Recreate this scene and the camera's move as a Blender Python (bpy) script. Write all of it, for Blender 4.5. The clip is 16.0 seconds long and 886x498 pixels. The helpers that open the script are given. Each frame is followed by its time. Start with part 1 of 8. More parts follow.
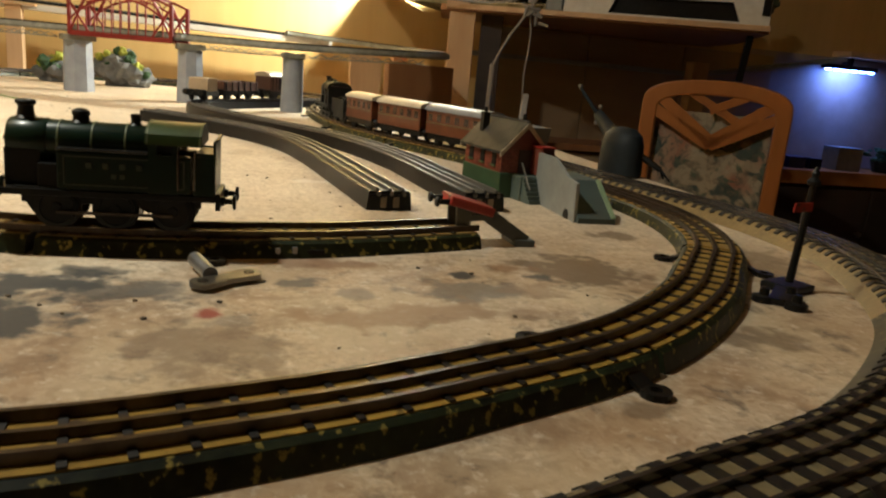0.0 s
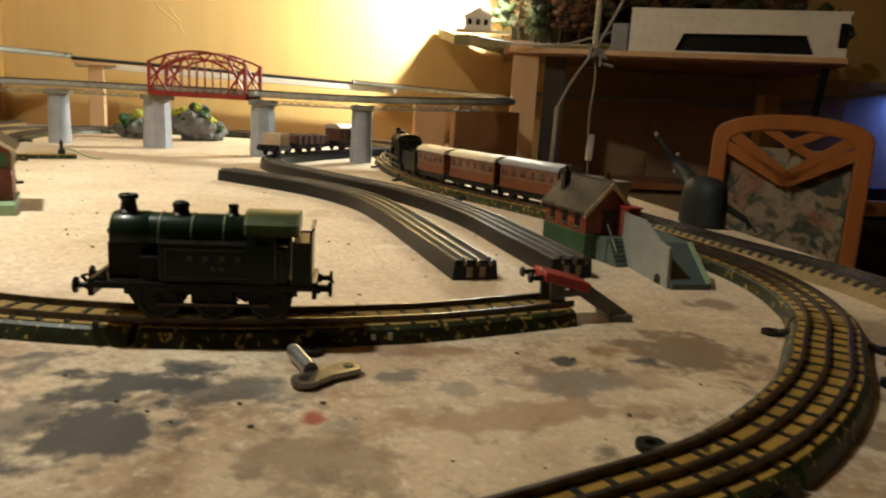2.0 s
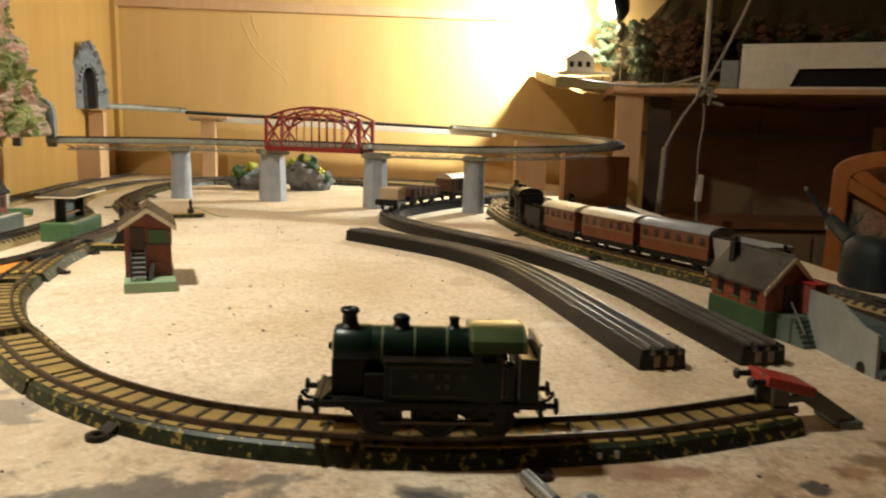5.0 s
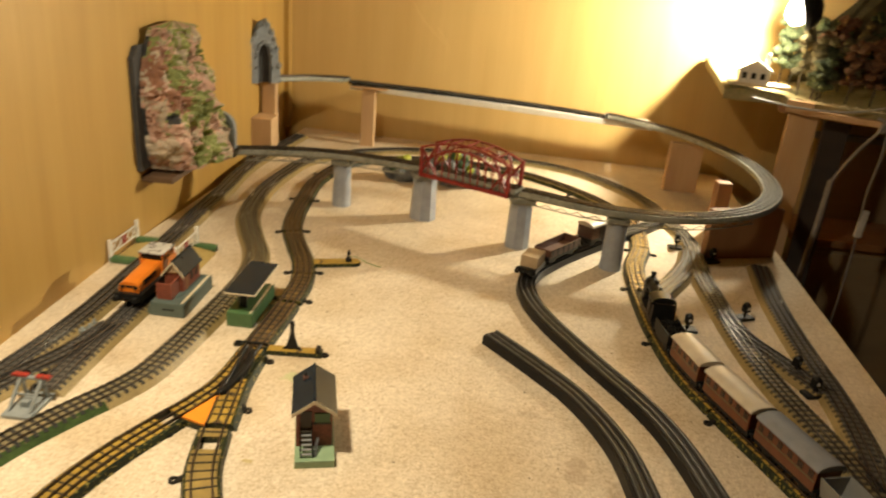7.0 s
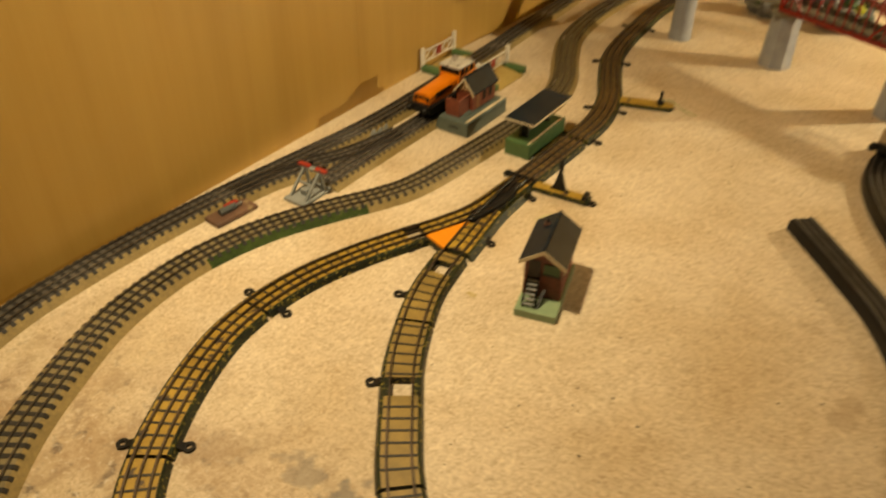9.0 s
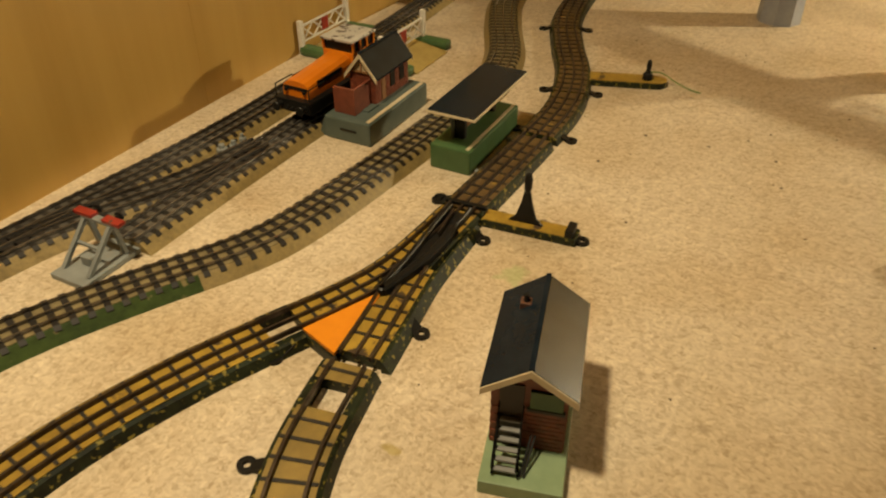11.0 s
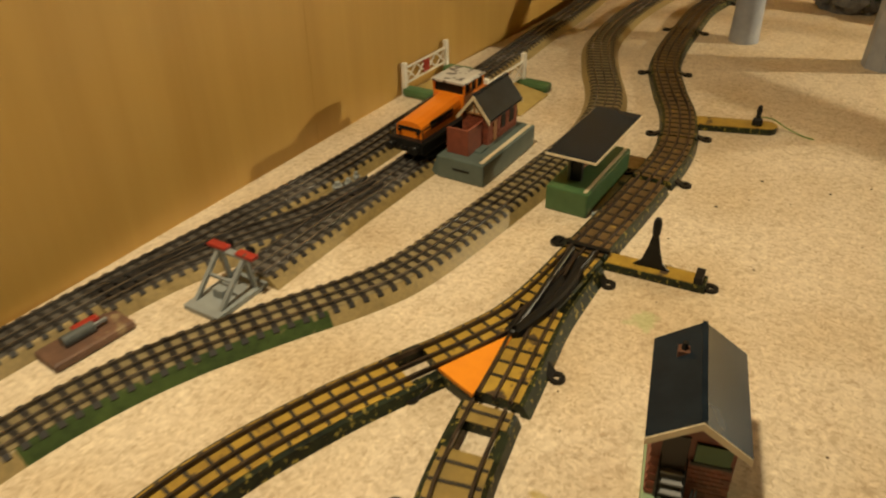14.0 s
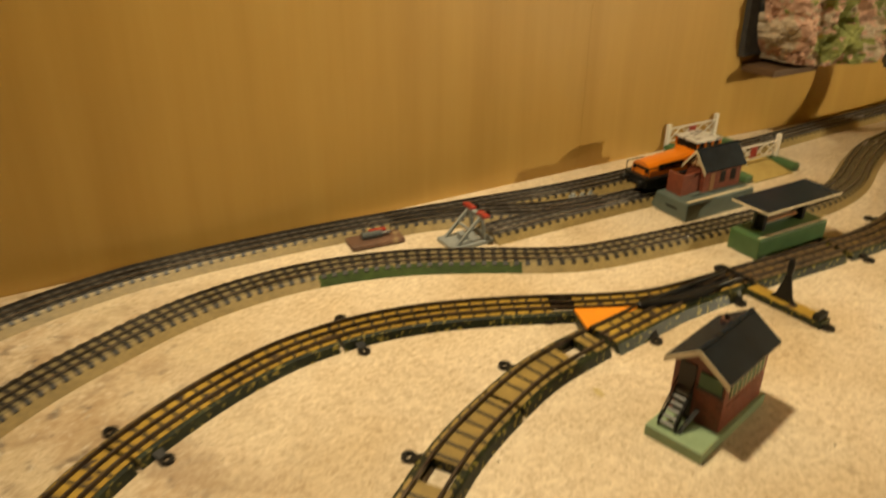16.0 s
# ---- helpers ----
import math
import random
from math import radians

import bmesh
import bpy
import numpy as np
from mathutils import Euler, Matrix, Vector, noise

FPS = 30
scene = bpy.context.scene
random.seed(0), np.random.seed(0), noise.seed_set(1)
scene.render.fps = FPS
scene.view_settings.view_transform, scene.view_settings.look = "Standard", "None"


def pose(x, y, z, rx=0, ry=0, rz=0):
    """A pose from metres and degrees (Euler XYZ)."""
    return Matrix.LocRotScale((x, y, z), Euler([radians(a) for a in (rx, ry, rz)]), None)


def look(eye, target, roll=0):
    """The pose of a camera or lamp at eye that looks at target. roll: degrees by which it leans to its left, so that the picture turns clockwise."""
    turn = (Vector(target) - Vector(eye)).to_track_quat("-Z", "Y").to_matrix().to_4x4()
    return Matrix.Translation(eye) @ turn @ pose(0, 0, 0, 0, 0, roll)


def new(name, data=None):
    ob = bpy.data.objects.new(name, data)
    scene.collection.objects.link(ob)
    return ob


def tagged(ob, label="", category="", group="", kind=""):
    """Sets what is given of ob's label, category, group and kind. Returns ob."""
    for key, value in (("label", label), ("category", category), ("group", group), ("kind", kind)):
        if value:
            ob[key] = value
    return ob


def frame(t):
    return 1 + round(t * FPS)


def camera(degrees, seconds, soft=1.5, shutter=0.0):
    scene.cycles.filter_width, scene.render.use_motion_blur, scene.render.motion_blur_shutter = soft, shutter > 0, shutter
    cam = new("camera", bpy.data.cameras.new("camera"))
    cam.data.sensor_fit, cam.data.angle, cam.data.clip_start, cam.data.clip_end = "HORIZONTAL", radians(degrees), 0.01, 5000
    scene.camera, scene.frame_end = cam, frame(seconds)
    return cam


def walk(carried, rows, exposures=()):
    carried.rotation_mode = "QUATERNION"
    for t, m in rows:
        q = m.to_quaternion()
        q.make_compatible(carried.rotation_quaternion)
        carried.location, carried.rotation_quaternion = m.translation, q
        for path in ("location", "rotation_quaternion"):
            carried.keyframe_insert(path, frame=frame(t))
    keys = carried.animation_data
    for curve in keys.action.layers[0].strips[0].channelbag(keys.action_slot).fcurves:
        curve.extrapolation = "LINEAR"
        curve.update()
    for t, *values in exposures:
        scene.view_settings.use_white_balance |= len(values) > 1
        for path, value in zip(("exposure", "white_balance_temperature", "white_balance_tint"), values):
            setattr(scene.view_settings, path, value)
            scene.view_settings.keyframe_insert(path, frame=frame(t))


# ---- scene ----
cam = camera(62.1, 16.0, soft=2.1, shutter=0.8)
PATH = [
    (0, (0.266, 0.232, 0.079), (0.778, 2.107, -0.393), 5.2),
    (0.5, (0.265, 0.235, 0.082), (0.754, 2.124, -0.357), 4.1),
    (1, (0.262, 0.238, 0.089), (0.704, 2.146, -0.32), 3.6),
    (1.5, (0.262, 0.243, 0.092), (0.667, 2.162, -0.302), 3.5),
    (2, (0.253, 0.248, 0.095), (0.605, 2.177, -0.298), 3.2),
    (2.5, (0.252, 0.257, 0.103), (0.558, 2.2, -0.258), 2.8),
    (3, (0.25, 0.266, 0.111), (0.503, 2.221, -0.227), 2.2),
    (3.2, (0.247, 0.268, 0.111), (0.487, 2.223, -0.234), 2.2),
    (5.3, (0.197, 0.277, 0.125), (0.306, 2.248, -0.195), 1.6),
    (5.5, (0.198, 0.281, 0.142), (0.271, 2.25, -0.199), 1.8),
    (6, (0.195, 0.287, 0.206), (0.215, 2.236, -0.243), 1.5),
    (6.5, (0.178, 0.298, 0.323), (0.065, 2.198, -0.29), 3.0),
    (7, (0.181, 0.293, 0.423), (-0.019, 2.136, -0.326), 5.1),
    (7.5, (0.171, 0.302, 0.454), (-0.177, 2.031, -0.489), 7.0),
    (8, (0.224, 0.345, 0.44), (-0.4, 1.876, -0.686), 7.9),
    (8.5, (0.265, 0.372, 0.432), (-0.567, 1.807, -0.686), 4.1),
    (9, (0.241, 0.394, 0.399), (-0.727, 1.681, -0.786), 0.8),
    (9.5, (0.169, 0.446, 0.37), (-0.722, 1.698, -0.91), -0.4),
    (10, (0.123, 0.535, 0.311), (-0.661, 1.89, -0.934), -0.1),
    (10.2, (0.116, 0.561, 0.299), (-0.665, 1.955, -0.904), 0.8),
    (12.3, (0.071, 0.643, 0.214), (-0.833, 2.011, -0.932), -2.5),
    (12.5, (0.066, 0.641, 0.213), (-0.843, 2.001, -0.937), -2.6),
    (13, (0.059, 0.639, 0.222), (-0.854, 2.023, -0.897), -1.6),
    (13.5, (0.05, 0.626, 0.234), (-0.893, 2.034, -0.828), -1.4),
    (14, (0.058, 0.6, 0.258), (-0.902, 1.981, -0.824), -0.9),
    (14.5, (0.075, 0.567, 0.278), (-0.912, 1.914, -0.822), 0.0),
    (15, (0.118, 0.542, 0.304), (-0.997, 1.827, -0.747), -0.2),
    (15.5, (0.198, 0.545, 0.291), (-1.282, 1.524, -0.63), 3.6),
    (16, (0.256, 0.543, 0.282), (-1.341, 1.339, -0.62), 0.2),
]
walk(cam, [(t, look(eye, target, roll)) for t, eye, target, roll in PATH],
     exposures=[(0.0, 1.23, 5150, 8), (3.0, 1.12, 5150, 9), (5.5, 1.08, 5200, 10), (6.0, 1.0, 5300, 10), (7.0, 0.75, 6100, 10), (8.0, 0.45, 7200, 9),
                (10.0, 0.20, 7900, 10), (12.5, -0.12, 5700, 8), (13.5, 0.08, 6300, 8), (14.5, 0.24, 6900, 9), (16.0, 0.36, 7000, 9)])

# ---- world and lights ----
world = bpy.data.worlds.new("room_dark")
world.use_nodes = True
world.node_tree.nodes["Background"].inputs[0].default_value = (0.30, 0.24, 0.17, 1)
world.node_tree.nodes["Background"].inputs[1].default_value = 0.09
scene.world = world
scene.view_settings.exposure = 0.0


def lamp(name, kind, energy, color, m, size=0.05, label="", category="lamp"):
    data = bpy.data.lights.new(name, kind)
    data.energy, data.color = energy, color
    if kind == "AREA":
        data.shape, data.size = "DISK", size
    elif kind == "POINT":
        data.shadow_soft_size = size
    ob = new(name, data)
    ob.matrix_world = m
    return ob


BULB = Vector((0.636, 1.795, 0.376))
spot = lamp("bulb_light", "SPOT", 21.0, (1.0, 0.87, 0.60), look(BULB, BULB + Vector((-1.0, 0.30, -0.34))), 0.02)
spot.data.spot_size, spot.data.spot_blend, spot.data.shadow_soft_size = radians(160), 0.40, 0.018
LAMP = Vector((-0.180, 0.650, 0.85))
lamp("ceiling_light", "AREA", 3.0, (1.0, 0.84, 0.565), look(LAMP, (-0.05, 0.80, 0)), 0.07)
top = lamp("shaded_light", "SPOT", 15.0, (1.0, 0.84, 0.565), look(LAMP - Vector((0, 0, 0.001)), (-0.18, 0.83, 0)))
top.data.spot_size, top.data.spot_blend, top.data.shadow_soft_size = radians(80), 1.0, 0.032
lamp("blue_strip_light", "AREA", 0.22, (0.25, 0.35, 1.0), look((1.83, 1.945, 0.165), (1.84, 2.02, 0.0)), 0.10)


# ---- materials ----
def material(name, base, second=None, rough=0.6, metal=0.0, scale=60.0, detail=6.0, mix=0.5, bump=0.0, bump_scale=None,
             stretch=(1, 1, 1), coat=0.0, per_object=0.0, emit=None, emit_strength=0.0, spec=0.5, chips=None):
    m = bpy.data.materials.new(name)
    m.use_nodes = True
    nt = m.node_tree
    b = nt.nodes["Principled BSDF"]
    b.inputs["Roughness"].default_value = rough
    b.inputs["Metallic"].default_value = metal
    b.inputs["Coat Weight"].default_value = coat
    b.inputs["Specular IOR Level"].default_value = spec
    second = second or tuple(c * 0.72 for c in base)
    co = nt.nodes.new("ShaderNodeTexCoord")
    mp = nt.nodes.new("ShaderNodeMapping")
    mp.inputs["Scale"].default_value = stretch
    nt.links.new(co.outputs["Object"], mp.inputs["Vector"])
    n1 = nt.nodes.new("ShaderNodeTexNoise")
    n1.inputs["Scale"].default_value = scale
    n1.inputs["Detail"].default_value = detail
    n1.inputs["Roughness"].default_value = 0.62
    nt.links.new(mp.outputs["Vector"], n1.inputs["Vector"])
    n2 = nt.nodes.new("ShaderNodeTexNoise")
    n2.inputs["Scale"].default_value = scale * 0.13
    n2.inputs["Detail"].default_value = 3
    nt.links.new(mp.outputs["Vector"], n2.inputs["Vector"])
    add = nt.nodes.new("ShaderNodeMath")
    add.operation = "MULTIPLY_ADD"
    add.inputs[1].default_value = 0.6
    nt.links.new(n1.outputs["Fac"], add.inputs[0])
    half = nt.nodes.new("ShaderNodeMath")
    half.operation = "MULTIPLY"
    half.inputs[1].default_value = 0.4
    nt.links.new(n2.outputs["Fac"], half.inputs[0])
    nt.links.new(half.outputs[0], add.inputs[2])
    ramp = nt.nodes.new("ShaderNodeValToRGB")
    ramp.color_ramp.elements[0].position = 0.5 - 0.22 * mix - 0.04
    ramp.color_ramp.elements[1].position = 0.5 + 0.22 * (1 - mix) + 0.06
    ramp.color_ramp.elements[0].color = (*second, 1)
    ramp.color_ramp.elements[1].color = (*base, 1)
    nt.links.new(add.outputs[0], ramp.inputs["Fac"])
    out = ramp.outputs["Color"]
    if chips:
        tone, threshold, grain = chips
        nc = nt.nodes.new("ShaderNodeTexNoise")
        nc.inputs["Scale"].default_value = grain
        nc.inputs["Detail"].default_value = 5
        nt.links.new(co.outputs["Object"], nc.inputs["Vector"])
        cr = nt.nodes.new("ShaderNodeMapRange")
        cr.inputs["From Min"].default_value, cr.inputs["From Max"].default_value = threshold, threshold + 0.05
        nt.links.new(nc.outputs["Fac"], cr.inputs["Value"])
        cm = nt.nodes.new("ShaderNodeMix")
        cm.data_type = "RGBA"
        nt.links.new(cr.outputs["Result"], cm.inputs[0])
        nt.links.new(out, cm.inputs[6])
        cm.inputs[7].default_value = (*tone, 1)
        out = cm.outputs[2]
    if per_object:
        info = nt.nodes.new("ShaderNodeObjectInfo")
        hsv = nt.nodes.new("ShaderNodeHueSaturation")
        rng = nt.nodes.new("ShaderNodeMapRange")
        rng.inputs["To Min"].default_value = 1 - per_object
        rng.inputs["To Max"].default_value = 1 + per_object
        nt.links.new(info.outputs["Random"], rng.inputs["Value"])
        nt.links.new(rng.outputs["Result"], hsv.inputs["Value"])
        nt.links.new(out, hsv.inputs["Color"])
        out = hsv.outputs["Color"]
    nt.links.new(out, b.inputs["Base Color"])
    rr = nt.nodes.new("ShaderNodeMapRange")
    rr.inputs["To Min"].default_value = max(0.03, rough - 0.12)
    rr.inputs["To Max"].default_value = min(1.0, rough + 0.14)
    nt.links.new(n2.outputs["Fac"], rr.inputs["Value"])
    nt.links.new(rr.outputs["Result"], b.inputs["Roughness"])
    if bump:
        n3 = nt.nodes.new("ShaderNodeTexNoise")
        n3.inputs["Scale"].default_value = bump_scale or scale * 2
        n3.inputs["Detail"].default_value = 4
        nt.links.new(mp.outputs["Vector"], n3.inputs["Vector"])
        bp = nt.nodes.new("ShaderNodeBump")
        bp.inputs["Strength"].default_value = bump
        bp.inputs["Distance"].default_value = 0.002
        nt.links.new(n3.outputs["Fac"], bp.inputs["Height"])
        nt.links.new(bp.outputs["Normal"], b.inputs["Normal"])
    if emit:
        b.inputs["Emission Color"].default_value = (*emit, 1)
        b.inputs["Emission Strength"].default_value = emit_strength
    return m


def chipboard():
    """Pale particle board: flakes of several tones, old glue and oil stains near the front."""
    m = bpy.data.materials.new("chipboard")
    m.use_nodes = True
    nt = m.node_tree
    b = nt.nodes["Principled BSDF"]
    b.inputs["Roughness"].default_value = 0.62
    co = nt.nodes.new("ShaderNodeTexCoord")
    warp = nt.nodes.new("ShaderNodeTexNoise")
    warp.inputs["Scale"].default_value = 140
    nt.links.new(co.outputs["Object"], warp.inputs["Vector"])
    mixv = nt.nodes.new("ShaderNodeMix")
    mixv.data_type = "VECTOR"
    mixv.inputs[0].default_value = 0.006
    nt.links.new(co.outputs["Object"], mixv.inputs[4])
    nt.links.new(warp.outputs["Color"], mixv.inputs[5])
    vor = nt.nodes.new("ShaderNodeTexVoronoi")
    vor.inputs["Scale"].default_value = 560
    vor.inputs["Randomness"].default_value = 1.0
    nt.links.new(mixv.outputs[1], vor.inputs["Vector"])
    ramp = nt.nodes.new("ShaderNodeValToRGB")
    ramp.color_ramp.elements[0].color = (0.40, 0.301, 0.188, 1)
    ramp.color_ramp.elements[1].color = (0.75, 0.645, 0.478, 1)
    e = ramp.color_ramp.elements.new(0.45)
    e.color = (0.58, 0.476, 0.338, 1)
    sep = nt.nodes.new("ShaderNodeSeparateColor")
    nt.links.new(vor.outputs["Color"], sep.inputs["Color"])
    # longer shavings lie among the fine flakes, half of them along each way of the board
    chipmix = nt.nodes.new("ShaderNodeMath")
    chipmix.operation = "MULTIPLY_ADD"
    chipmix.inputs[1].default_value = 0.44
    nt.links.new(sep.outputs[0], chipmix.inputs[0])
    prev = None
    for squeeze, seed in (((230, 520, 1), 1.0), ((520, 230, 1), 6.0)):
        ms = nt.nodes.new("ShaderNodeMapping")
        ms.inputs["Scale"].default_value = squeeze
        ms.inputs["Rotation"].default_value = (0, 0, 0.5 * seed)
        nt.links.new(mixv.outputs[1], ms.inputs["Vector"])
        vs = nt.nodes.new("ShaderNodeTexVoronoi")
        vs.inputs["Scale"].default_value = 1.0
        nt.links.new(ms.outputs["Vector"], vs.inputs["Vector"])
        ss = nt.nodes.new("ShaderNodeSeparateColor")
        nt.links.new(vs.outputs["Color"], ss.inputs["Color"])
        half = nt.nodes.new("ShaderNodeMath")
        half.operation = "MULTIPLY_ADD"
        half.inputs[1].default_value = 0.28
        half.inputs[2].default_value = 0.0
        nt.links.new(ss.outputs[1], half.inputs[0])
        if prev:
            nt.links.new(prev, half.inputs[2])
        prev = half.outputs[0]
    nt.links.new(prev, chipmix.inputs[2])
    nt.links.new(chipmix.outputs[0], ramp.inputs["Fac"])
    big = nt.nodes.new("ShaderNodeTexNoise")
    big.inputs["Scale"].default_value = 9
    big.inputs["Detail"].default_value = 4
    nt.links.new(co.outputs["Object"], big.inputs["Vector"])
    bigr = nt.nodes.new("ShaderNodeValToRGB")
    bigr.color_ramp.elements[0].position, bigr.color_ramp.elements[1].position = 0.33, 0.58
    bigr.color_ramp.elements[0].color = (0.84, 0.79, 0.70, 1)
    bigr.color_ramp.elements[1].color = (1.0, 1.0, 1.0, 1)
    nt.links.new(big.outputs["Fac"], bigr.inputs["Fac"])
    mul = nt.nodes.new("ShaderNodeMix")
    mul.data_type, mul.blend_type = "RGBA", "MULTIPLY"
    mul.inputs[0].default_value = 1.0
    nt.links.new(ramp.outputs["Color"], mul.inputs[6])
    nt.links.new(bigr.outputs["Color"], mul.inputs[7])
    out = mul.outputs[2]
    # sparse small brown marks
    mark = nt.nodes.new("ShaderNodeTexNoise")
    mark.inputs["Scale"].default_value = 75
    mark.inputs["Detail"].default_value = 3
    nt.links.new(co.outputs["Object"], mark.inputs["Vector"])
    mr = nt.nodes.new("ShaderNodeMapRange")
    mr.inputs["From Min"].default_value, mr.inputs["From Max"].default_value = 0.66, 0.76
    mr.inputs["To Max"].default_value = 0.55
    nt.links.new(mark.outputs["Fac"], mr.inputs["Value"])
    mk = nt.nodes.new("ShaderNodeMix")
    mk.data_type = "RGBA"
    nt.links.new(mr.outputs["Result"], mk.inputs[0])
    nt.links.new(out, mk.inputs[6])
    mk.inputs[7].default_value = (0.30, 0.21, 0.12, 1)
    out = mk.outputs[2]
    edge = nt.nodes.new("ShaderNodeTexNoise")
    edge.inputs["Scale"].default_value = 75
    edge.inputs["Detail"].default_value = 8
    nt.links.new(co.outputs["Object"], edge.inputs["Vector"])
    # the worn front of the board: broad brown and yellow mottling that thins out towards the back
    sepw = nt.nodes.new("ShaderNodeSeparateXYZ")
    nt.links.new(co.outputs["Object"], sepw.inputs[0])
    wear = nt.nodes.new("ShaderNodeMapRange")
    wear.interpolation_type = "SMOOTHSTEP"
    wear.inputs["From Min"].default_value, wear.inputs["From Max"].default_value = 0.66, 0.47
    nt.links.new(sepw.outputs["Y"], wear.inputs["Value"])
    for scale, lo, hi, colour, seed, power in ((17, 0.43, 0.58, (0.33, 0.205, 0.098), 3.0, 0.62), (31, 0.51, 0.60, (0.24, 0.155, 0.085), 8.0, 0.66), (12, 0.47, 0.62, (0.60, 0.50, 0.32), 13.0, 0.5), (70, 0.55, 0.66, (0.09, 0.065, 0.048), 21.0, 0.75), (210, 0.55, 0.66, (0.76, 0.68, 0.54), 27.0, 0.55)):
        nz = nt.nodes.new("ShaderNodeTexNoise")
        nz.noise_dimensions = "4D"
        nz.inputs["W"].default_value, nz.inputs["Scale"].default_value = seed, scale
        nz.inputs["Detail"].default_value, nz.inputs["Roughness"].default_value, nz.inputs["Distortion"].default_value = 7, 0.66, 0.4
        nt.links.new(co.outputs["Object"], nz.inputs["Vector"])
        rz = nt.nodes.new("ShaderNodeMapRange")
        rz.inputs["From Min"].default_value, rz.inputs["From Max"].default_value, rz.inputs["To Max"].default_value = lo, hi, power
        nt.links.new(nz.outputs["Fac"], rz.inputs["Value"])
        am = nt.nodes.new("ShaderNodeMath")
        am.operation = "MULTIPLY"
        nt.links.new(rz.outputs["Result"], am.inputs[0])
        nt.links.new(wear.outputs["Result"], am.inputs[1])
        mw = nt.nodes.new("ShaderNodeMix")
        mw.data_type = "RGBA"
        nt.links.new(am.outputs[0], mw.inputs[0])
        nt.links.new(out, mw.inputs[6])
        mw.inputs[7].default_value = (*colour, 1)
        out = mw.outputs[2]
    coarse = nt.nodes.new("ShaderNodeTexNoise")
    coarse.inputs["Scale"].default_value, coarse.inputs["Detail"].default_value = 26, 5
    nt.links.new(co.outputs["Object"], coarse.inputs["Vector"])
    rim = nt.nodes.new("ShaderNodeMath")
    rim.operation = "MULTIPLY_ADD"
    rim.inputs[1].default_value = 1.5
    nt.links.new(coarse.outputs["Fac"], rim.inputs[0])
    # oil, paint and scorch stains: x, y, half length, half width, strength, colour
    grey, brown, rust, pale = (0.060, 0.057, 0.053), (0.15, 0.100, 0.055), (0.30, 0.06, 0.030), (0.75, 0.68, 0.58)
    umber, slate = (0.27, 0.175, 0.095), (0.15, 0.135, 0.115)
    stains = [(0.196, 0.486, 0.030, 0.013, 0.9, grey), (0.196, 0.452, 0.019, 0.022, 0.9, grey), (0.226, 0.480, 0.024, 0.013, 0.68, grey), (0.244, 0.478, 0.014, 0.010, 0.6, slate),
              (0.214, 0.501, 0.013, 0.006, 0.65, grey), (0.286, 0.488, 0.013, 0.009, 0.72, grey), (0.255, 0.457, 0.0042, 0.007, 0.85, rust), (0.348, 0.503, 0.008, 0.005, 0.92, grey),
              (0.406, 0.513, 0.028, 0.022, 0.82, (0.17, 0.115, 0.060)), (0.456, 0.585, 0.016, 0.009, 0.6, brown), (0.381, 0.503, 0.007, 0.005, 0.8, grey), (0.346, 0.483, 0.028, 0.011, 0.66, slate),
              (0.315, 0.456, 0.034, 0.012, 0.6, (0.28, 0.165, 0.075)), (0.374, 0.484, 0.013, 0.011, 0.5, umber)]
    stains += [(0.372, 0.515, 0.013, 0.005, 0.6, (0.25, 0.13, 0.05)), (0.303, 0.480, 0.008, 0.007, 0.5, slate), (0.360, 0.452, 0.005, 0.004, 0.6, brown), (0.261, 0.449, 0.011, 0.006, 0.45, slate), (0.258, 0.430, 0.024, 0.016, 0.6, (0.20, 0.14, 0.085)), (0.290, 0.517, 0.034, 0.007, 0.6, (0.26, 0.14, 0.07)),
               (0.511, 0.540, 0.024, 0.026, 0.5, brown), (0.434, 0.433, 0.014, 0.013, 0.6, brown), (0.366, 0.383, 0.010, 0.006, 0.6, brown), (0.358, 0.455, 0.016, 0.007, 0.45, umber)]
    stains += [(0.036, 0.576, 0.020, 0.020, 0.6, slate), (0.258, 0.838, 0.016, 0.008, 0.3, umber), (0.219, 0.926, 0.013, 0.008, 0.3, umber), (0.258, 0.856, 0.013, 0.012, 0.34, umber), (0.297, 0.823, 0.014, 0.020, 0.34, umber),
               (-0.006, 0.578, 0.020, 0.012, 0.45, slate), (-0.027, 0.791, 0.006, 0.003, 0.5, (0.40, 0.30, 0.05)), (-0.037, 0.928, 0.010, 0.007, 0.42, (0.34, 0.42, 0.17)), (0.315, 0.720, 0.02, 0.005, 0.5, pale), (0.130, 0.500, 0.040, 0.016, 0.7, grey), (0.164, 0.456, 0.024, 0.022, 0.6, grey)]
    for x, y, rx, ry, power, colour in stains:
        power = min(0.96, power * 1.12)
        mp = nt.nodes.new("ShaderNodeMapping")
        mp.vector_type = "POINT"
        mp.inputs["Location"].default_value = (-x / rx, -y / ry, 0)
        mp.inputs["Scale"].default_value = (1 / rx, 1 / ry, 0)
        nt.links.new(co.outputs["Object"], mp.inputs["Vector"])
        ln = nt.nodes.new("ShaderNodeVectorMath")
        ln.operation = "LENGTH"
        nt.links.new(mp.outputs["Vector"], ln.inputs[0])
        ad = nt.nodes.new("ShaderNodeMath")
        ad.operation = "MULTIPLY_ADD"
        ad.inputs[1].default_value = 3.4
        nt.links.new(edge.outputs["Fac"], ad.inputs[0])
        nt.links.new(ln.outputs["Value"], ad.inputs[2])
        both = nt.nodes.new("ShaderNodeMath")
        both.operation = "ADD"
        nt.links.new(ad.outputs[0], both.inputs[0])
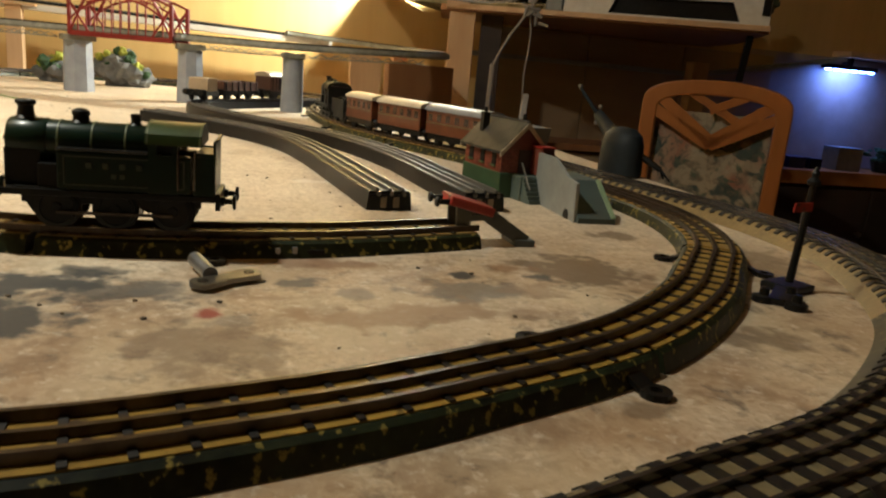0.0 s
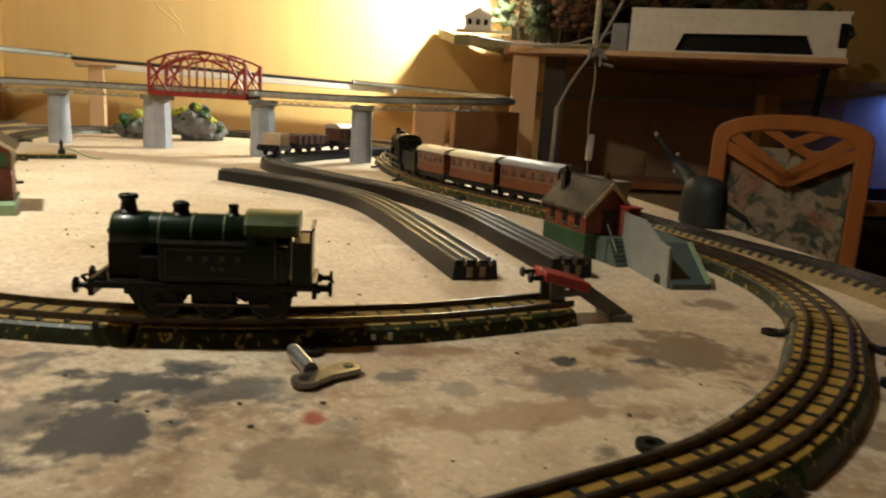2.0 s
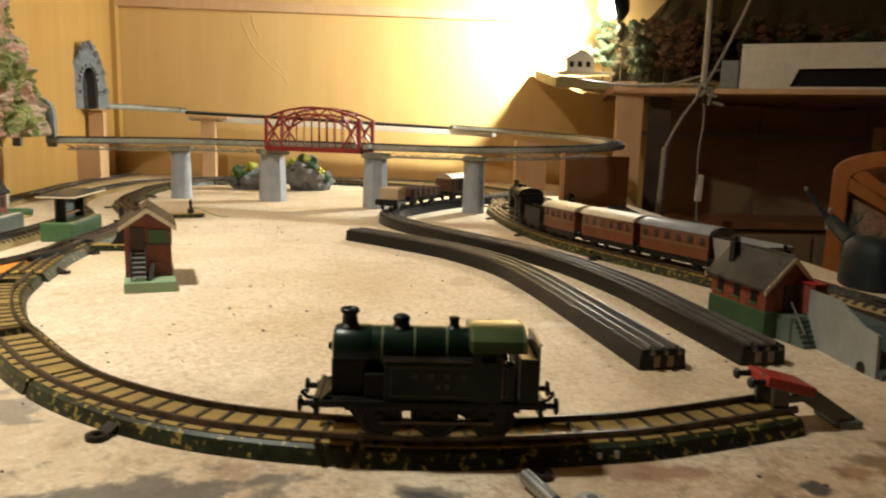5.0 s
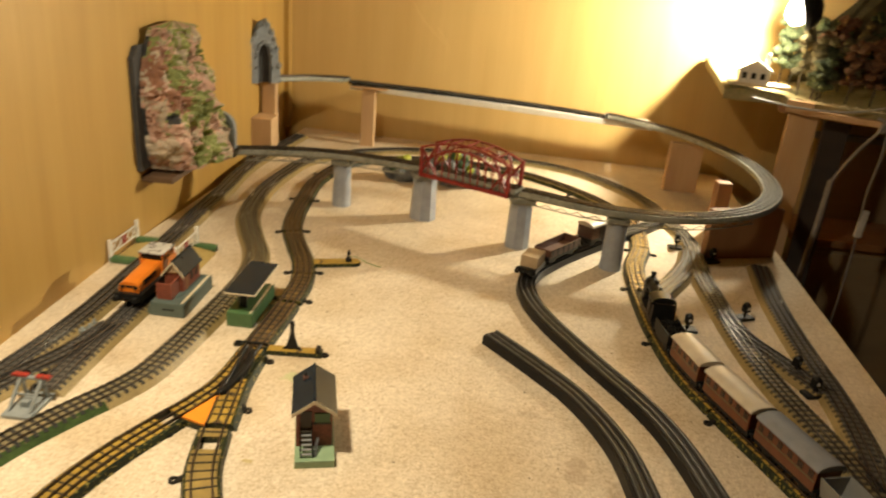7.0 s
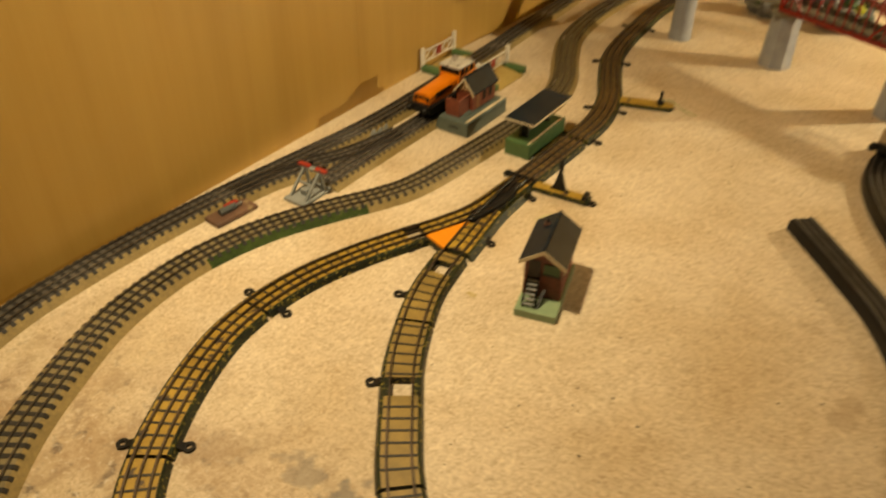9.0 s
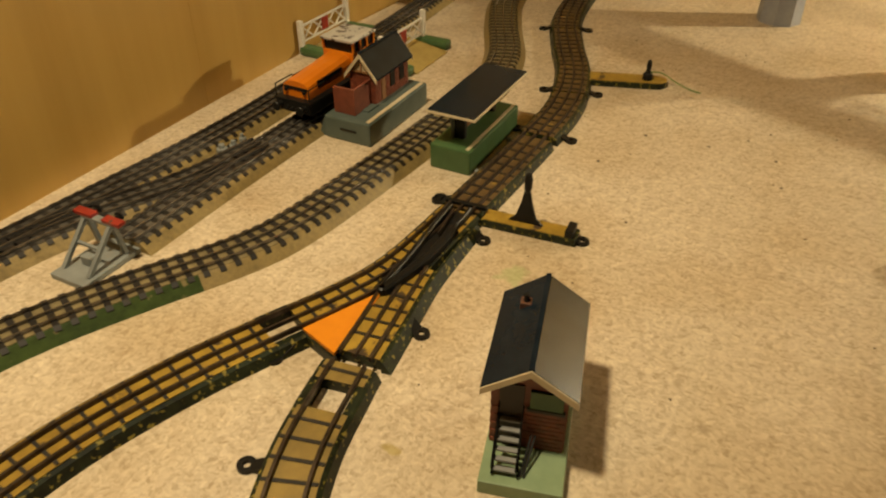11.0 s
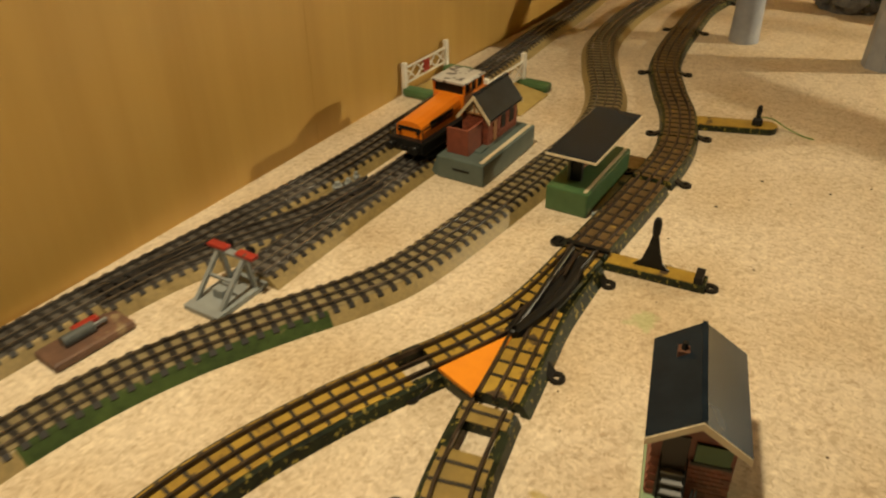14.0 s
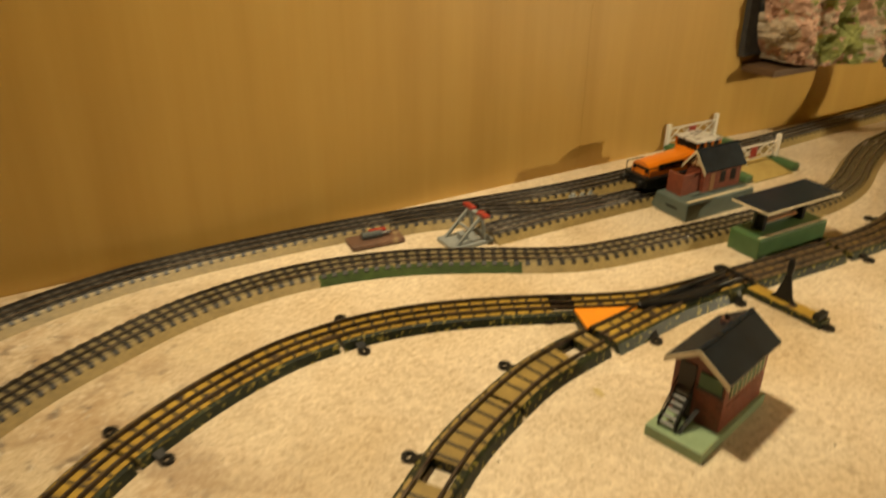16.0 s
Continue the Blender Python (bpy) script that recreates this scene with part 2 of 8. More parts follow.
        nt.links.new(rim.outputs[0], both.inputs[1])
        rg = nt.nodes.new("ShaderNodeMapRange")
        rg.interpolation_type = "SMOOTHSTEP"
        rg.inputs["From Min"].default_value, rg.inputs["From Max"].default_value = 4.15, 3.55
        rg.inputs["To Min"].default_value, rg.inputs["To Max"].default_value = 0.0, power
        nt.links.new(both.outputs[0], rg.inputs["Value"])
        mx = nt.nodes.new("ShaderNodeMix")
        mx.data_type = "RGBA"
        nt.links.new(rg.outputs["Result"], mx.inputs[0])
        nt.links.new(out, mx.inputs[6])
        mx.inputs[7].default_value = (*colour, 1)
        out = mx.outputs[2]
    nt.links.new(out, b.inputs["Base Color"])
    bp = nt.nodes.new("ShaderNodeBump")
    bp.inputs["Strength"].default_value, bp.inputs["Distance"].default_value = 0.05, 0.0005
    nt.links.new(vor.outputs["Distance"], bp.inputs["Height"])
    nt.links.new(bp.outputs["Normal"], b.inputs["Normal"])
    return m


def plywood(name, base, second):
    """Varnished ply with fine upright grain and broad bands."""
    m = material(name, base, second, rough=0.42, scale=24, detail=6, mix=0.42, bump=0.05, stretch=(1, 1, 0.06), bump_scale=90, coat=0.12)
    return m


CHIP = chipboard()
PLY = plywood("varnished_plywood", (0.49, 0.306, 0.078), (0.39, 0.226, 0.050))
# lighter copy of PLY: extra brightness for the north wall put into its colour
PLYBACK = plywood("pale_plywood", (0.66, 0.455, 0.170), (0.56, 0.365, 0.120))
PINE = material("pine", (0.62, 0.42, 0.23), (0.50, 0.31, 0.15), 0.55, scale=40, stretch=(1, 1, 0.15), bump=0.1)
BROWNWOOD = material("brown_board", (0.33, 0.16, 0.06), (0.24, 0.11, 0.04), 0.55, scale=30, stretch=(1, 1, 0.12), bump=0.1)
DARKWOOD = material("dark_board", (0.06, 0.042, 0.03), (0.035, 0.025, 0.02), 0.6, scale=30, stretch=(0.2, 1, 1))
RAIL = material("worn_rail", (0.125, 0.095, 0.072), (0.035, 0.026, 0.02), 0.36, 0.7, scale=120)
RAILBRIGHT = material("bright_rail", (0.20, 0.19, 0.175), (0.06, 0.055, 0.05), 0.24, 0.9, scale=60, mix=0.4)
RAILDULL = material("dull_rail", (0.30, 0.28, 0.255), (0.085, 0.070, 0.058), 0.22, 0.75, scale=60, mix=0.35)
OCHRE = material("ochre_tinplate", (0.47, 0.30, 0.045), (0.25, 0.15, 0.027), 0.36, 0.0, scale=110, bump=0.05, coat=0.2, chips=((0.07, 0.045, 0.025), 0.61, 90))
OCHREBROWN = material("brown_tinplate", (0.155, 0.092, 0.030), (0.075, 0.045, 0.018), 0.40, 0.0, scale=110, bump=0.05, coat=0.2, chips=((0.30, 0.19, 0.04), 0.66, 120))
OCHREDARK = material("olive_tinplate", (0.33, 0.225, 0.06), (0.19, 0.13, 0.04), 0.42, 0.0, scale=110, bump=0.05, coat=0.2)
TRIXSIDE = material("mottled_green_side", (0.026, 0.036, 0.014), (0.005, 0.006, 0.004), 0.42, scale=170, mix=0.4, spec=0.25, chips=((0.24, 0.19, 0.04), 0.585, 300))
ORANGE = material("orange_tinplate", (0.85, 0.30, 0.02), (0.70, 0.22, 0.015), 0.35, scale=60, coat=0.3)
SLEEPER = material("dark_sleeper", (0.022, 0.017, 0.013), (0.011, 0.009, 0.007), 0.5, scale=150, per_object=0.2)
BALLAST = material("printed_ballast", (0.31, 0.225, 0.085), (0.18, 0.130, 0.052), 0.42, scale=330, mix=0.5, bump=0.08, coat=0.15)
BALLASTTOP = material("printed_ballast_top", (0.27, 0.215, 0.105), (0.15, 0.118, 0.060), 0.36, scale=330, mix=0.5, bump=0.08, coat=0.15)
GREYTOP = material("dirty_grey_top", (0.125, 0.112, 0.090), (0.050, 0.045, 0.038), 0.34, scale=120, mix=0.5, bump=0.08, coat=0.2)
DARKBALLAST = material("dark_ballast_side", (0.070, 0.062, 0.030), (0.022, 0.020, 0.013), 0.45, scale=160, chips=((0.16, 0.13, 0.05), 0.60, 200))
GREENSIDE = material("grass_green_side", (0.050, 0.080, 0.018), (0.022, 0.038, 0.010), 0.6, scale=160, spec=0.15, chips=((0.20, 0.16, 0.07), 0.66, 120))
BLACKBASE = material("black_bakelite", (0.009, 0.0085, 0.008), (0.005, 0.0045, 0.0045), 0.34, scale=60, spec=0.2)
VIADUCTMAT = material("grey_viaduct", (0.34, 0.33, 0.265), (0.17, 0.165, 0.125), 0.5, scale=120, bump=0.1)
PIERMAT = material("grey_pier", (0.36, 0.38, 0.42), (0.26, 0.275, 0.31), 0.5, scale=60, bump=0.1)
REDPAINT = material("bridge_red", (0.27, 0.020, 0.013), (0.15, 0.011, 0.008), 0.42, scale=90)
BLACKMETAL = material("black_metal", (0.016, 0.015, 0.014), (0.007, 0.007, 0.006), 0.36, 0.0, scale=90, spec=0.2)
SHELFDARK = material("under_shelf_brown", (0.40, 0.29, 0.155), (0.29, 0.21, 0.115), 0.55, scale=14, stretch=(0.3, 1, 1))
STEEL = material("bright_steel", (0.46, 0.46, 0.45), (0.24, 0.24, 0.235), 0.38, 0.8, scale=120)
GREYPAINT = material("grey_paint", (0.28, 0.30, 0.29), (0.19, 0.205, 0.20), 0.45, scale=80)
SLATE = material("slate_roof", (0.012, 0.019, 0.027), (0.006, 0.010, 0.015), 0.22, scale=70, spec=0.14, chips=((0.05, 0.055, 0.06), 0.74, 240))
BRICKMAT = material("printed_brick", (0.235, 0.062, 0.032), (0.15, 0.040, 0.022), 0.5, scale=200)
GREENPAINT = material("green_paint", (0.075, 0.15, 0.055), (0.045, 0.10, 0.035), 0.45, scale=70)
GREYGREEN = material("grey_green_paint", (0.105, 0.135, 0.115), (0.065, 0.088, 0.075), 0.5, scale=70)
LIGHTGREEN = material("pale_green_paint", (0.27, 0.36, 0.21), (0.19, 0.27, 0.15), 0.5, scale=70)
CREAM = material("cream_paint", (0.66, 0.56, 0.38), (0.50, 0.41, 0.26), 0.5, scale=70)
WHITE = material("white_paint", (0.78, 0.75, 0.68), (0.62, 0.58, 0.50), 0.45, scale=70)


# ---- mesh helpers ----
def mesh_of(bm, name, mat, smooth=False):
    me = bpy.data.meshes.new(name)
    bmesh.ops.recalc_face_normals(bm, faces=bm.faces)
    bm.to_mesh(me)
    bm.free()
    me.materials.append(mat)
    if smooth:
        for p in me.polygons:
            p.use_smooth = True
        me.set_sharp_from_angle(angle=radians(35))
    return me


def part(name, bm, mat, parent, label="", smooth=False):
    ob = new(name, mesh_of(bm, name, mat, smooth))
    ob.parent = parent
    if label:
        ob["label"] = label
    return ob


def share(name, mesh, parent, m):
    ob = new(name, mesh)
    ob.parent = parent
    ob.matrix_basis = m
    return ob


def thing(name, m, label, category, group="", kind=""):
    return_ob = new(name)
    return_ob.matrix_basis = m
    return_ob.empty_display_size = 0.01
    return tagged(return_ob, label, category, group, kind)


def single(name, bm, mat, m, label, category, group="", kind="", smooth=False):
    ob = new(name, mesh_of(bm, name, mat, smooth))
    ob.matrix_basis = m
    return tagged(ob, label, category, group, kind)


def box(bm, x0, x1, y0, y1, z0, z1, bevel=0.0, m=None):
    made = bmesh.ops.create_cube(bm, size=1)
    vs = made["verts"]
    for v in vs:
        v.co = Vector(((x0 + x1) / 2 + v.co.x * (x1 - x0), (y0 + y1) / 2 + v.co.y * (y1 - y0), (z0 + z1) / 2 + v.co.z * (z1 - z0)))
    if bevel:
        es = list({e for v in vs for e in v.link_edges})
        got = bmesh.ops.bevel(bm, geom=es, offset=bevel, segments=2, profile=0.6, affect="EDGES")
        vs = list({v for f in got["faces"] for v in f.verts} | {v for v in vs if v.is_valid})
    if m is not None:
        bmesh.ops.transform(bm, matrix=m, verts=[v for v in vs if v.is_valid])
    return bm


def rod(bm, a, b, r, r2=None, seg=8):
    a, b = Vector(a), Vector(b)
    d = b - a
    m = Matrix.Translation((a + b) / 2) @ d.to_track_quat("Z", "Y").to_matrix().to_4x4()
    bmesh.ops.create_cone(bm, cap_ends=True, segments=seg, radius1=r, radius2=r if r2 is None else r2, depth=d.length, matrix=m)
    return bm


def bar(bm, a, b, w, h):
    """A square bar from a to b: w across in plan, h upright."""
    a, b = Vector(a), Vector(b)
    d = b - a
    m = Matrix.Translation((a + b) / 2) @ d.to_track_quat("X", "Z").to_matrix().to_4x4()
    made = bmesh.ops.create_cube(bm, size=1, matrix=m @ Matrix.Diagonal((d.length, w, h, 1)))
    return bm


def lathe(bm, profile, seg=16, m=None):
    """Turned shape: profile of (radius, height)."""
    rings = []
    for r, z in profile:
        rings.append([bm.verts.new((r * math.cos(2 * math.pi * k / seg), r * math.sin(2 * math.pi * k / seg), z)) for k in range(seg)])
    for a, b in zip(rings, rings[1:]):
        for k in range(seg):
            bm.faces.new((a[k], a[(k + 1) % seg], b[(k + 1) % seg], b[k]))
    bm.faces.new(rings[0][::-1])
    bm.faces.new(rings[-1])
    if m is not None:
        bmesh.ops.transform(bm, matrix=m, verts=[v for r in rings for v in r])
    return bm


def prism(bm, outline, depth, m=None):
    """Outline of (x, z) pushed along y from 0 to depth."""
    a = [bm.verts.new((x, 0, z)) for x, z in outline]
    b = [bm.verts.new((x, depth, z)) for x, z in outline]
    n = len(outline)
    bm.faces.new(a)
    bm.faces.new(b[::-1])
    for k in range(n):
        bm.faces.new((a[k], b[k], b[(k + 1) % n], a[(k + 1) % n]))
    if m is not None:
        bmesh.ops.transform(bm, matrix=m, verts=a + b)
    return bm


def spline(points, step=0.006, closed=False):
    """Evenly spaced points on a smooth curve through the given ones."""
    pts = [Vector(p if len(p) == 3 else (*p, 0.0)) for p in points]
    n = len(pts)
    dense = []
    for k in range(n if closed else n - 1):
        g = (lambda j: pts[j % n]) if closed else (lambda j: pts[min(max(j, 0), n - 1)])
        p0, p1, p2, p3 = g(k - 1), g(k), g(k + 1), g(k + 2)
        for j in range(12):
            u = j / 12
            dense.append(0.5 * ((2 * p1) + (p2 - p0) * u + (2 * p0 - 5 * p1 + 4 * p2 - p3) * u * u + (3 * p1 - p0 - 3 * p2 + p3) * u ** 3))
    dense.append(pts[0] if closed else pts[-1])
    for _ in range(2):
        dense = [dense[0]] + [(a + 2 * b + c) / 4 for a, b, c in zip(dense, dense[1:], dense[2:])] + [dense[-1]]
    out, rest = [dense[0]], 0.0
    for a, b in zip(dense, dense[1:]):
        d = (b - a).length
        while rest + d >= step:
            a = a + (b - a) * ((step - rest) / d)
            d = (b - a).length
            rest = 0.0
            out.append(a)
        rest += d
    return out


def sides(line):
    """The way ahead and the way to the left at each point of a line."""
    out = []
    for k in range(len(line)):
        d = line[min(k + 1, len(line) - 1)] - line[max(k - 1, 0)]
        d.z = 0
        d.normalize()
        out.append((d, Vector((-d.y, d.x, 0))))
    return out


def sweep(bm, line, frames, profile, closed_profile=True):
    """A profile of (left, up) drawn along a line."""
    rings = [[bm.verts.new(p + n * u + Vector((0, 0, w))) for u, w in profile] for p, (_, n) in zip(line, frames)]
    n = len(profile)
    for a, b in zip(rings, rings[1:]):
        for k in range(n if closed_profile else n - 1):
            bm.faces.new((a[k], a[(k + 1) % n], b[(k + 1) % n], b[k]))
    if closed_profile:
        bm.faces.new(rings[0][::-1])
        bm.faces.new(rings[-1])
    return bm


# ---- the room ----
def setting():
    table = new("floor_board", mesh_of(box(bmesh.new(), -0.365, 0.612, -0.35, 1.995, -0.018, 0.0, 0.0015), "floor_board", CHIP))
    tagged(table, "pale stained chipboard baseboard of a model railway", "baseboard", kind="structure")
    for k, (y0, y1) in enumerate(((-1.6, 0.80955), (0.80965, 2.2))):
        wl = box(bmesh.new(), -0.02, 0.0, y0, y1, -0.75, 1.75, 0.0003)
        o = new("wall_west_%d" % (k + 1), mesh_of(wl, "wall_west", PLY))
        o.matrix_basis = pose(-0.3, 0.2, 0, 0, 0, 3.6)
        tagged(o, "varnished golden plywood wall beside the layout", "wall", kind="structure")
    o = new("wall_backing", mesh_of(box(bmesh.new(), -0.03, -0.021, -1.6, 2.2, -0.75, 1.75), "wall_backing", DARKWOOD))
    o.matrix_basis = pose(-0.3, 0.2, 0, 0, 0, 3.6)
    tagged(o, "dark backing behind the plywood panels", "wall", kind="structure")
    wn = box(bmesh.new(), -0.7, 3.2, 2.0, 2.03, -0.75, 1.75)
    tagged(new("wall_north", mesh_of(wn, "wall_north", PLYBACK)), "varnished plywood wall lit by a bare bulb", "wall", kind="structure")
    tagged(new("wall_east", mesh_of(box(bmesh.new(), 3.2, 3.25, -1.6, 2.03, -0.75, 1.75), "wall_east", PLY)), "yellow-brown plain wall", "wall", kind="structure")
    tagged(new("wall_south", mesh_of(box(bmesh.new(), -0.7, 3.25, -1.65, -1.6, -0.75, 1.75), "wall_south", PLY)), "yellow-brown plain wall", "wall", kind="structure")
    tagged(new("ceiling", mesh_of(box(bmesh.new(), -0.7, 3.25, -1.65, 2.03, 1.75, 1.8), "ceiling", WHITE)), "plain white ceiling", "ceiling", kind="structure")
    tagged(new("floor", mesh_of(box(bmesh.new(), -0.7, 3.25, -1.65, 2.03, -0.8, -0.75), "floor", DARKWOOD)), "dark brown floor", "floor", kind="structure")
    bt = box(bmesh.new(), -0.42, 0.52, 1.985, 2.0, 0.366, 0.386, 0.002)
    tagged(new("trim", mesh_of(bt, "trim", PINE)), "pale pine batten across the plywood wall", "trim", kind="structure")

    bm = bmesh.new()
    for a in ([(-0.139, 0.357), (-0.127, 0.327), (-0.109, 0.291), (-0.077, 0.255), (-0.046, 0.231), (-0.030, 0.205)], [(-0.062, 0.262), (-0.050, 0.246), (-0.036, 0.226)],
              [(-0.113, 0.36), (-0.105, 0.33), (-0.092, 0.312)]):
        line = spline([(x, 2.0025, z) for x, z in a], 0.006)
        for p, q in zip(line, line[1:]):
            rod(bm, p, q, 0.0032, seg=10)
    tagged(new("wall_wrinkle", mesh_of(bm, "wall_wrinkle", PLYBACK, True)), "raised wrinkles in the varnished wall facing", "wrinkle", kind="structure")
    tagged(new("wall_strip", mesh_of(box(bmesh.new(), -0.43, -0.400, 1.978, 2.0, 0.0, 1.7, 0.001), "wall_strip", PLY)), "narrow corner strip of varnished ply", "trim", kind="structure")


setting()

# ---- tracks ----
TRIX = dict(base=[(-0.0164, 0.0), (-0.0144, 0.0056), (-0.0128, 0.0066), (0.0128, 0.0066), (0.0144, 0.0056), (0.0164, 0.0)], top=0.0066, gauge=0.0165, third=True,
            sleeper=(0.0240, 0.0018, 0.0006), pitch=0.0104, length=0.156, mats=(OCHRE, TRIXSIDE), rail=RAIL, rail_h=0.0027)
M_TRACK = dict(base=[(-0.0196, 0.0), (-0.0132, 0.0062), (-0.0126, 0.0066), (0.0126, 0.0066), (0.0132, 0.0062), (0.0196, 0.0)], top=0.0066, gauge=0.0165, third=True, slope=True,
               sleeper=(0.0250, 0.0036, 0.0006), pitch=0.0088, length=0.168, mats=(BALLASTTOP, BALLAST), rail=RAILDULL, rail_h=0.0024, rail_w=0.0005)


def slope_sleeper(w, d, h):
    """A printed sleeper whose ends run a little way down the ballast shoulder."""
    bm = bmesh.new()
    e, dz = 0.0024, 0.0024 * 0.86
    pts = [(-w / 2 - e, -dz), (-w / 2, 0.0), (w / 2, 0.0), (w / 2 + e, -dz), (w / 2 + e, -dz + h), (w / 2, h), (-w / 2, h), (-w / 2 - e, -dz + h)]
    a = [bm.verts.new((-d / 2, y, z)) for y, z in pts]
    b = [bm.verts.new((d / 2, y, z)) for y, z in pts]
    for k in range(8):
        bm.faces.new((a[k], a[(k + 1) % 8], b[(k + 1) % 8], b[k]))
    for r in (a, b):
        bm.faces.new((r[0], r[1], r[6], r[7]))
        bm.faces.new((r[1], r[2], r[5], r[6]))
        bm.faces.new((r[2], r[3], r[4], r[5]))
    return bm


def eyelet(p, way):
    """A pressed lug that leaves the bed at p and ends in a flat ring with a hole."""
    bm = bmesh.new()
    q = p + way * 0.0075
    bar(bm, p - way * 0.004 + Vector((0, 0, 0.0048)), q - way * 0.0030 + Vector((0, 0, 0.0012)), 0.0062, 0.0016)
    rings = []
    for z in (0.0, 0.0020):
        for r in (0.0044, 0.0019):
            rings.append([bm.verts.new(q + Vector((r * math.cos(k * math.pi / 7), r * math.sin(k * math.pi / 7), z))) for k in range(14)])
    for k in range(14):
        j = (k + 1) % 14
        bm.faces.new((rings[0][k], rings[0][j], rings[2][j], rings[2][k]))
        bm.faces.new((rings[1][j], rings[1][k], rings[3][k], rings[3][j]))
        bm.faces.new((rings[2][k], rings[2][j], rings[3][j], rings[3][k]))
        bm.faces.new((rings[0][j], rings[0][k], rings[1][k], rings[1][j]))
    return bm


def track_run(points, style, label, closed=False, sleepers=True, third=True, mats=None, group="", lugs=False, z0=0.0, gaps=(), first=0, joints=()):
    line = spline(points, 0.006, closed)
    per = max(4, round(style["length"] / 0.006))
    roots = []
    half = style["gauge"] / 2
    top_mat, side_mat = mats or style["mats"]
    w, d, hh = style["sleeper"]
    sl = mesh_of(slope_sleeper(w, d, hh) if style.get("slope") else box(bmesh.new(), -d / 2, d / 2, -w / 2, w / 2, 0, hh), "sleeper", SLEEPER)
    frames = sides(line)
    starts = ([0] if first else []) + list(range(first, len(line) - 1, per))
    if joints:
        starts = [0] + [round(a / 0.006) for a in joints]
    if len(line) - 1 - starts[-1] < per // 2 and len(starts) > 1:
        starts.pop()
    for s, a in enumerate(starts):
        b = (starts[s + 1] if s + 1 < len(starts) else len(line) - 1)
        seg, fr = line[a:b + 1], frames[a:b + 1]
        mid = seg[len(seg) // 2].copy()
        mid.z = z0
        root = thing("track_section", Matrix.Translation(mid), label, "track", group)
        loc = [p - mid for p in seg]
        prof = style["base"]
        bed = list(loc)
        if style is TRIX and len(loc) > 12:
            bed[-1] = loc[-2].lerp(loc[-1], 0.5)
        bm = bmesh.new()
        cut = None
        for gap in gaps:
            near = min(range(len(seg)), key=lambda j: (seg[j].xy - Vector(gap)).length)
            if (seg[near].xy - Vector(gap)).length < 0.006 and 2 < near < len(seg) - 4:
                cut = near
        for lo, hi in (((0, cut), (cut + 2, len(bed))) if cut else ((0, len(bed)),)):
            sweep(bm, bed[lo:hi], fr[lo:hi], prof)
        if cut:
            for s in (-1, 1):
                sweep(bm, bed[cut - 1:cut + 3], fr[cut - 1:cut + 3], [(s * 0.0165, 0.0), (s * 0.0145, 0.0058), (s * 0.0130, 0.0064), (s * 0.0092, 0.0064), (s * 0.0092, 0.0)])
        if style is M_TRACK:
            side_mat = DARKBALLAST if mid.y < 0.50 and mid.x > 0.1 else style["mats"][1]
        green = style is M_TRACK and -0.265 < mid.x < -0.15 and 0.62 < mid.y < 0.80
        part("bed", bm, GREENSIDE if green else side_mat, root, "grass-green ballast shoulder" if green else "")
        tw = prof[len(prof) // 2][0] - 0.0006
        bm = bmesh.new()
        for lo, hi in (((0, cut), (cut + 2, len(bed))) if cut else ((0, len(bed)),)):
            sweep(bm, bed[lo:hi], fr[lo:hi], [(-tw, style["top"] - 0.0004), (-tw, style["top"] + 0.0004), (tw, style["top"] + 0.0004), (tw, style["top"] - 0.0004)])
        worn = top_mat is OCHRE and mid.y > 1.0 and mid.x < 0.2
        part("bed_top", bm, OCHREBROWN if worn else top_mat, root, "dull brown worn top" if worn else "")
        for off in ((-half, 0.0, half) if third else (-half, half)):
            bm = bmesh.new()
            z = style["top"] + 0.0003
            hgt = style["rail_h"] * (0.85 if off == 0 else 1)
            thin = style.get("rail_w", 0.0007)
            sweep(bm, loc, fr, [(off - thin - 0.0002, z), (off - thin, z + hgt), (off + thin, z + hgt), (off + thin + 0.0002, z)])
            part("rail", bm, style["rail"], root)
        if sleepers:
            total = (len(seg) - 1) * 0.006
            count = int(total / style["pitch"])
            for k in range(count - (1 if style is TRIX else 0)):
                u = (k + 0.5) / count * (len(seg) - 1)
                i = min(int(u), len(seg) - 2)
                if cut and cut - 1.4 < u < cut + 2.4:
                    continue
                p = loc[i].lerp(loc[i + 1], u - i)
                dd = fr[i][0]
                share("sleeper", sl, root, Matrix.Translation((p.x, p.y, p.z + style["top"] + 0.0003)) @ Matrix.Rotation(math.atan2(dd.y, dd.x), 4, "Z"))
        if lugs:
            for sgn in ((-1,) if lugs == "one" else (-1, 1)):
                at = 10 if lugs == "one" else 2
                dd, nn = fr[at]
                part("fixing_lug", eyelet(loc[at] + nn * sgn * 0.0150, nn * sgn), BLACKMETAL, root, "black eyelet fixing lug")
        roots.append(root)
    return line


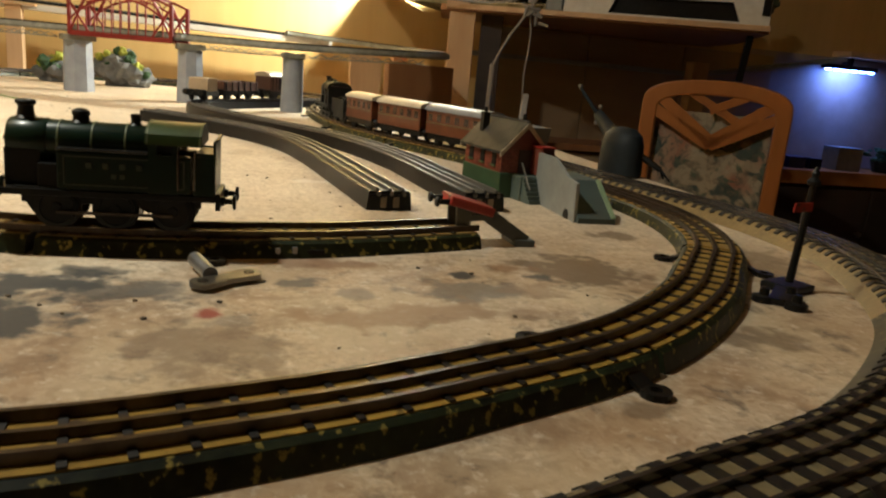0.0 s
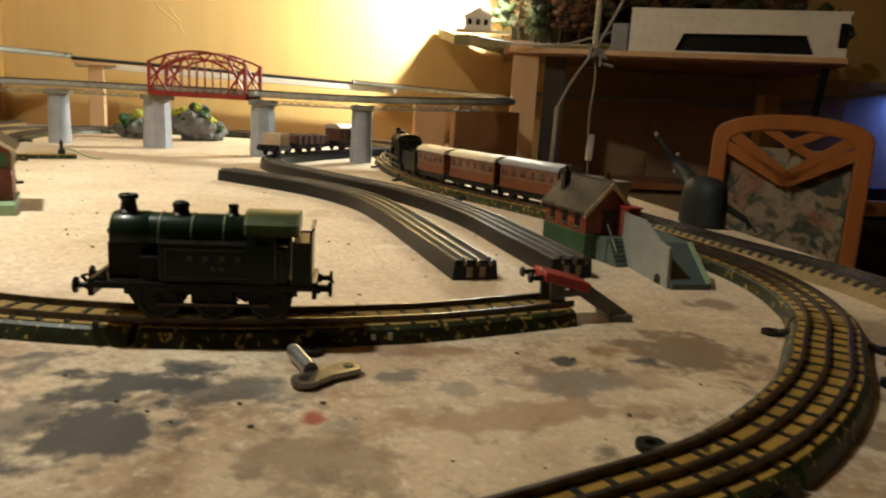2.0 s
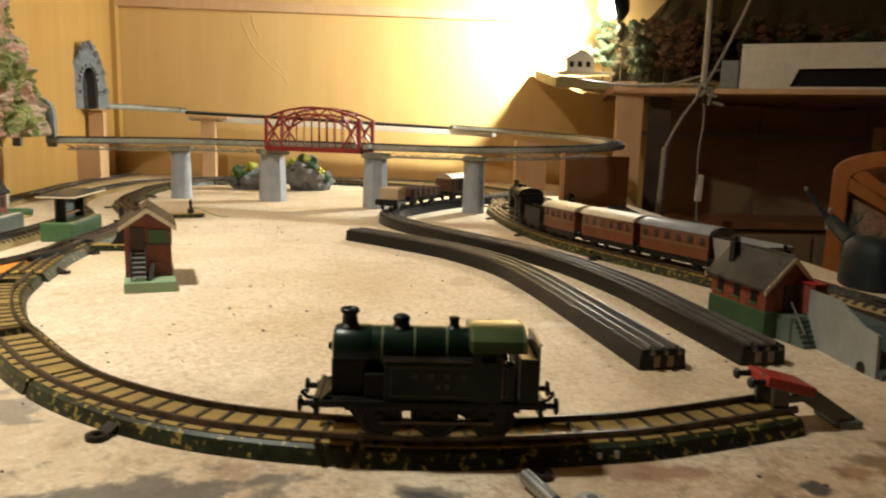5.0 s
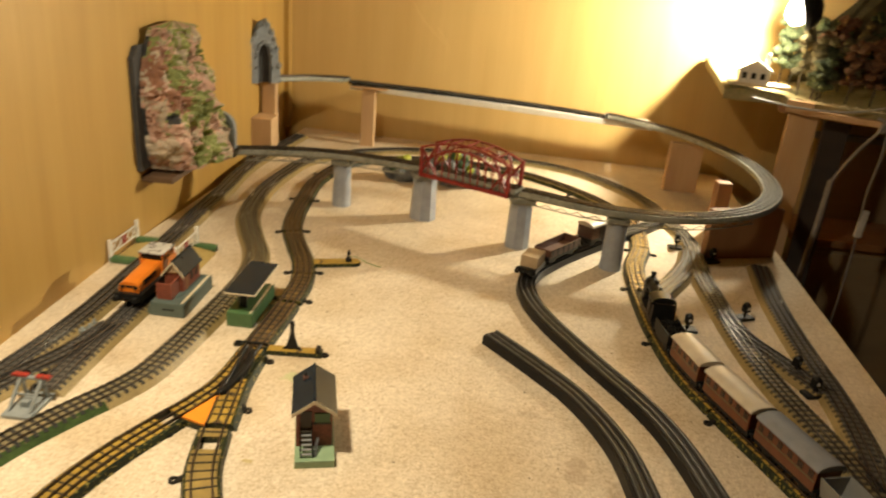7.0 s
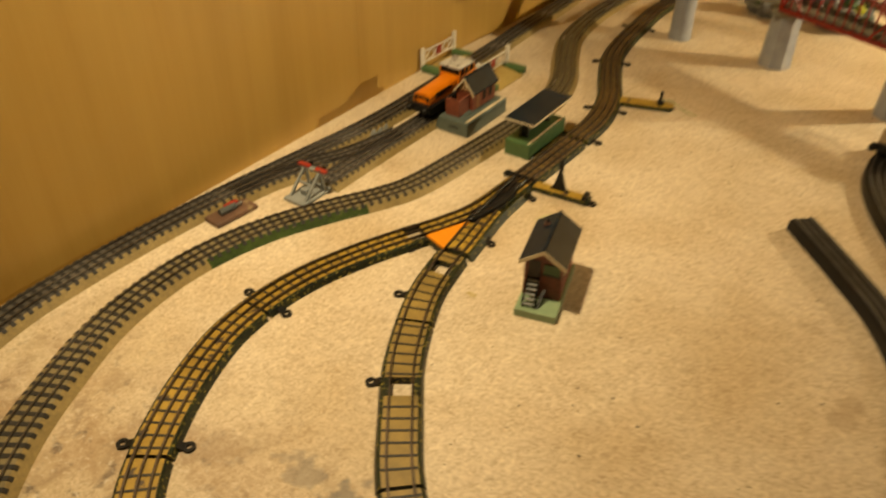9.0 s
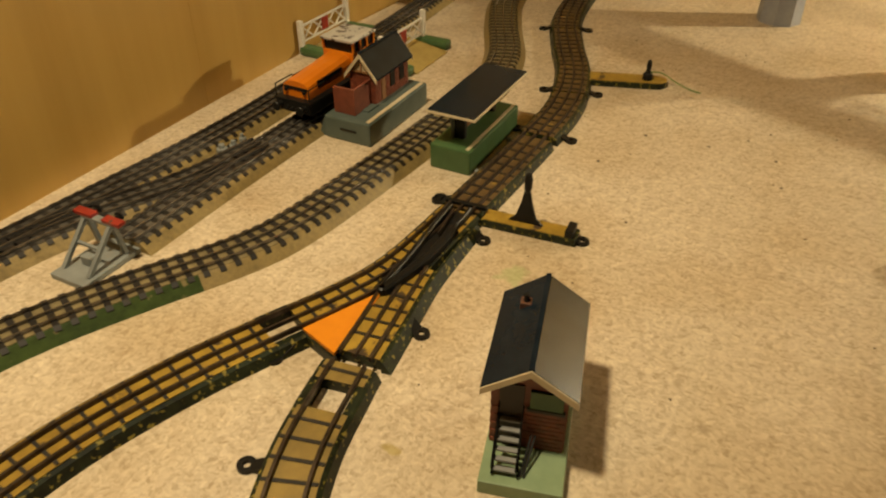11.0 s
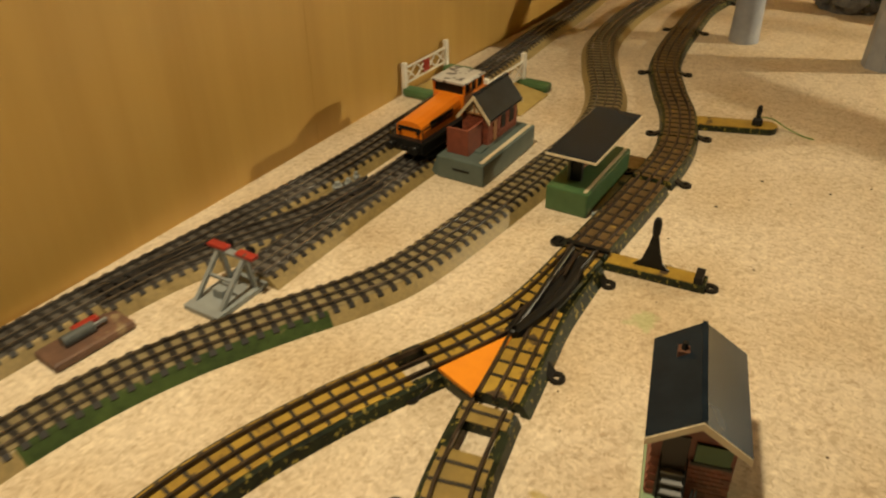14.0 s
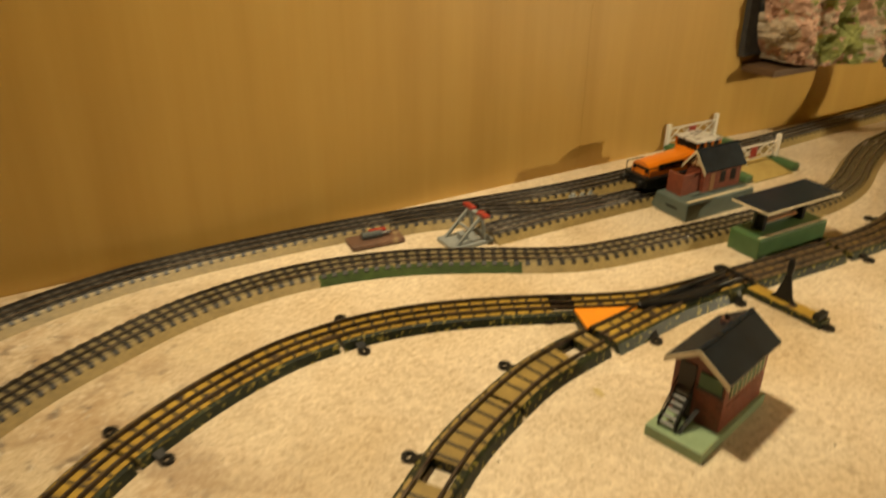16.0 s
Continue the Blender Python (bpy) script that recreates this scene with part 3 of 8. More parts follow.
LOOP = [(-0.091, 1.085), (-0.096, 1.15), (-0.115, 1.215), (-0.145, 1.275), (-0.177, 1.352), (-0.197, 1.47), (-0.207, 1.6), (-0.17, 1.74),
        (-0.02, 1.82), (0.15, 1.80), (0.29, 1.70), (0.37, 1.57), (0.378, 1.45), (0.36, 1.36), (0.358, 1.28), (0.363, 1.18), (0.375, 1.09), (0.39, 1.03), (0.42, 0.955),
        (0.45, 0.89), (0.475, 0.83), (0.50, 0.75), (0.513, 0.67), (0.511, 0.61), (0.497, 0.56), (0.480, 0.528), (0.463, 0.506), (0.437, 0.4725), (0.407, 0.4435), (0.379, 0.4222), (0.353, 0.4075),
        (0.321, 0.3945), (0.293, 0.3838), (0.264, 0.3755), (0.2235, 0.3665), (0.17, 0.3655), (0.12, 0.378), (0.06, 0.406), (-0.01, 0.45), (-0.076, 0.503), (-0.116, 0.558),
        (-0.142, 0.614), (-0.151, 0.655), (-0.152, 0.695), (-0.146, 0.735), (-0.132, 0.782), (-0.117, 0.82), (-0.102, 0.857), (-0.091, 0.90), (-0.09, 0.985)]
loop_line = track_run(LOOP, TRIX, "worn ochre tinplate three-rail toy track with dark sleepers", closed=True, lugs=True, group="inner track loop", gaps=((-0.1165, 0.822),),
                      joints=[0.085 + 0.156 * k for k in range(16)] + [2.588, 2.760, 2.933, 3.107, 3.265, 3.579])
LEG = [(-0.084, 0.90), (-0.0785, 0.87), (-0.0735, 0.845), (-0.0690, 0.820)]
track_run(LEG, TRIX, "ochre tinplate branch leg of the track point", group="inner siding")
SIDING = [(-0.0688, 0.8185), (-0.067, 0.81), (-0.057, 0.77), (-0.042, 0.735), (-0.017, 0.69), (0.012, 0.652), (0.045, 0.612), (0.085, 0.577),
          (0.138, 0.549), (0.21, 0.535), (0.28, 0.539), (0.32, 0.548), (0.372, 0.565)]
siding_line = track_run(SIDING, TRIX, "worn olive tinplate toy track siding with two dark rails", third=False, mats=(OCHREDARK, TRIXSIDE), lugs="one", group="inner siding", gaps=((-0.004, 0.668), (-0.0645, 0.800)), first=16)
MIDDLE = [(-0.20, 1.80), (-0.265, 1.70), (-0.277, 1.62), (-0.278, 1.50), (-0.26, 1.38), (-0.227, 1.30), (-0.187, 1.223), (-0.168, 1.15), (-0.166, 1.06), (-0.168, 0.98), (-0.173, 0.90),
          (-0.184, 0.86), (-0.208, 0.81), (-0.229, 0.760), (-0.241, 0.712), (-0.245, 0.665), (-0.241, 0.622), (-0.230, 0.578), (-0.210, 0.534), (-0.170, 0.468), (-0.10, 0.395), (-0.02, 0.338),
          (0.08, 0.303), (0.19, 0.298), (0.29, 0.317), (0.352, 0.3375), (0.403, 0.355), (0.45, 0.381), (0.507, 0.430), (0.545, 0.489), (0.566, 0.54), (0.572, 0.60), (0.566, 0.66),
          (0.552, 0.72), (0.538, 0.80), (0.525, 0.88), (0.508, 0.96), (0.486, 1.045), (0.472, 1.134), (0.463, 1.262), (0.458, 1.36), (0.464, 1.484), (0.447, 1.577), (0.40, 1.73),
          (0.28, 1.86), (0.12, 1.90), (-0.08, 1.88)]
track_run(MIDDLE, M_TRACK, "sheet-metal toy track with printed ballast and dark sleepers", closed=True, group="middle track loop")
OUTER = [(-0.345, 1.90), (-0.358, 1.624), (-0.343, 1.476), (-0.333, 1.36), (-0.32, 1.24), (-0.303, 1.05), (-0.299, 0.95), (-0.304, 0.85), (-0.309, 0.76), (-0.310, 0.669), (-0.3055, 0.588),
         (-0.296, 0.527), (-0.267, 0.449), (-0.212, 0.369), (-0.128, 0.288), (-0.02, 0.230), (0.095, 0.198)]
track_run(OUTER, M_TRACK, "sheet-metal toy track with printed ballast along the wall", mats=(GREYTOP, BALLAST), group="outer track loop")
track_run([(-0.2585, 1.13), (-0.2565, 1.06), (-0.255, 1.00), (-0.252, 0.92), (-0.247, 0.835)], M_TRACK, "short sheet-metal toy track siding beside the wall", mats=(GREYTOP, BALLAST), group="wall siding")
track_run([(0.56, 1.42), (0.547, 1.288), (0.545, 1.155), (0.548, 1.05), (0.545, 0.96), (0.535, 0.87)], M_TRACK, "sheet-metal toy track siding by the board edge", mats=(GREYTOP, BALLAST), group="right sidings")
track_run([(0.366, 1.19), (0.385, 1.26), (0.415, 1.32), (0.445, 1.39), (0.46, 1.45)], M_TRACK, "sheet-metal toy track crossover with dark rails", mats=(GREYTOP, BALLAST), group="right sidings", z0=0.0008)
track_run([(0.464, 1.22), (0.478, 1.16), (0.51, 1.10), (0.54, 1.04)], M_TRACK, "sheet-metal toy track crossover with dark rails", mats=(GREYTOP, BALLAST), group="right sidings", z0=0.0008)

track_run([(-0.302, 0.765), (-0.297, 0.81), (-0.283, 0.86), (-0.266, 0.91), (-0.258, 0.975)], M_TRACK, "sheet-metal toy track point joining the wall siding", mats=(GREYTOP, BALLAST), group="wall siding", z0=0.0008)

# loose black track lengths
SLOTTOPMAT = material("dusty_bakelite", (0.022, 0.019, 0.016), (0.010, 0.009, 0.008), 0.42, scale=90, mix=0.4, spec=0.2)
SLOTRAIL = material("grey_slot_rail", (0.115, 0.110, 0.102), (0.04, 0.038, 0.035), 0.42, 0.1, scale=70, mix=0.45)
SLOT = dict(base=[(-0.0132, 0.0), (-0.0122, 0.0105), (0.0122, 0.0105), (0.0132, 0.0)], top=0.0105, gauge=0.0148, third=True, sleeper=(0.02, 0.003, 0.0008), pitch=0.012,
            length=0.19, mats=(SLOTTOPMAT, BLACKBASE), rail=SLOTRAIL, rail_h=0.0020)
loose_line = track_run([(0.163, 1.066), (0.215, 1.012), (0.262, 0.957), (0.298, 0.888), (0.315, 0.82), (0.327, 0.74), (0.3425, 0.6255)], SLOT, "loose black-based three-rail toy track lying on the board", sleepers=False, group="loose black track")
SLOT2 = [(0.455, 1.64), (0.425, 1.585), (0.385, 1.525), (0.325, 1.45), (0.255, 1.355), (0.207, 1.27), (0.20, 1.21), (0.222, 1.14), (0.27, 1.055), (0.33, 0.96), (0.360, 0.89), (0.382, 0.80), (0.391, 0.72), (0.400, 0.637)]
slot2_line = track_run(SLOT2, SLOT, "long black-based three-rail toy track lying on the board", sleepers=False, group="loose black track")

# ---- viaduct ----
VIA = dict(base=[(-0.0155, -0.0030), (-0.0165, 0.0), (-0.0150, 0.005), (0.0150, 0.005), (0.0165, 0.0), (0.0155, -0.0030)], top=0.005, gauge=0.0165, third=True, sleeper=(0.026, 0.003, 0.0008), pitch=0.011,
           length=0.18, mats=(VIADUCTMAT, VIADUCTMAT), rail=RAIL, rail_h=0.0022)
track_run([(-0.315, 1.43, 0.086), (-0.22, 1.463, 0.087), (-0.12, 1.475, 0.088), (0.014, 1.458, 0.088)], VIA, "grey elevated toy track on girder deck", sleepers=True, group="viaduct")
track_run([(0.014, 1.458, 0.0885), (0.178, 1.385, 0.089)], VIA, "grey elevated toy track through the red bridge", sleepers=True, group="viaduct")
track_run([(0.178, 1.385, 0.089), (0.30, 1.345, 0.089), (0.42, 1.345, 0.092), (0.52, 1.40, 0.096), (0.577, 1.50, 0.10), (0.585, 1.62, 0.105), (0.55, 1.74, 0.11), (0.47, 1.84, 0.116), (0.36, 1.895, 0.122),
           (0.33, 1.9, 0.1235)], VIA, "grey elevated toy track curving along the wall", sleepers=True, group="viaduct")
FLAT = dict(VIA, base=[(-0.011, -0.0045), (-0.011, 0.0), (0.011, 0.0), (0.011, -0.0045)], top=0.0, mats=(GREYPAINT, BLACKBASE))
track_run([(0.33, 1.9, 0.1235), (0.20, 1.915, 0.128), (0.0, 1.91, 0.135), (-0.15, 1.90, 0.139), (-0.235, 1.890, 0.1415)], FLAT, "dark toy track laid on a white strip along the wall", sleepers=False, group="viaduct")
track_run([(-0.235, 1.890, 0.1415), (-0.25, 1.888, 0.142), (-0.31, 1.850, 0.144), (-0.366, 1.795, 0.145)], VIA, "grey elevated toy track entering the tunnel portal", sleepers=False, group="viaduct")


def side_tabs(line, near, label):
    """Two bare metal tabs pressed out of the bed side beside a joint."""
    k = min(range(len(line)), key=lambda j: (line[j].xy - Vector(near)).length)
    d = (line[k + 1] - line[k - 1]).normalized()
    root = thing("joint_tab", pose(line[k].x, line[k].y, 0, 0, 0, math.degrees(math.atan2(d.y, d.x))), label, "tab", "joint tabs")
    for x, h in ((0.0, 0.0042), (0.0068, 0.0046)):
        part("tab", box(bmesh.new(), x - 0.0010, x + 0.0010, -0.0157, -0.0142, 0.0006, h, 0.0003), STEEL, root)
    part("slot", box(bmesh.new(), 0.012, 0.019, -0.0156, -0.0146, 0.0012, 0.0034, 0.0003), BLACKMETAL, root, "dark pressed slot")


side_tabs(siding_line, (0.278, 0.540), "bare metal tabs in the dark side of the siding")


CORE = material("dull_insulator", (0.26, 0.21, 0.14), (0.15, 0.12, 0.08), 0.6, scale=120)


def slot_ends(line, where):
    """Bare rail tabs and pale core showing at the end of a loose track."""
    p, q = line[-1], line[-3]
    d = (p - q).normalized()
    root = thing("rail_joiner", pose(p.x, p.y, 0, 0, 0, math.degrees(math.atan2(d.y, d.x))), where, "rail joiner", "loose black track")
    for y in (-0.0074, 0.0, 0.0074):
        part("rail_tab", box(bmesh.new(), -0.002, 0.0035, y - 0.0011, y + 0.0011, 0.0085, 0.0112, 0.0003), RAILBRIGHT, root)
    for y in (-0.0037, 0.0037):
        part("core", box(bmesh.new(), -0.002, 0.0012, y - 0.0018, y + 0.0018, 0.0015, 0.0075, 0.0004), CORE, root, "pale insulating core")
    part("end_wall", box(bmesh.new(), -0.002, 0.0008, -0.0118, 0.0118, 0.0, 0.0090, 0.0004), BLACKBASE, root)


slot_ends(loose_line, "bright rail tabs at the end of loose black track")
slot_ends(slot2_line, "bright rail tabs at the end of long black track")


def crumbs():
    rnd = random.Random(14)
    bm = bmesh.new()
    for k in range(190):
        x, y = rnd.uniform(-0.12, 0.50), 0.42 + 0.95 * rnd.random() ** 1.3
        r = rnd.uniform(0.0003, 0.0009)
        got = bmesh.ops.create_icosphere(bm, subdivisions=1, radius=r)["verts"]
        for v in got:
            v.co = Vector((v.co.x * rnd.uniform(0.7, 1.8) + x, v.co.y * rnd.uniform(0.7, 1.4) + y, v.co.z * 0.7 + r * 0.5))
    single("crumb", bm, material("grit", (0.20, 0.14, 0.08), (0.05, 0.04, 0.03), 0.8, scale=900), pose(0, 0, 0), "dark crumbs and grit strewn over the board", "grit", kind="stuff")


crumbs()


# ---- rolling stock ----
LOCOGREEN = material("dark_green_enamel", (0.009, 0.026, 0.013), (0.004, 0.011, 0.006), 0.30, scale=60, coat=0.10, spec=0.22, chips=((0.05, 0.05, 0.04), 0.70, 300))
ROOFGREEN = material("light_green_enamel", (0.050, 0.085, 0.022), (0.026, 0.046, 0.013), 0.34, scale=70, coat=0.3)
LINING = material("cream_lining", (0.16, 0.18, 0.085), (0.10, 0.12, 0.055), 0.4, scale=60)
FADEDLETTER = material("faded_letter", (0.060, 0.070, 0.038), (0.035, 0.042, 0.022), 0.45, scale=90)
COACHBROWN = material("coach_brown", (0.185, 0.058, 0.018), (0.105, 0.032, 0.011), 0.34, scale=80, coat=0.3)
COACHWINDOW = material("coach_window_brown", (0.060, 0.024, 0.012), (0.030, 0.013, 0.007), 0.25, scale=80, coat=0.3)
COACHROOF = material("cream_roof", (0.62, 0.55, 0.43), (0.48, 0.41, 0.30), 0.42, scale=60)
GREYROOF = material("grey_roof", (0.27, 0.28, 0.31), (0.19, 0.20, 0.22), 0.35, scale=60)
HOPPERGREY = material("wagon_grey", (0.30, 0.30, 0.29), (0.20, 0.20, 0.195), 0.5, scale=60)
WAGONBROWN = material("wagon_brown", (0.13, 0.055, 0.03), (0.085, 0.036, 0.02), 0.5, scale=60)
ORANGELOCO = material("orange_enamel", (0.78, 0.22, 0.012), (0.62, 0.16, 0.010), 0.32, scale=50, coat=0.3)
REDMETAL = material("red_enamel", (0.38, 0.030, 0.018), (0.22, 0.018, 0.012), 0.38, scale=90, coat=0.15, chips=((0.10, 0.05, 0.04), 0.64, 140))
CRATE = material("pale_crate", (0.50, 0.37, 0.22), (0.38, 0.27, 0.15), 0.6, scale=60)
ROCK = material("painted_rock", (0.20, 0.20, 0.195), (0.075, 0.075, 0.075), 0.8, scale=70, mix=0.5, bump=0.5)
LICHEN = material("yellow_foliage", (0.42, 0.40, 0.03), (0.22, 0.26, 0.02), 0.8, scale=120, bump=0.3)
DARKFOLIAGE = material("dark_green_foliage", (0.05, 0.10, 0.03), (0.02, 0.045, 0.015), 0.85, scale=120, bump=0.3)
BRIGHTGREEN = material("moss_green", (0.33, 0.34, 0.10), (0.13, 0.15, 0.045), 0.85, scale=160, bump=0.4)
PINKROCK = material("pink_plaster", (0.62, 0.40, 0.30), (0.34, 0.19, 0.13), 0.8, scale=110, mix=0.5, bump=0.4)
RUSTROCK = material("rust_plaster", (0.34, 0.16, 0.085), (0.17, 0.08, 0.05), 0.8, scale=110, mix=0.5, bump=0.4)
PALEROCK = material("pale_plaster", (0.56, 0.46, 0.34), (0.30, 0.23, 0.15), 0.8, scale=110, mix=0.5, bump=0.4)
DARKROCK = material("dark_plaster", (0.06, 0.055, 0.05), (0.03, 0.028, 0.025), 0.85, scale=70, bump=0.4)
PORTALGREY = material("portal_grey", (0.24, 0.255, 0.27), (0.13, 0.14, 0.15), 0.7, scale=90, bump=0.4)
BEECH = material("orange_beech", (0.50, 0.20, 0.045), (0.38, 0.14, 0.03), 0.32, scale=26, stretch=(1, 1, 0.2), coat=0.3)


def wheel_mesh(r, t):
    bm = bmesh.new()
    lathe(bm, [(r * 1.14, 0), (r * 1.14, t * 0.22), (r, t * 0.3), (r, t * 0.9), (r * 0.82, t), (r * 0.80, t * 0.8), (r * 0.26, t * 0.75), (r * 0.24, t * 1.1), (r * 0.1, t * 1.1)], 18)
    return mesh_of(bm, "wheel", BLACKMETAL, True)


def wheels(root, xs, r, half=0.0074, z=0.0):
    me = wheel_mesh(r, 0.0022)
    for x in xs:
        share("wheel", me, root, pose(x, half, z + r, -90, 0, 0))
        share("wheel", me, root, pose(x, -half, z + r, 90, 0, 0))
        part("axle", rod(bmesh.new(), (x, -half, z + r), (x, half, z + r), 0.0008, seg=6), BLACKMETAL, root)


def buffers(root, x, way, z, half=0.0098, beam=REDMETAL):
    bm = bmesh.new()
    box(bm, min(x, x + way * 0.002), max(x, x + way * 0.002), -0.0135, 0.0135, z - 0.0035, z + 0.0035, 0.0004)
    part("buffer_beam", bm, beam, root)
    for y in (-half, half):
        bm = bmesh.new()
        lathe(bm, [(0.0022, 0), (0.0018, 0.002), (0.0012, 0.0022), (0.0012, 0.005), (0.0031, 0.0054), (0.0034, 0.006), (0.0030, 0.0066), (0.0008, 0.0068)], 12, pose(x + way * 0.0015, y, z, 0, 90 * way, 0))
        part("buffer", bm, BLACKMETAL, root, smooth=True)
    bm = bmesh.new()
    rod(bm, (x, 0, z - 0.001), (x + way * 0.006, 0, z - 0.0015), 0.0008, seg=6)
    rod(bm, (x + way * 0.006, 0, z - 0.0015), (x + way * 0.0085, 0, z + 0.0012), 0.0008, seg=6)
    rod(bm, (x + way * 0.0085, 0, z + 0.0012), (x + way * 0.006, 0, z + 0.002), 0.0006, seg=6)
    part("coupling_hook", bm, BLACKMETAL, root)


def arch_outline(w, h0, h1, n=10):
    """Half width w, straight up to h0, rounded to h1."""
    pts = [(-w, 0.0), (-w, h0)]
    for k in range(1, n):
        a = math.pi * (1 - k / n)
        pts.append((w * math.cos(a), h0 + (h1 - h0) * math.sin(a) ** 0.8))
    return pts + [(w, h0), (w, 0.0)]


ALONG = pose(0, 0, 0, 0, 0, 90)   # turns a prism's depth from y to x


def tank_engine(m, paint, label, tanks=True, band=True):
    """Six-wheeled toy engine; +x is ahead, rails at z = 0."""
    root = thing("tank_engine", m, label, "locomotive")
    part("footplate", box(bmesh.new(), -0.043, 0.041, -0.0145, 0.0145, 0.0134, 0.0160, 0.0004), BLACKMETAL, root)
    part("chassis", box(bmesh.new(), -0.036, 0.032, -0.0055, 0.0055, 0.0088, 0.0134, 0.0006), BLACKMETAL, root)
    for s in (-1, 1):
        part("frame_plate", prism(bmesh.new(), [(-0.037, 0.0134), (-0.037, 0.0095), (-0.0195, 0.0095), (-0.0165, 0.0065), (-0.0115, 0.0095), (0.0085, 0.0100), (0.0120, 0.0052), (0.0270, 0.0052), (0.0320, 0.0134)], 0.0008, Matrix.Translation((0, s * 0.0068, 0))), BLACKMETAL, root)
    part("motor_block", box(bmesh.new(), -0.0120, 0.0060, -0.0050, 0.0050, 0.0040, 0.0088, 0.0008), BLACKMETAL, root)
    bm = bmesh.new()
    lathe(bm, [(0.0078, 0), (0.0082, 0.001), (0.0082, 0.052), (0.0078, 0.0535)], 24, pose(-0.018, 0, 0.0338, 0, 90, 0))
    part("boiler", bm, paint, root, smooth=True)
    bm = bmesh.new()
    lathe(bm, [(0.0084, 0), (0.0087, 0.0006), (0.0087, 0.0135), (0.0080, 0.0146), (0.0064, 0.0152), (0.0020, 0.0158), (0.0012, 0.0172)], 24, pose(0.0215, 0, 0.0336, 0, 90, 0))
    part("smokebox", bm, paint, root, smooth=True)
    part("smokebox_saddle", box(bmesh.new(), 0.0235, 0.0368, -0.0082, 0.0082, 0.0145, 0.0310, 0.001), BLACKMETAL, root)
    part("smokebox_step", box(bmesh.new(), 0.0160, 0.0240, -0.0115, 0.0115, 0.0145, 0.0258, 0.0008), BLACKMETAL, root)
    for x in (-0.008, 0.0045, 0.017) if band else ():
        bm = bmesh.new()
        lathe(bm, [(0.0083, 0), (0.00845, 0.0001), (0.00845, 0.0007), (0.0083, 0.0008)], 24, pose(x, 0, 0.0338, 0, 90, 0))
        part("boiler_band", bm, LINING, root, smooth=True)
    bm = bmesh.new()
    lathe(bm, [(0.0044, 0), (0.0032, 0.0012), (0.0028, 0.0042), (0.0030, 0.0050), (0.0038, 0.0056), (0.0038, 0.0068), (0.0032, 0.0072), (0.0026, 0.0066), (0.0008, 0.0060)], 18, pose(0.0304, 0, 0.0418, 0, 0, 0))
    part("chimney", bm, BLACKMETAL, root, smooth=True)
    bm = bmesh.new()
    lathe(bm, [(0.0042, 0), (0.0032, 0.0010), (0.0030, 0.0026), (0.0035, 0.0034), (0.0032, 0.0046), (0.0020, 0.0054), (0.0006, 0.0057)], 18, pose(0.0102, 0, 0.0414, 0, 0, 0))
    part("dome", bm, BLACKMETAL, root, smooth=True)
    bm = bmesh.new()
    lathe(bm, [(0.0030, 0), (0.0020, 0.0008), (0.0018, 0.0028), (0.0022, 0.0032), (0.0020, 0.0044), (0.0008, 0.0047)], 14, pose(-0.0105, 0, 0.0416, 0, 0, 0))
    part("safety_valve", bm, BLACKMETAL, root, smooth=True)
    if tanks:
        for s in (-1, 1):
            y0, y1 = sorted((s * 0.0088, s * 0.0138))
            t = part("side_tank", box(bmesh.new(), -0.0335, 0.0165, y0, y1, 0.0160, 0.0314, 0.0008), paint, root)
            part("tank_rim", box(bmesh.new(), -0.0225, 0.0168, min(y0, y1), max(y0, y1), 0.0315, 0.0325, 0.0004), RAILBRIGHT, t, "worn bare metal tank rim")
            for z in (0.0180, 0.0292):
                part("lining", box(bmesh.new(), -0.031, 0.014, s * 0.0138 - 0.0002, s * 0.0138 + 0.0003, z, z + 0.0005), FADEDLETTER, t)
            for x in (-0.031, 0.0135):
                part("lining", box(bmesh.new(), x, x + 0.0005, s * 0.0138 - 0.0002, s * 0.0138 + 0.0003, 0.0180, 0.0297), FADEDLETTER, t)
            for k in range(4):
                x = -0.0150 + 0.0062 * k
                part("lettering_bar", box(bmesh.new(), x, x + 0.0022, s * 0.0138 - 0.0002, s * 0.0138 + 0.0004, 0.0250, 0.0272), FADEDLETTER, t)
            for k in range(2):
                x = -0.0085 + 0.0032 * k
                part("lettering_bar", box(bmesh.new(), x, x + 0.0018, s * 0.0138 - 0.0002, s * 0.0138 + 0.0004, 0.0212, 0.0230), FADEDLETTER, t)
    # cab: a front sheet, side sheets under the roof, a tall entry, then the bunker with its high back sheet
    for s in (-1, 1):
        bm = bmesh.new()
        y0, y1 = sorted((s * 0.0134, s * 0.0142))
        box(bm, -0.0285, -0.0172, y0, y1, 0.0146, 0.0318)
        box(bm, -0.0205, -0.0172, y0, y1, 0.0318, 0.0362)
        box(bm, -0.0285, -0.0262, y0, y1, 0.0318, 0.0362)
        part("cab_side", bm, paint, root)
        part("bunker_side", box(bmesh.new(), -0.0424, -0.0345, y0, y1, 0.0146, 0.0335, 0.0002), paint, root)
        part("handrail", rod(bmesh.new(), (-0.0350, s * 0.0148, 0.018), (-0.0350, s * 0.0148, 0.035), 0.0004, seg=6), RAILBRIGHT, root)
        part("handrail", rod(bmesh.new(), (-0.0286, s * 0.0148, 0.018), (-0.0286, s * 0.0148, 0.034), 0.0004, seg=6), RAIL, root)
    part("cab_floor", box(bmesh.new(), -0.0400, -0.0190, -0.0125, 0.0125, 0.0146, 0.0180), BLACKMETAL, root)
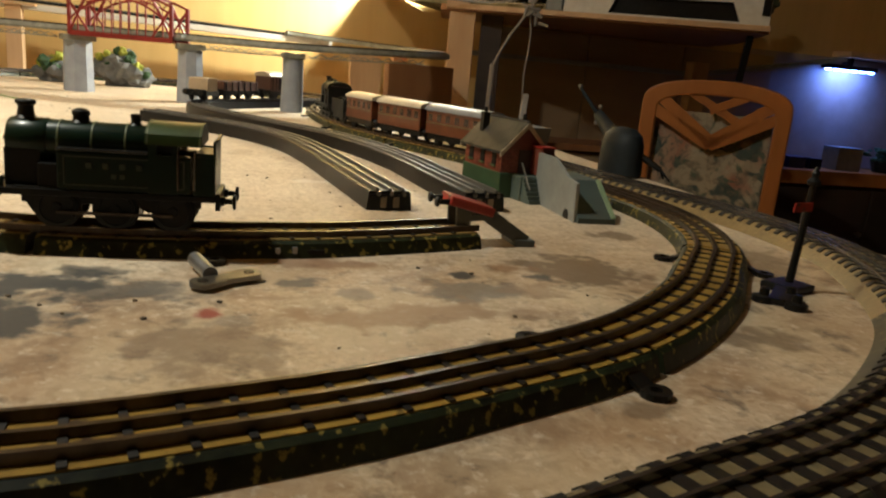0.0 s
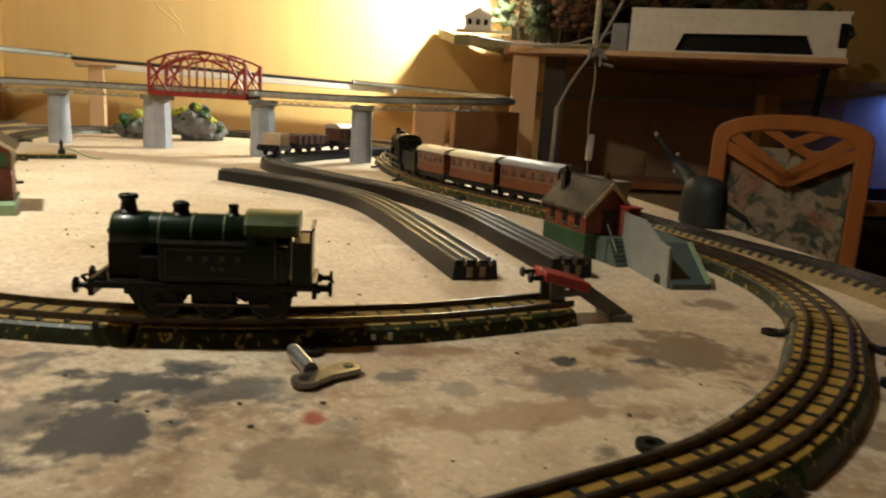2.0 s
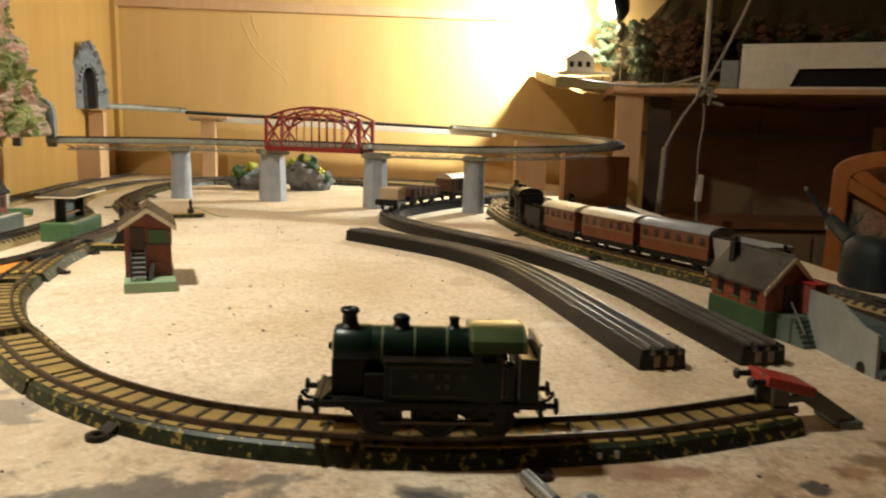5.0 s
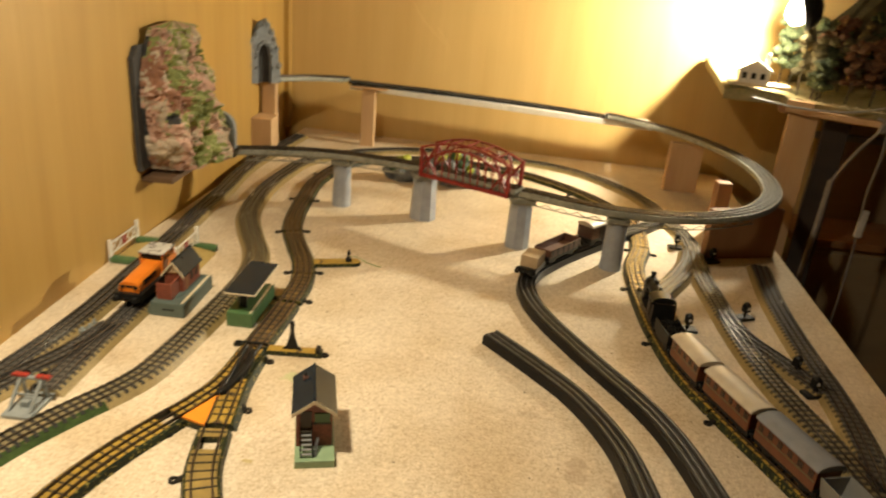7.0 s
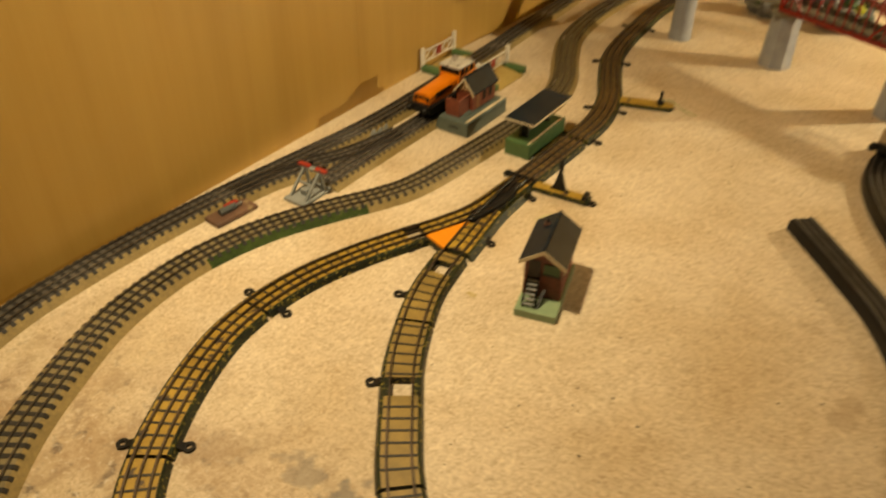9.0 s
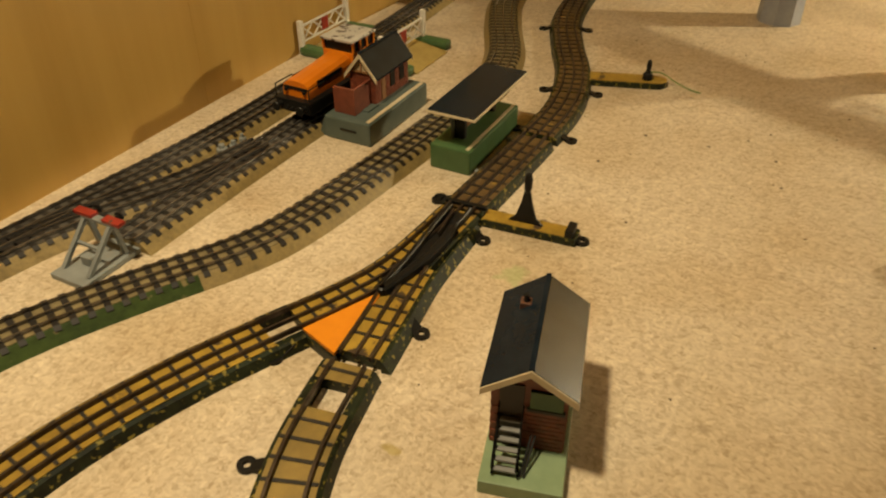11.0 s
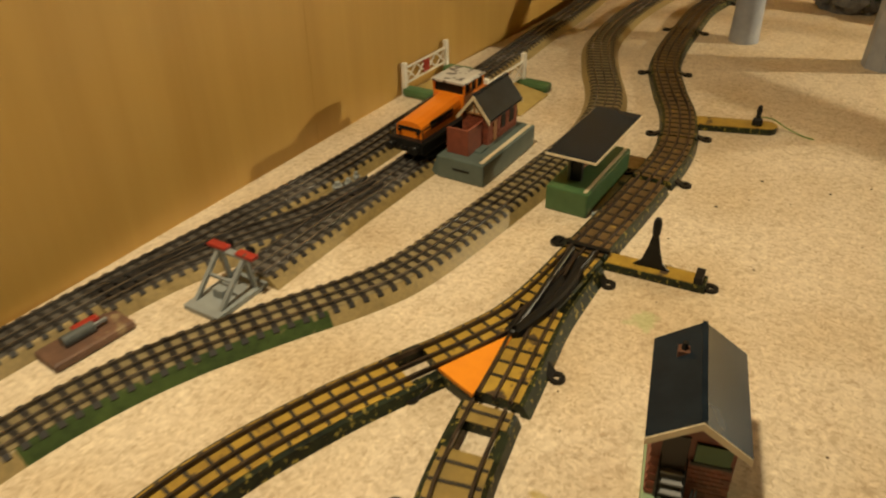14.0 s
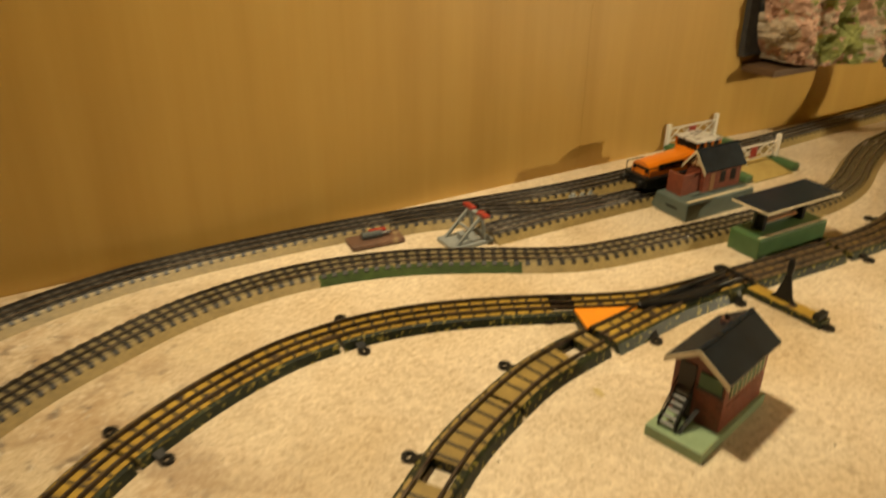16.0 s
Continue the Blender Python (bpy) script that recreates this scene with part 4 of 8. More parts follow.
    part("cab_interior", box(bmesh.new(), -0.0262, -0.0195, -0.0118, 0.0118, 0.0180, 0.0358), BLACKMETAL, root, "dark cab interior")
    part("cab_front", box(bmesh.new(), -0.0190, -0.0180, -0.0138, 0.0138, 0.0146, 0.0366), paint, root)
    part("cab_back", box(bmesh.new(), -0.0430, -0.0420, -0.0138, 0.0138, 0.0146, 0.0385, 0.0004), paint, root)
    part("back_rail", bar(bmesh.new(), (-0.0432, -0.0120, 0.0385), (-0.0432, 0.0120, 0.0385), 0.0010, 0.0010), RAIL, root, "worn top edge of the back sheet")
    part("bunker", box(bmesh.new(), -0.0418, -0.0350, -0.0132, 0.0132, 0.0146, 0.0330, 0.0005), BLACKMETAL, root)
    outline = [(-0.0150, 0.0)] + [(0.0150 * math.cos(math.pi * (1 - k / 8)), 0.0078 * math.sin(math.pi * k / 8) ** 0.8 + 0.0006) for k in range(9)] + [(0.0150, 0.0)]
    roof = part("cab_roof", prism(bmesh.new(), outline, 0.0216, pose(-0.0160, 0, 0.0358) @ ALONG), ROOFGREEN if tanks else paint, root, "lighter green cab roof" if tanks else "", smooth=True)
    for x in (-0.0166, -0.0366):
        part("lining", prism(bmesh.new(), [(u * 1.002, w + 0.0002) for u, w in outline], 0.0006, pose(x, 0, 0.0358) @ ALONG), LINING, roof)
    wheels(root, (-0.026, -0.004, 0.018), 0.0078)
    for s in (-1, 1):
        part("coupling_rod", box(bmesh.new(), -0.026, 0.018, s * 0.0102 - 0.0005, s * 0.0102 + 0.0005, 0.0056, 0.0068), RAIL, root)
        part("splasher", box(bmesh.new(), 0.0175, 0.0330, min(s * 0.0085, s * 0.0125), max(s * 0.0085, s * 0.0125), 0.0146, 0.0165, 0.0004), BLACKMETAL, root)
        part("front_rail", bar(bmesh.new(), (0.0250, s * 0.0125, 0.0150), (0.0370, s * 0.0125, 0.0150), 0.0010, 0.0012), RAILBRIGHT, root)
        bm = bmesh.new()
        prism(bm, [(0.0360, 0.0146), (0.0415, 0.0146), (0.0360, 0.0205)], 0.0008, Matrix.Translation((0, s * 0.0115, 0)))
        part("front_bracket", bm, paint, root)
    buffers(root, 0.041, 1, 0.0135, beam=BLACKMETAL)
    buffers(root, -0.043, -1, 0.0135, beam=BLACKMETAL)
    return root


def wagon_frame(root, half_len, wheel_r=0.0052):
    part("underframe", box(bmesh.new(), -half_len, half_len, -0.0118, 0.0118, 0.0085, 0.0112, 0.0004), BLACKMETAL, root)
    for s in (-1, 1):
        part("solebar", box(bmesh.new(), -half_len, half_len, s * 0.0105 - 0.0008, s * 0.0105 + 0.0008, 0.0055, 0.0088), BLACKMETAL, root)
    xs = (-half_len * 0.62, half_len * 0.62)
    for x in xs:
        for s in (-1, 1):
            part("axle_guard", prism(bmesh.new(), [(x - 0.004, 0.0085), (x - 0.0016, 0.0028), (x + 0.0016, 0.0028), (x + 0.004, 0.0085)], 0.001, Matrix.Translation((0, s * 0.0102, 0))), BLACKMETAL, root)
    wheels(root, xs, wheel_r)
    buffers(root, half_len, 1, 0.0098, beam=BLACKMETAL)
    buffers(root, -half_len, -1, 0.0098, beam=BLACKMETAL)


def coach(m, length, roof_mat, label):
    root = thing("coach", m, label, "coach", "train on the inner loop")
    h = length / 2
    wagon_frame(root, h)
    body = part("body", box(bmesh.new(), -h, h, -0.0135, 0.0135, 0.0108, 0.0325, 0.0008), COACHBROWN, root)
    n = max(3, round(length / 0.012))
    for s in (-1, 1):
        part("panel_band", box(bmesh.new(), -h + 0.001, h - 0.001, s * 0.0135 - 0.0002, s * 0.0135 + 0.0003, 0.0205, 0.0212), LINING, body)
        for k in range(n):
            x = -h + (k + 0.5) * length / n
            part("window", box(bmesh.new(), x - 0.0032, x + 0.0032, s * 0.0135 - 0.0003, s * 0.0135 + 0.0002, 0.0225, 0.0292, 0.0001), COACHWINDOW, body)
    outline = [(-0.0150, -0.0006)] + [(0.0150 * math.cos(math.pi * (1 - k / 10)), 0.0056 * math.sin(math.pi * k / 10)) for k in range(11)] + [(0.0150, -0.0006)]
    part("roof", prism(bmesh.new(), outline, length + 0.003, pose(h + 0.0015, 0, 0.0325) @ ALONG), roof_mat, root, smooth=True)
    return root


def hopper(m, label):
    root = thing("open_wagon", m, label, "wagon", "train on the inner loop")
    wagon_frame(root, 0.027)
    t = 0.0008
    for sx in (-1, 1):
        bm = prism(bmesh.new(), [(-0.0145, 0.031), (0.0145, 0.031), (0.0105, 0.0112), (-0.0105, 0.0112)], 0.001, Matrix.Translation((sx * 0.026, 0, 0)) @ ALONG)
        part("end_plate", bm, HOPPERGREY, root)
    for s in (-1, 1):
        bm = bmesh.new()
        a = [bm.verts.new(p) for p in ((-0.026, s * 0.0105, 0.0112), (0.026, s * 0.0105, 0.0112), (0.027, s * 0.0145, 0.031), (-0.027, s * 0.0145, 0.031))]
        f = bm.faces.new(a)
        got = bmesh.ops.extrude_face_region(bm, geom=[f])
        bmesh.ops.translate(bm, vec=(0, -s * t, 0), verts=[g for g in got["geom"] if isinstance(g, bmesh.types.BMVert)])
        part("side_plate", bm, HOPPERGREY, root)
    part("hopper_floor", box(bmesh.new(), -0.025, 0.025, -0.010, 0.010, 0.0112, 0.0122), HOPPERGREY, root)
    return root


def open_wagon(m, paint, label, load=None):
    root = thing("goods_wagon", m, label, "wagon", "wagons on the loose track")
    wagon_frame(root, 0.027)
    for s in (-1, 1):
        side = part("side_board", box(bmesh.new(), -0.027, 0.027, s * 0.013 - 0.0006, s * 0.013 + 0.0006, 0.0112, 0.0225, 0.0002), paint, root)
        for k in range(6):
            x = -0.024 + 0.0096 * k
            part("strap", box(bmesh.new(), x - 0.0006, x + 0.0006, s * 0.0136 - 0.0002, s * 0.0136 + 0.0005, 0.0112, 0.0225), BLACKMETAL, side)
        part("end_board", box(bmesh.new(), s * 0.0270 - 0.0006, s * 0.0270 + 0.0006, -0.013, 0.013, 0.0112, 0.0225, 0.0002), paint, root)
    part("wagon_floor", box(bmesh.new(), -0.0262, 0.0262, -0.0122, 0.0122, 0.0112, 0.0122), paint, root)
    return root


def covered_van(m):
    root = thing("covered_van", m, "dark brown covered goods van with a pale curved roof", "wagon", "wagons on the loose track")
    wagon_frame(root, 0.025)
    body = part("body", box(bmesh.new(), -0.025, 0.025, -0.0130, 0.0130, 0.0112, 0.0310, 0.0006), WAGONBROWN, root)
    for s in (-1, 1):
        part("sliding_door", box(bmesh.new(), -0.007, 0.007, s * 0.0132 - 0.0004, s * 0.0132 + 0.0004, 0.0125, 0.0290, 0.0002), BLACKMETAL, body)
        for x in (-0.020, -0.012, 0.012, 0.020):
            part("strap", box(bmesh.new(), x - 0.0006, x + 0.0006, s * 0.0131 - 0.0003, s * 0.0131 + 0.0005, 0.0115, 0.0305), BLACKMETAL, body)
    outline = [(-0.0142, -0.0006)] + [(0.0142 * math.cos(math.pi * (1 - k / 10)), 0.0060 * math.sin(math.pi * k / 10)) for k in range(11)] + [(0.0142, -0.0006)]
    part("roof", prism(bmesh.new(), outline, 0.053, pose(0.0265, 0, 0.0310) @ ALONG), COACHROOF, root, "pale curved roof", smooth=True)
    return root


def flat_with_crate(m):
    root = thing("flat_wagon", m, "black flat wagon carrying a pale wooden crate", "wagon", "wagons on the loose track")
    wagon_frame(root, 0.024)
    part("crate", box(bmesh.new(), -0.016, 0.016, -0.0115, 0.0115, 0.0112, 0.0265, 0.0006), CRATE, root, "pale plain crate")
    return root


def tender(m):
    root = thing("tender", m, "black toy tender loaded with coal", "tender", "train on the inner loop")
    wagon_frame(root, 0.024)
    bm = bmesh.new()
    box(bm, -0.024, 0.024, -0.0132, -0.0120, 0.0108, 0.0265, 0.0003)
    box(bm, -0.024, 0.024, 0.0120, 0.0132, 0.0108, 0.0265, 0.0003)
    box(bm, -0.024, -0.0228, -0.012, 0.012, 0.0108, 0.0265, 0.0003)
    part("body", bm, BLACKMETAL, root)
    bm = bmesh.new()
    rnd = random.Random(5)
    for k in range(60):
        r = rnd.uniform(0.0016, 0.0030)
        bmesh.ops.create_icosphere(bm, subdivisions=1, radius=r, matrix=Matrix.Translation((rnd.uniform(-0.020, 0.019), rnd.uniform(-0.010, 0.010), 0.0215 + rnd.uniform(0, 0.006))))
    part("coal", bm, BLACKMETAL, root)
    part("tender_floor", box(bmesh.new(), -0.023, 0.024, -0.012, 0.012, 0.0108, 0.0205), BLACKMETAL, root)
    return root


def on_line(line, near, z, flip=False, shift=0.0):
    """A pose on a line at the point nearest to near, moved shift metres along it."""
    k = min(range(len(line)), key=lambda j: (line[j].xy - Vector(near)).length)
    k = min(max(k + round(shift / 0.006), 1), len(line) - 2)
    d = line[k + 1] - line[k - 1]
    a = math.degrees(math.atan2(d.y, d.x)) + (180 if flip else 0)
    return pose(line[k].x, line[k].y, line[k].z + z, 0, 0, a)


RAILTOP = 0.0095
tank_engine(on_line(siding_line, (0.2165, 0.535), RAILTOP, True) @ Matrix.Translation((0.002, 0, 0)) @ Matrix.Scale(0.93, 4), LOCOGREEN, "dark green clockwork tank engine on the inner siding")

# the train on the inner loop, drawn from its tail
TAIL = (0.478, 0.818)
hopper(on_line(loop_line, TAIL, RAILTOP, True), "grey tapered open wagon at the tail of the train")
coach(on_line(loop_line, TAIL, RAILTOP, True, -0.074), 0.078, GREYROOF, "brown toy coach with a grey roof")
coach(on_line(loop_line, TAIL, RAILTOP, True, -0.158), 0.074, COACHROOF, "brown toy coach with a cream roof")
coach(on_line(loop_line, TAIL, RAILTOP, True, -0.234), 0.060, COACHROOF, "short brown toy coach with a cream roof")
tender(on_line(loop_line, TAIL, RAILTOP, True, -0.300))
tank_engine(on_line(loop_line, TAIL, RAILTOP, True, -0.378), BLACKMETAL, "black toy engine hauling brown coaches", tanks=False, band=False)

SLOTTOP = 0.0130
BIG = Matrix.Scale(1.08, 4)
flat_with_crate(on_line(slot2_line, (0.204, 1.262), SLOTTOP) @ BIG)
open_wagon(on_line(slot2_line, (0.240, 1.333), SLOTTOP) @ BIG @ Matrix.Diagonal((1.45, 1, 1, 1)), WAGONBROWN, "dark brown open goods wagon on loose black track")
covered_van(on_line(slot2_line, (0.296, 1.412), SLOTTOP) @ BIG)


# ---- railway furniture ----
STRUT = material("dark_strut", (0.105, 0.115, 0.110), (0.050, 0.056, 0.054), 0.42, scale=90)


def buffer_stop_red(m):
    """Track end at the origin, +x towards the stop."""
    root = thing("buffer_stop", m, "toy buffer stop with a red beam and grey struts", "buffer stop")
    for s in (-1, 1):
        bm = bmesh.new()
        bar(bm, (-0.003, s * 0.0068, 0.0020), (-0.004, s * 0.0068, 0.0185), 0.0020, 0.0068)
        bar(bm, (0.0075, s * 0.0068, 0.0155), (0.0285, s * 0.0068, 0.0020), 0.0020, 0.0066)
        bar(bm, (-0.004, s * 0.0068, 0.0125), (0.010, s * 0.0068, 0.0140), 0.0018, 0.0030)
        part("strut", bm, STRUT, root)
        bm = bmesh.new()
        lathe(bm, [(0.0014, 0), (0.0012, 0.005), (0.0023, 0.0055), (0.0025, 0.0063), (0.0020, 0.0070), (0.0005, 0.0072)], 12, pose(-0.0105, s * 0.0060, 0.0200, 0, -90, 0))
        part("buffer", bm, BLACKMETAL, root, smooth=True)
    part("beam", box(bmesh.new(), -0.011, 0.0115, -0.0085, 0.0085, -0.0022, 0.0022, 0.0008, pose(0.0, 0, 0.0184, 0, 14, 0)), REDMETAL, root, "worn red beam")
    part("foot", box(bmesh.new(), 0.0225, 0.0330, -0.0095, 0.0095, 0.0, 0.0034, 0.0008), STRUT, root)
    return root


buffer_stop_red(pose(0.366, 0.562, 0, 0, 0, 2))


KEYSTEEL = material("dull_key_steel", (0.27, 0.265, 0.25), (0.12, 0.115, 0.105), 0.34, 0.85, scale=120)


def winding_key():
    root = thing("winding_key", pose(0.259, 0.487, 0, 0, 0, 38), "bright steel clockwork winding key lying on the board", "key")
    bm = bmesh.new()
    pts = []
    for k in range(48):
        a = 2 * math.pi * k / 48
        c, s_ = math.cos(a), math.sin(a)
        r = 0.0052
        x = 0.0085 * (1 if c > 0 else -1) + r * c if abs(c) > 0.35 else 0.0085 * c / 0.35 + r * c
        y = s_ * (r if abs(c) > 0.35 else r * (0.62 + 0.38 * abs(c) / 0.35))
        pts.append((x, y))
    rings = [[bm.verts.new((x, y, z)) for x, y in pts] for z in (0.0012, 0.0030)]
    for k in range(48):
        bm.faces.new((rings[0][k], rings[0][(k + 1) % 48], rings[1][(k + 1) % 48], rings[1][k]))
    bm.faces.new(rings[0][::-1])
    bm.faces.new(rings[1])
    part("wing", bm, KEYSTEEL, root)
    for x in (-0.0095, 0.0095):
        bm = bmesh.new()
        lathe(bm, [(0.0019, 0.0), (0.0019, 0.0003), (0.0012, 0.0003)], 12, Matrix.Translation((x, 0, 0.0030)))
        part("eye", bm, BLACKMETAL, root, "dark punched hole")
    bm = bmesh.new()
    rod(bm, (-0.003, 0.005, 0.0030), (0.003, 0.023, 0.0036), 0.0027, seg=14)
    part("barrel", bm, STEEL, root, "plain steel barrel", smooth=True)
    bm = bmesh.new()
    rod(bm, (0.0030, 0.023, 0.0036), (0.0032, 0.0236, 0.0036), 0.0016, seg=4)
    part("socket", bm, BLACKMETAL, root)


winding_key()


def gable_house(root, x0, x1, y0, y1, z0, eave, ridge, wall, roof, over=0.003, along="y", trim=None, front=None):
    """Walls with a gable roof of two thick slopes; the ridge runs along y."""
    xm = (x0 + x1) / 2
    front = over if front is None else front
    part("wall", prism(bmesh.new(), [(x0, z0), (x0, eave), (xm, ridge - 0.0012), (x1, eave), (x1, z0)], y1 - y0, Matrix.Translation((0, y0, 0))), wall, root)
    sl = (ridge - eave) / (xm - x0)
    for s in (-1, 1):
        ex = xm + s * ((x1 - x0) / 2 + over)
        ez = ridge - sl * ((x1 - x0) / 2 + over)
        bm = prism(bmesh.new(), [(xm, ridge), (ex, ez), (ex, ez + 0.0016), (xm, ridge + 0.0018)], y1 - y0 + over + front, Matrix.Translation((0, y0 - front, 0)))
        p = part("roof_slope", bm, roof, root)
        if trim:
            for yy in (y0 - front - 0.0006, y1 + over - 0.0004):
                part("barge_board", prism(bmesh.new(), [(xm, ridge - 0.0022), (ex, ez - 0.0022), (ex, ez + 0.0012), (xm, ridge + 0.0014)], 0.001, Matrix.Translation((0, yy, 0))), trim, p)
    part("ridge_cap", bar(bmesh.new(), (xm, y0 - front, ridge + 0.0016), (xm, y1 + over, ridge + 0.0016), 0.0022, 0.0012), roof, root)


def chimney_stack(root, x, y, z, h, mat):
    bm = bmesh.new()
    box(bm, x - 0.0025, x + 0.0025, y - 0.0025, y + 0.0025, z, z + h, 0.0003)
    c = part("chimney", bm, mat, root)
    part("chimney_pot", lathe(bmesh.new(), [(0.0014, 0), (0.0011, 0.003), (0.0013, 0.0035), (0.0008, 0.0035)], 8, Matrix.Translation((x, y, z + h))), BLACKMETAL, c)


def bricks(root, face, u0, u1, z0, z1, rows, per_row, mat, holes=()):
    """Small raised bricks on an upright face; face turns (u, out, z) into the thing's own axes."""
    du, dz = (u1 - u0) / per_row, (z1 - z0) / rows
    me = mesh_of(box(bmesh.new(), -du * 0.45, du * 0.45, -0.0002, 0.0004, -dz * 0.42, dz * 0.42), "brick", mat)
    for r in range(rows):
        for k in range(per_row - (r % 2)):
            u, z = u0 + (k + 0.5 + 0.5 * (r % 2)) * du, z0 + (r + 0.5) * dz
            if any(a < u < b and c < z < d for a, b, c, d in holes):
                continue
            share("brick", me, root, face @ Matrix.Translation((u, 0, z)))


BRICKPIECE = material("brick_piece", (0.25, 0.062, 0.030), (0.17, 0.044, 0.022), 0.5, scale=200, per_object=0.22)


def signal_box():
    """Gabled box on a pale green plinth with an outside stair at its near end."""
    root = thing("signal_box", pose(0.0307, 0.7953, 0, 0, 0, 17.4), "toy signal box with slate-blue roof, brick walls and outside stair", "signal box")
    part("plinth", box(bmesh.new(), -0.0160, 0.0186, 0.000, 0.076, 0.0, 0.0075, 0.0006), LIGHTGREEN, root, "pale green plinth")
    gable_house(root, -0.0148, 0.0162, 0.0215, 0.0720, 0.0075, 0.0466, 0.0572, BRICKMAT, SLATE, 0.0040, trim=CREAM, front=0.0062)
    chimney_stack(root, -0.0070, 0.060, 0.0475, 0.0078, WAGONBROWN)
    bricks(root, Matrix.Translation((0, 0.0215, 0)) @ Matrix.Diagonal((1, -1, 1, 1)), -0.0146, 0.0160, 0.008, 0.030, 9, 8, BRICKPIECE, [(-0.012, -0.001, 0.0, 0.04)])
    bricks(root, pose(0.0162, 0, 0, 0, 0, 90) @ Matrix.Diagonal((1, -1, 1, 1)), 0.0220, 0.0715, 0.008, 0.025, 7, 13, BRICKPIECE)
    bricks(root, pose(-0.0148, 0, 0, 0, 0, -90) @ Matrix.Diagonal((1, -1, 1, 1)), -0.0715, -0.0220, 0.008, 0.0445, 14, 13, BRICKPIECE)
    part("window", box(bmesh.new(), 0.001, 0.0145, 0.0203, 0.0217, 0.0325, 0.0420, 0.0002), GREENPAINT, root, "dark green window band")
    part("window_sill", box(bmesh.new(), 0.000, 0.0155, 0.0200, 0.0217, 0.0308, 0.0322), DARKWOOD, root)
    w = part("side_window", box(bmesh.new(), 0.0156, 0.0168, 0.027, 0.067, 0.029, 0.0415, 0.0002), GREENPAINT, root)
    for k in range(8):
        part("glazing_bar", box(bmesh.new(), 0.0167, 0.0171, 0.0275 + 0.0055 * k, 0.0282 + 0.0055 * k, 0.0292, 0.0413), CREAM, w)
    part("doorway", box(bmesh.new(), -0.0115, -0.0015, 0.0207, 0.0218, 0.0075, 0.0440, 0.0002), DARKWOOD, root, "open dark doorway")
    st = part("stair", bar(bmesh.new(), (-0.0108, 0.0042, 0.0085), (-0.0108, 0.0205, 0.0265), 0.0009, 0.0022), BLACKMETAL, root)
    part("stringer", bar(bmesh.new(), (-0.0004, 0.0045, 0.0085), (-0.0018, 0.0205, 0.0265), 0.0009, 0.0022), BLACKMETAL, st)
    for k in range(6):
        u = (k + 0.5) / 6
        part("tread", box(bmesh.new(), -0.0106, -0.0012, 0.0043 + 0.0162 * u - 0.0012, 0.0043 + 0.0162 * u + 0.0010, 0.0085 + 0.018 * u, 0.0085 + 0.018 * u + 0.0009), HOPPERGREY, st)
    for x in (-0.0112, -0.0012):
        part("handrail", bar(bmesh.new(), (x, 0.0040, 0.0120), (x, 0.0205, 0.0330), 0.0006, 0.0008), BLACKMETAL, st)
    for x0, x1 in ((0.0005, 0.0030), (0.0020, 0.0045)):
        part("stair_rail", bar(bmesh.new(), (x0, 0.0052, 0.0080), (x1, 0.0195, 0.0180), 0.0008, 0.0010), BLACKMETAL, root)


signal_box()


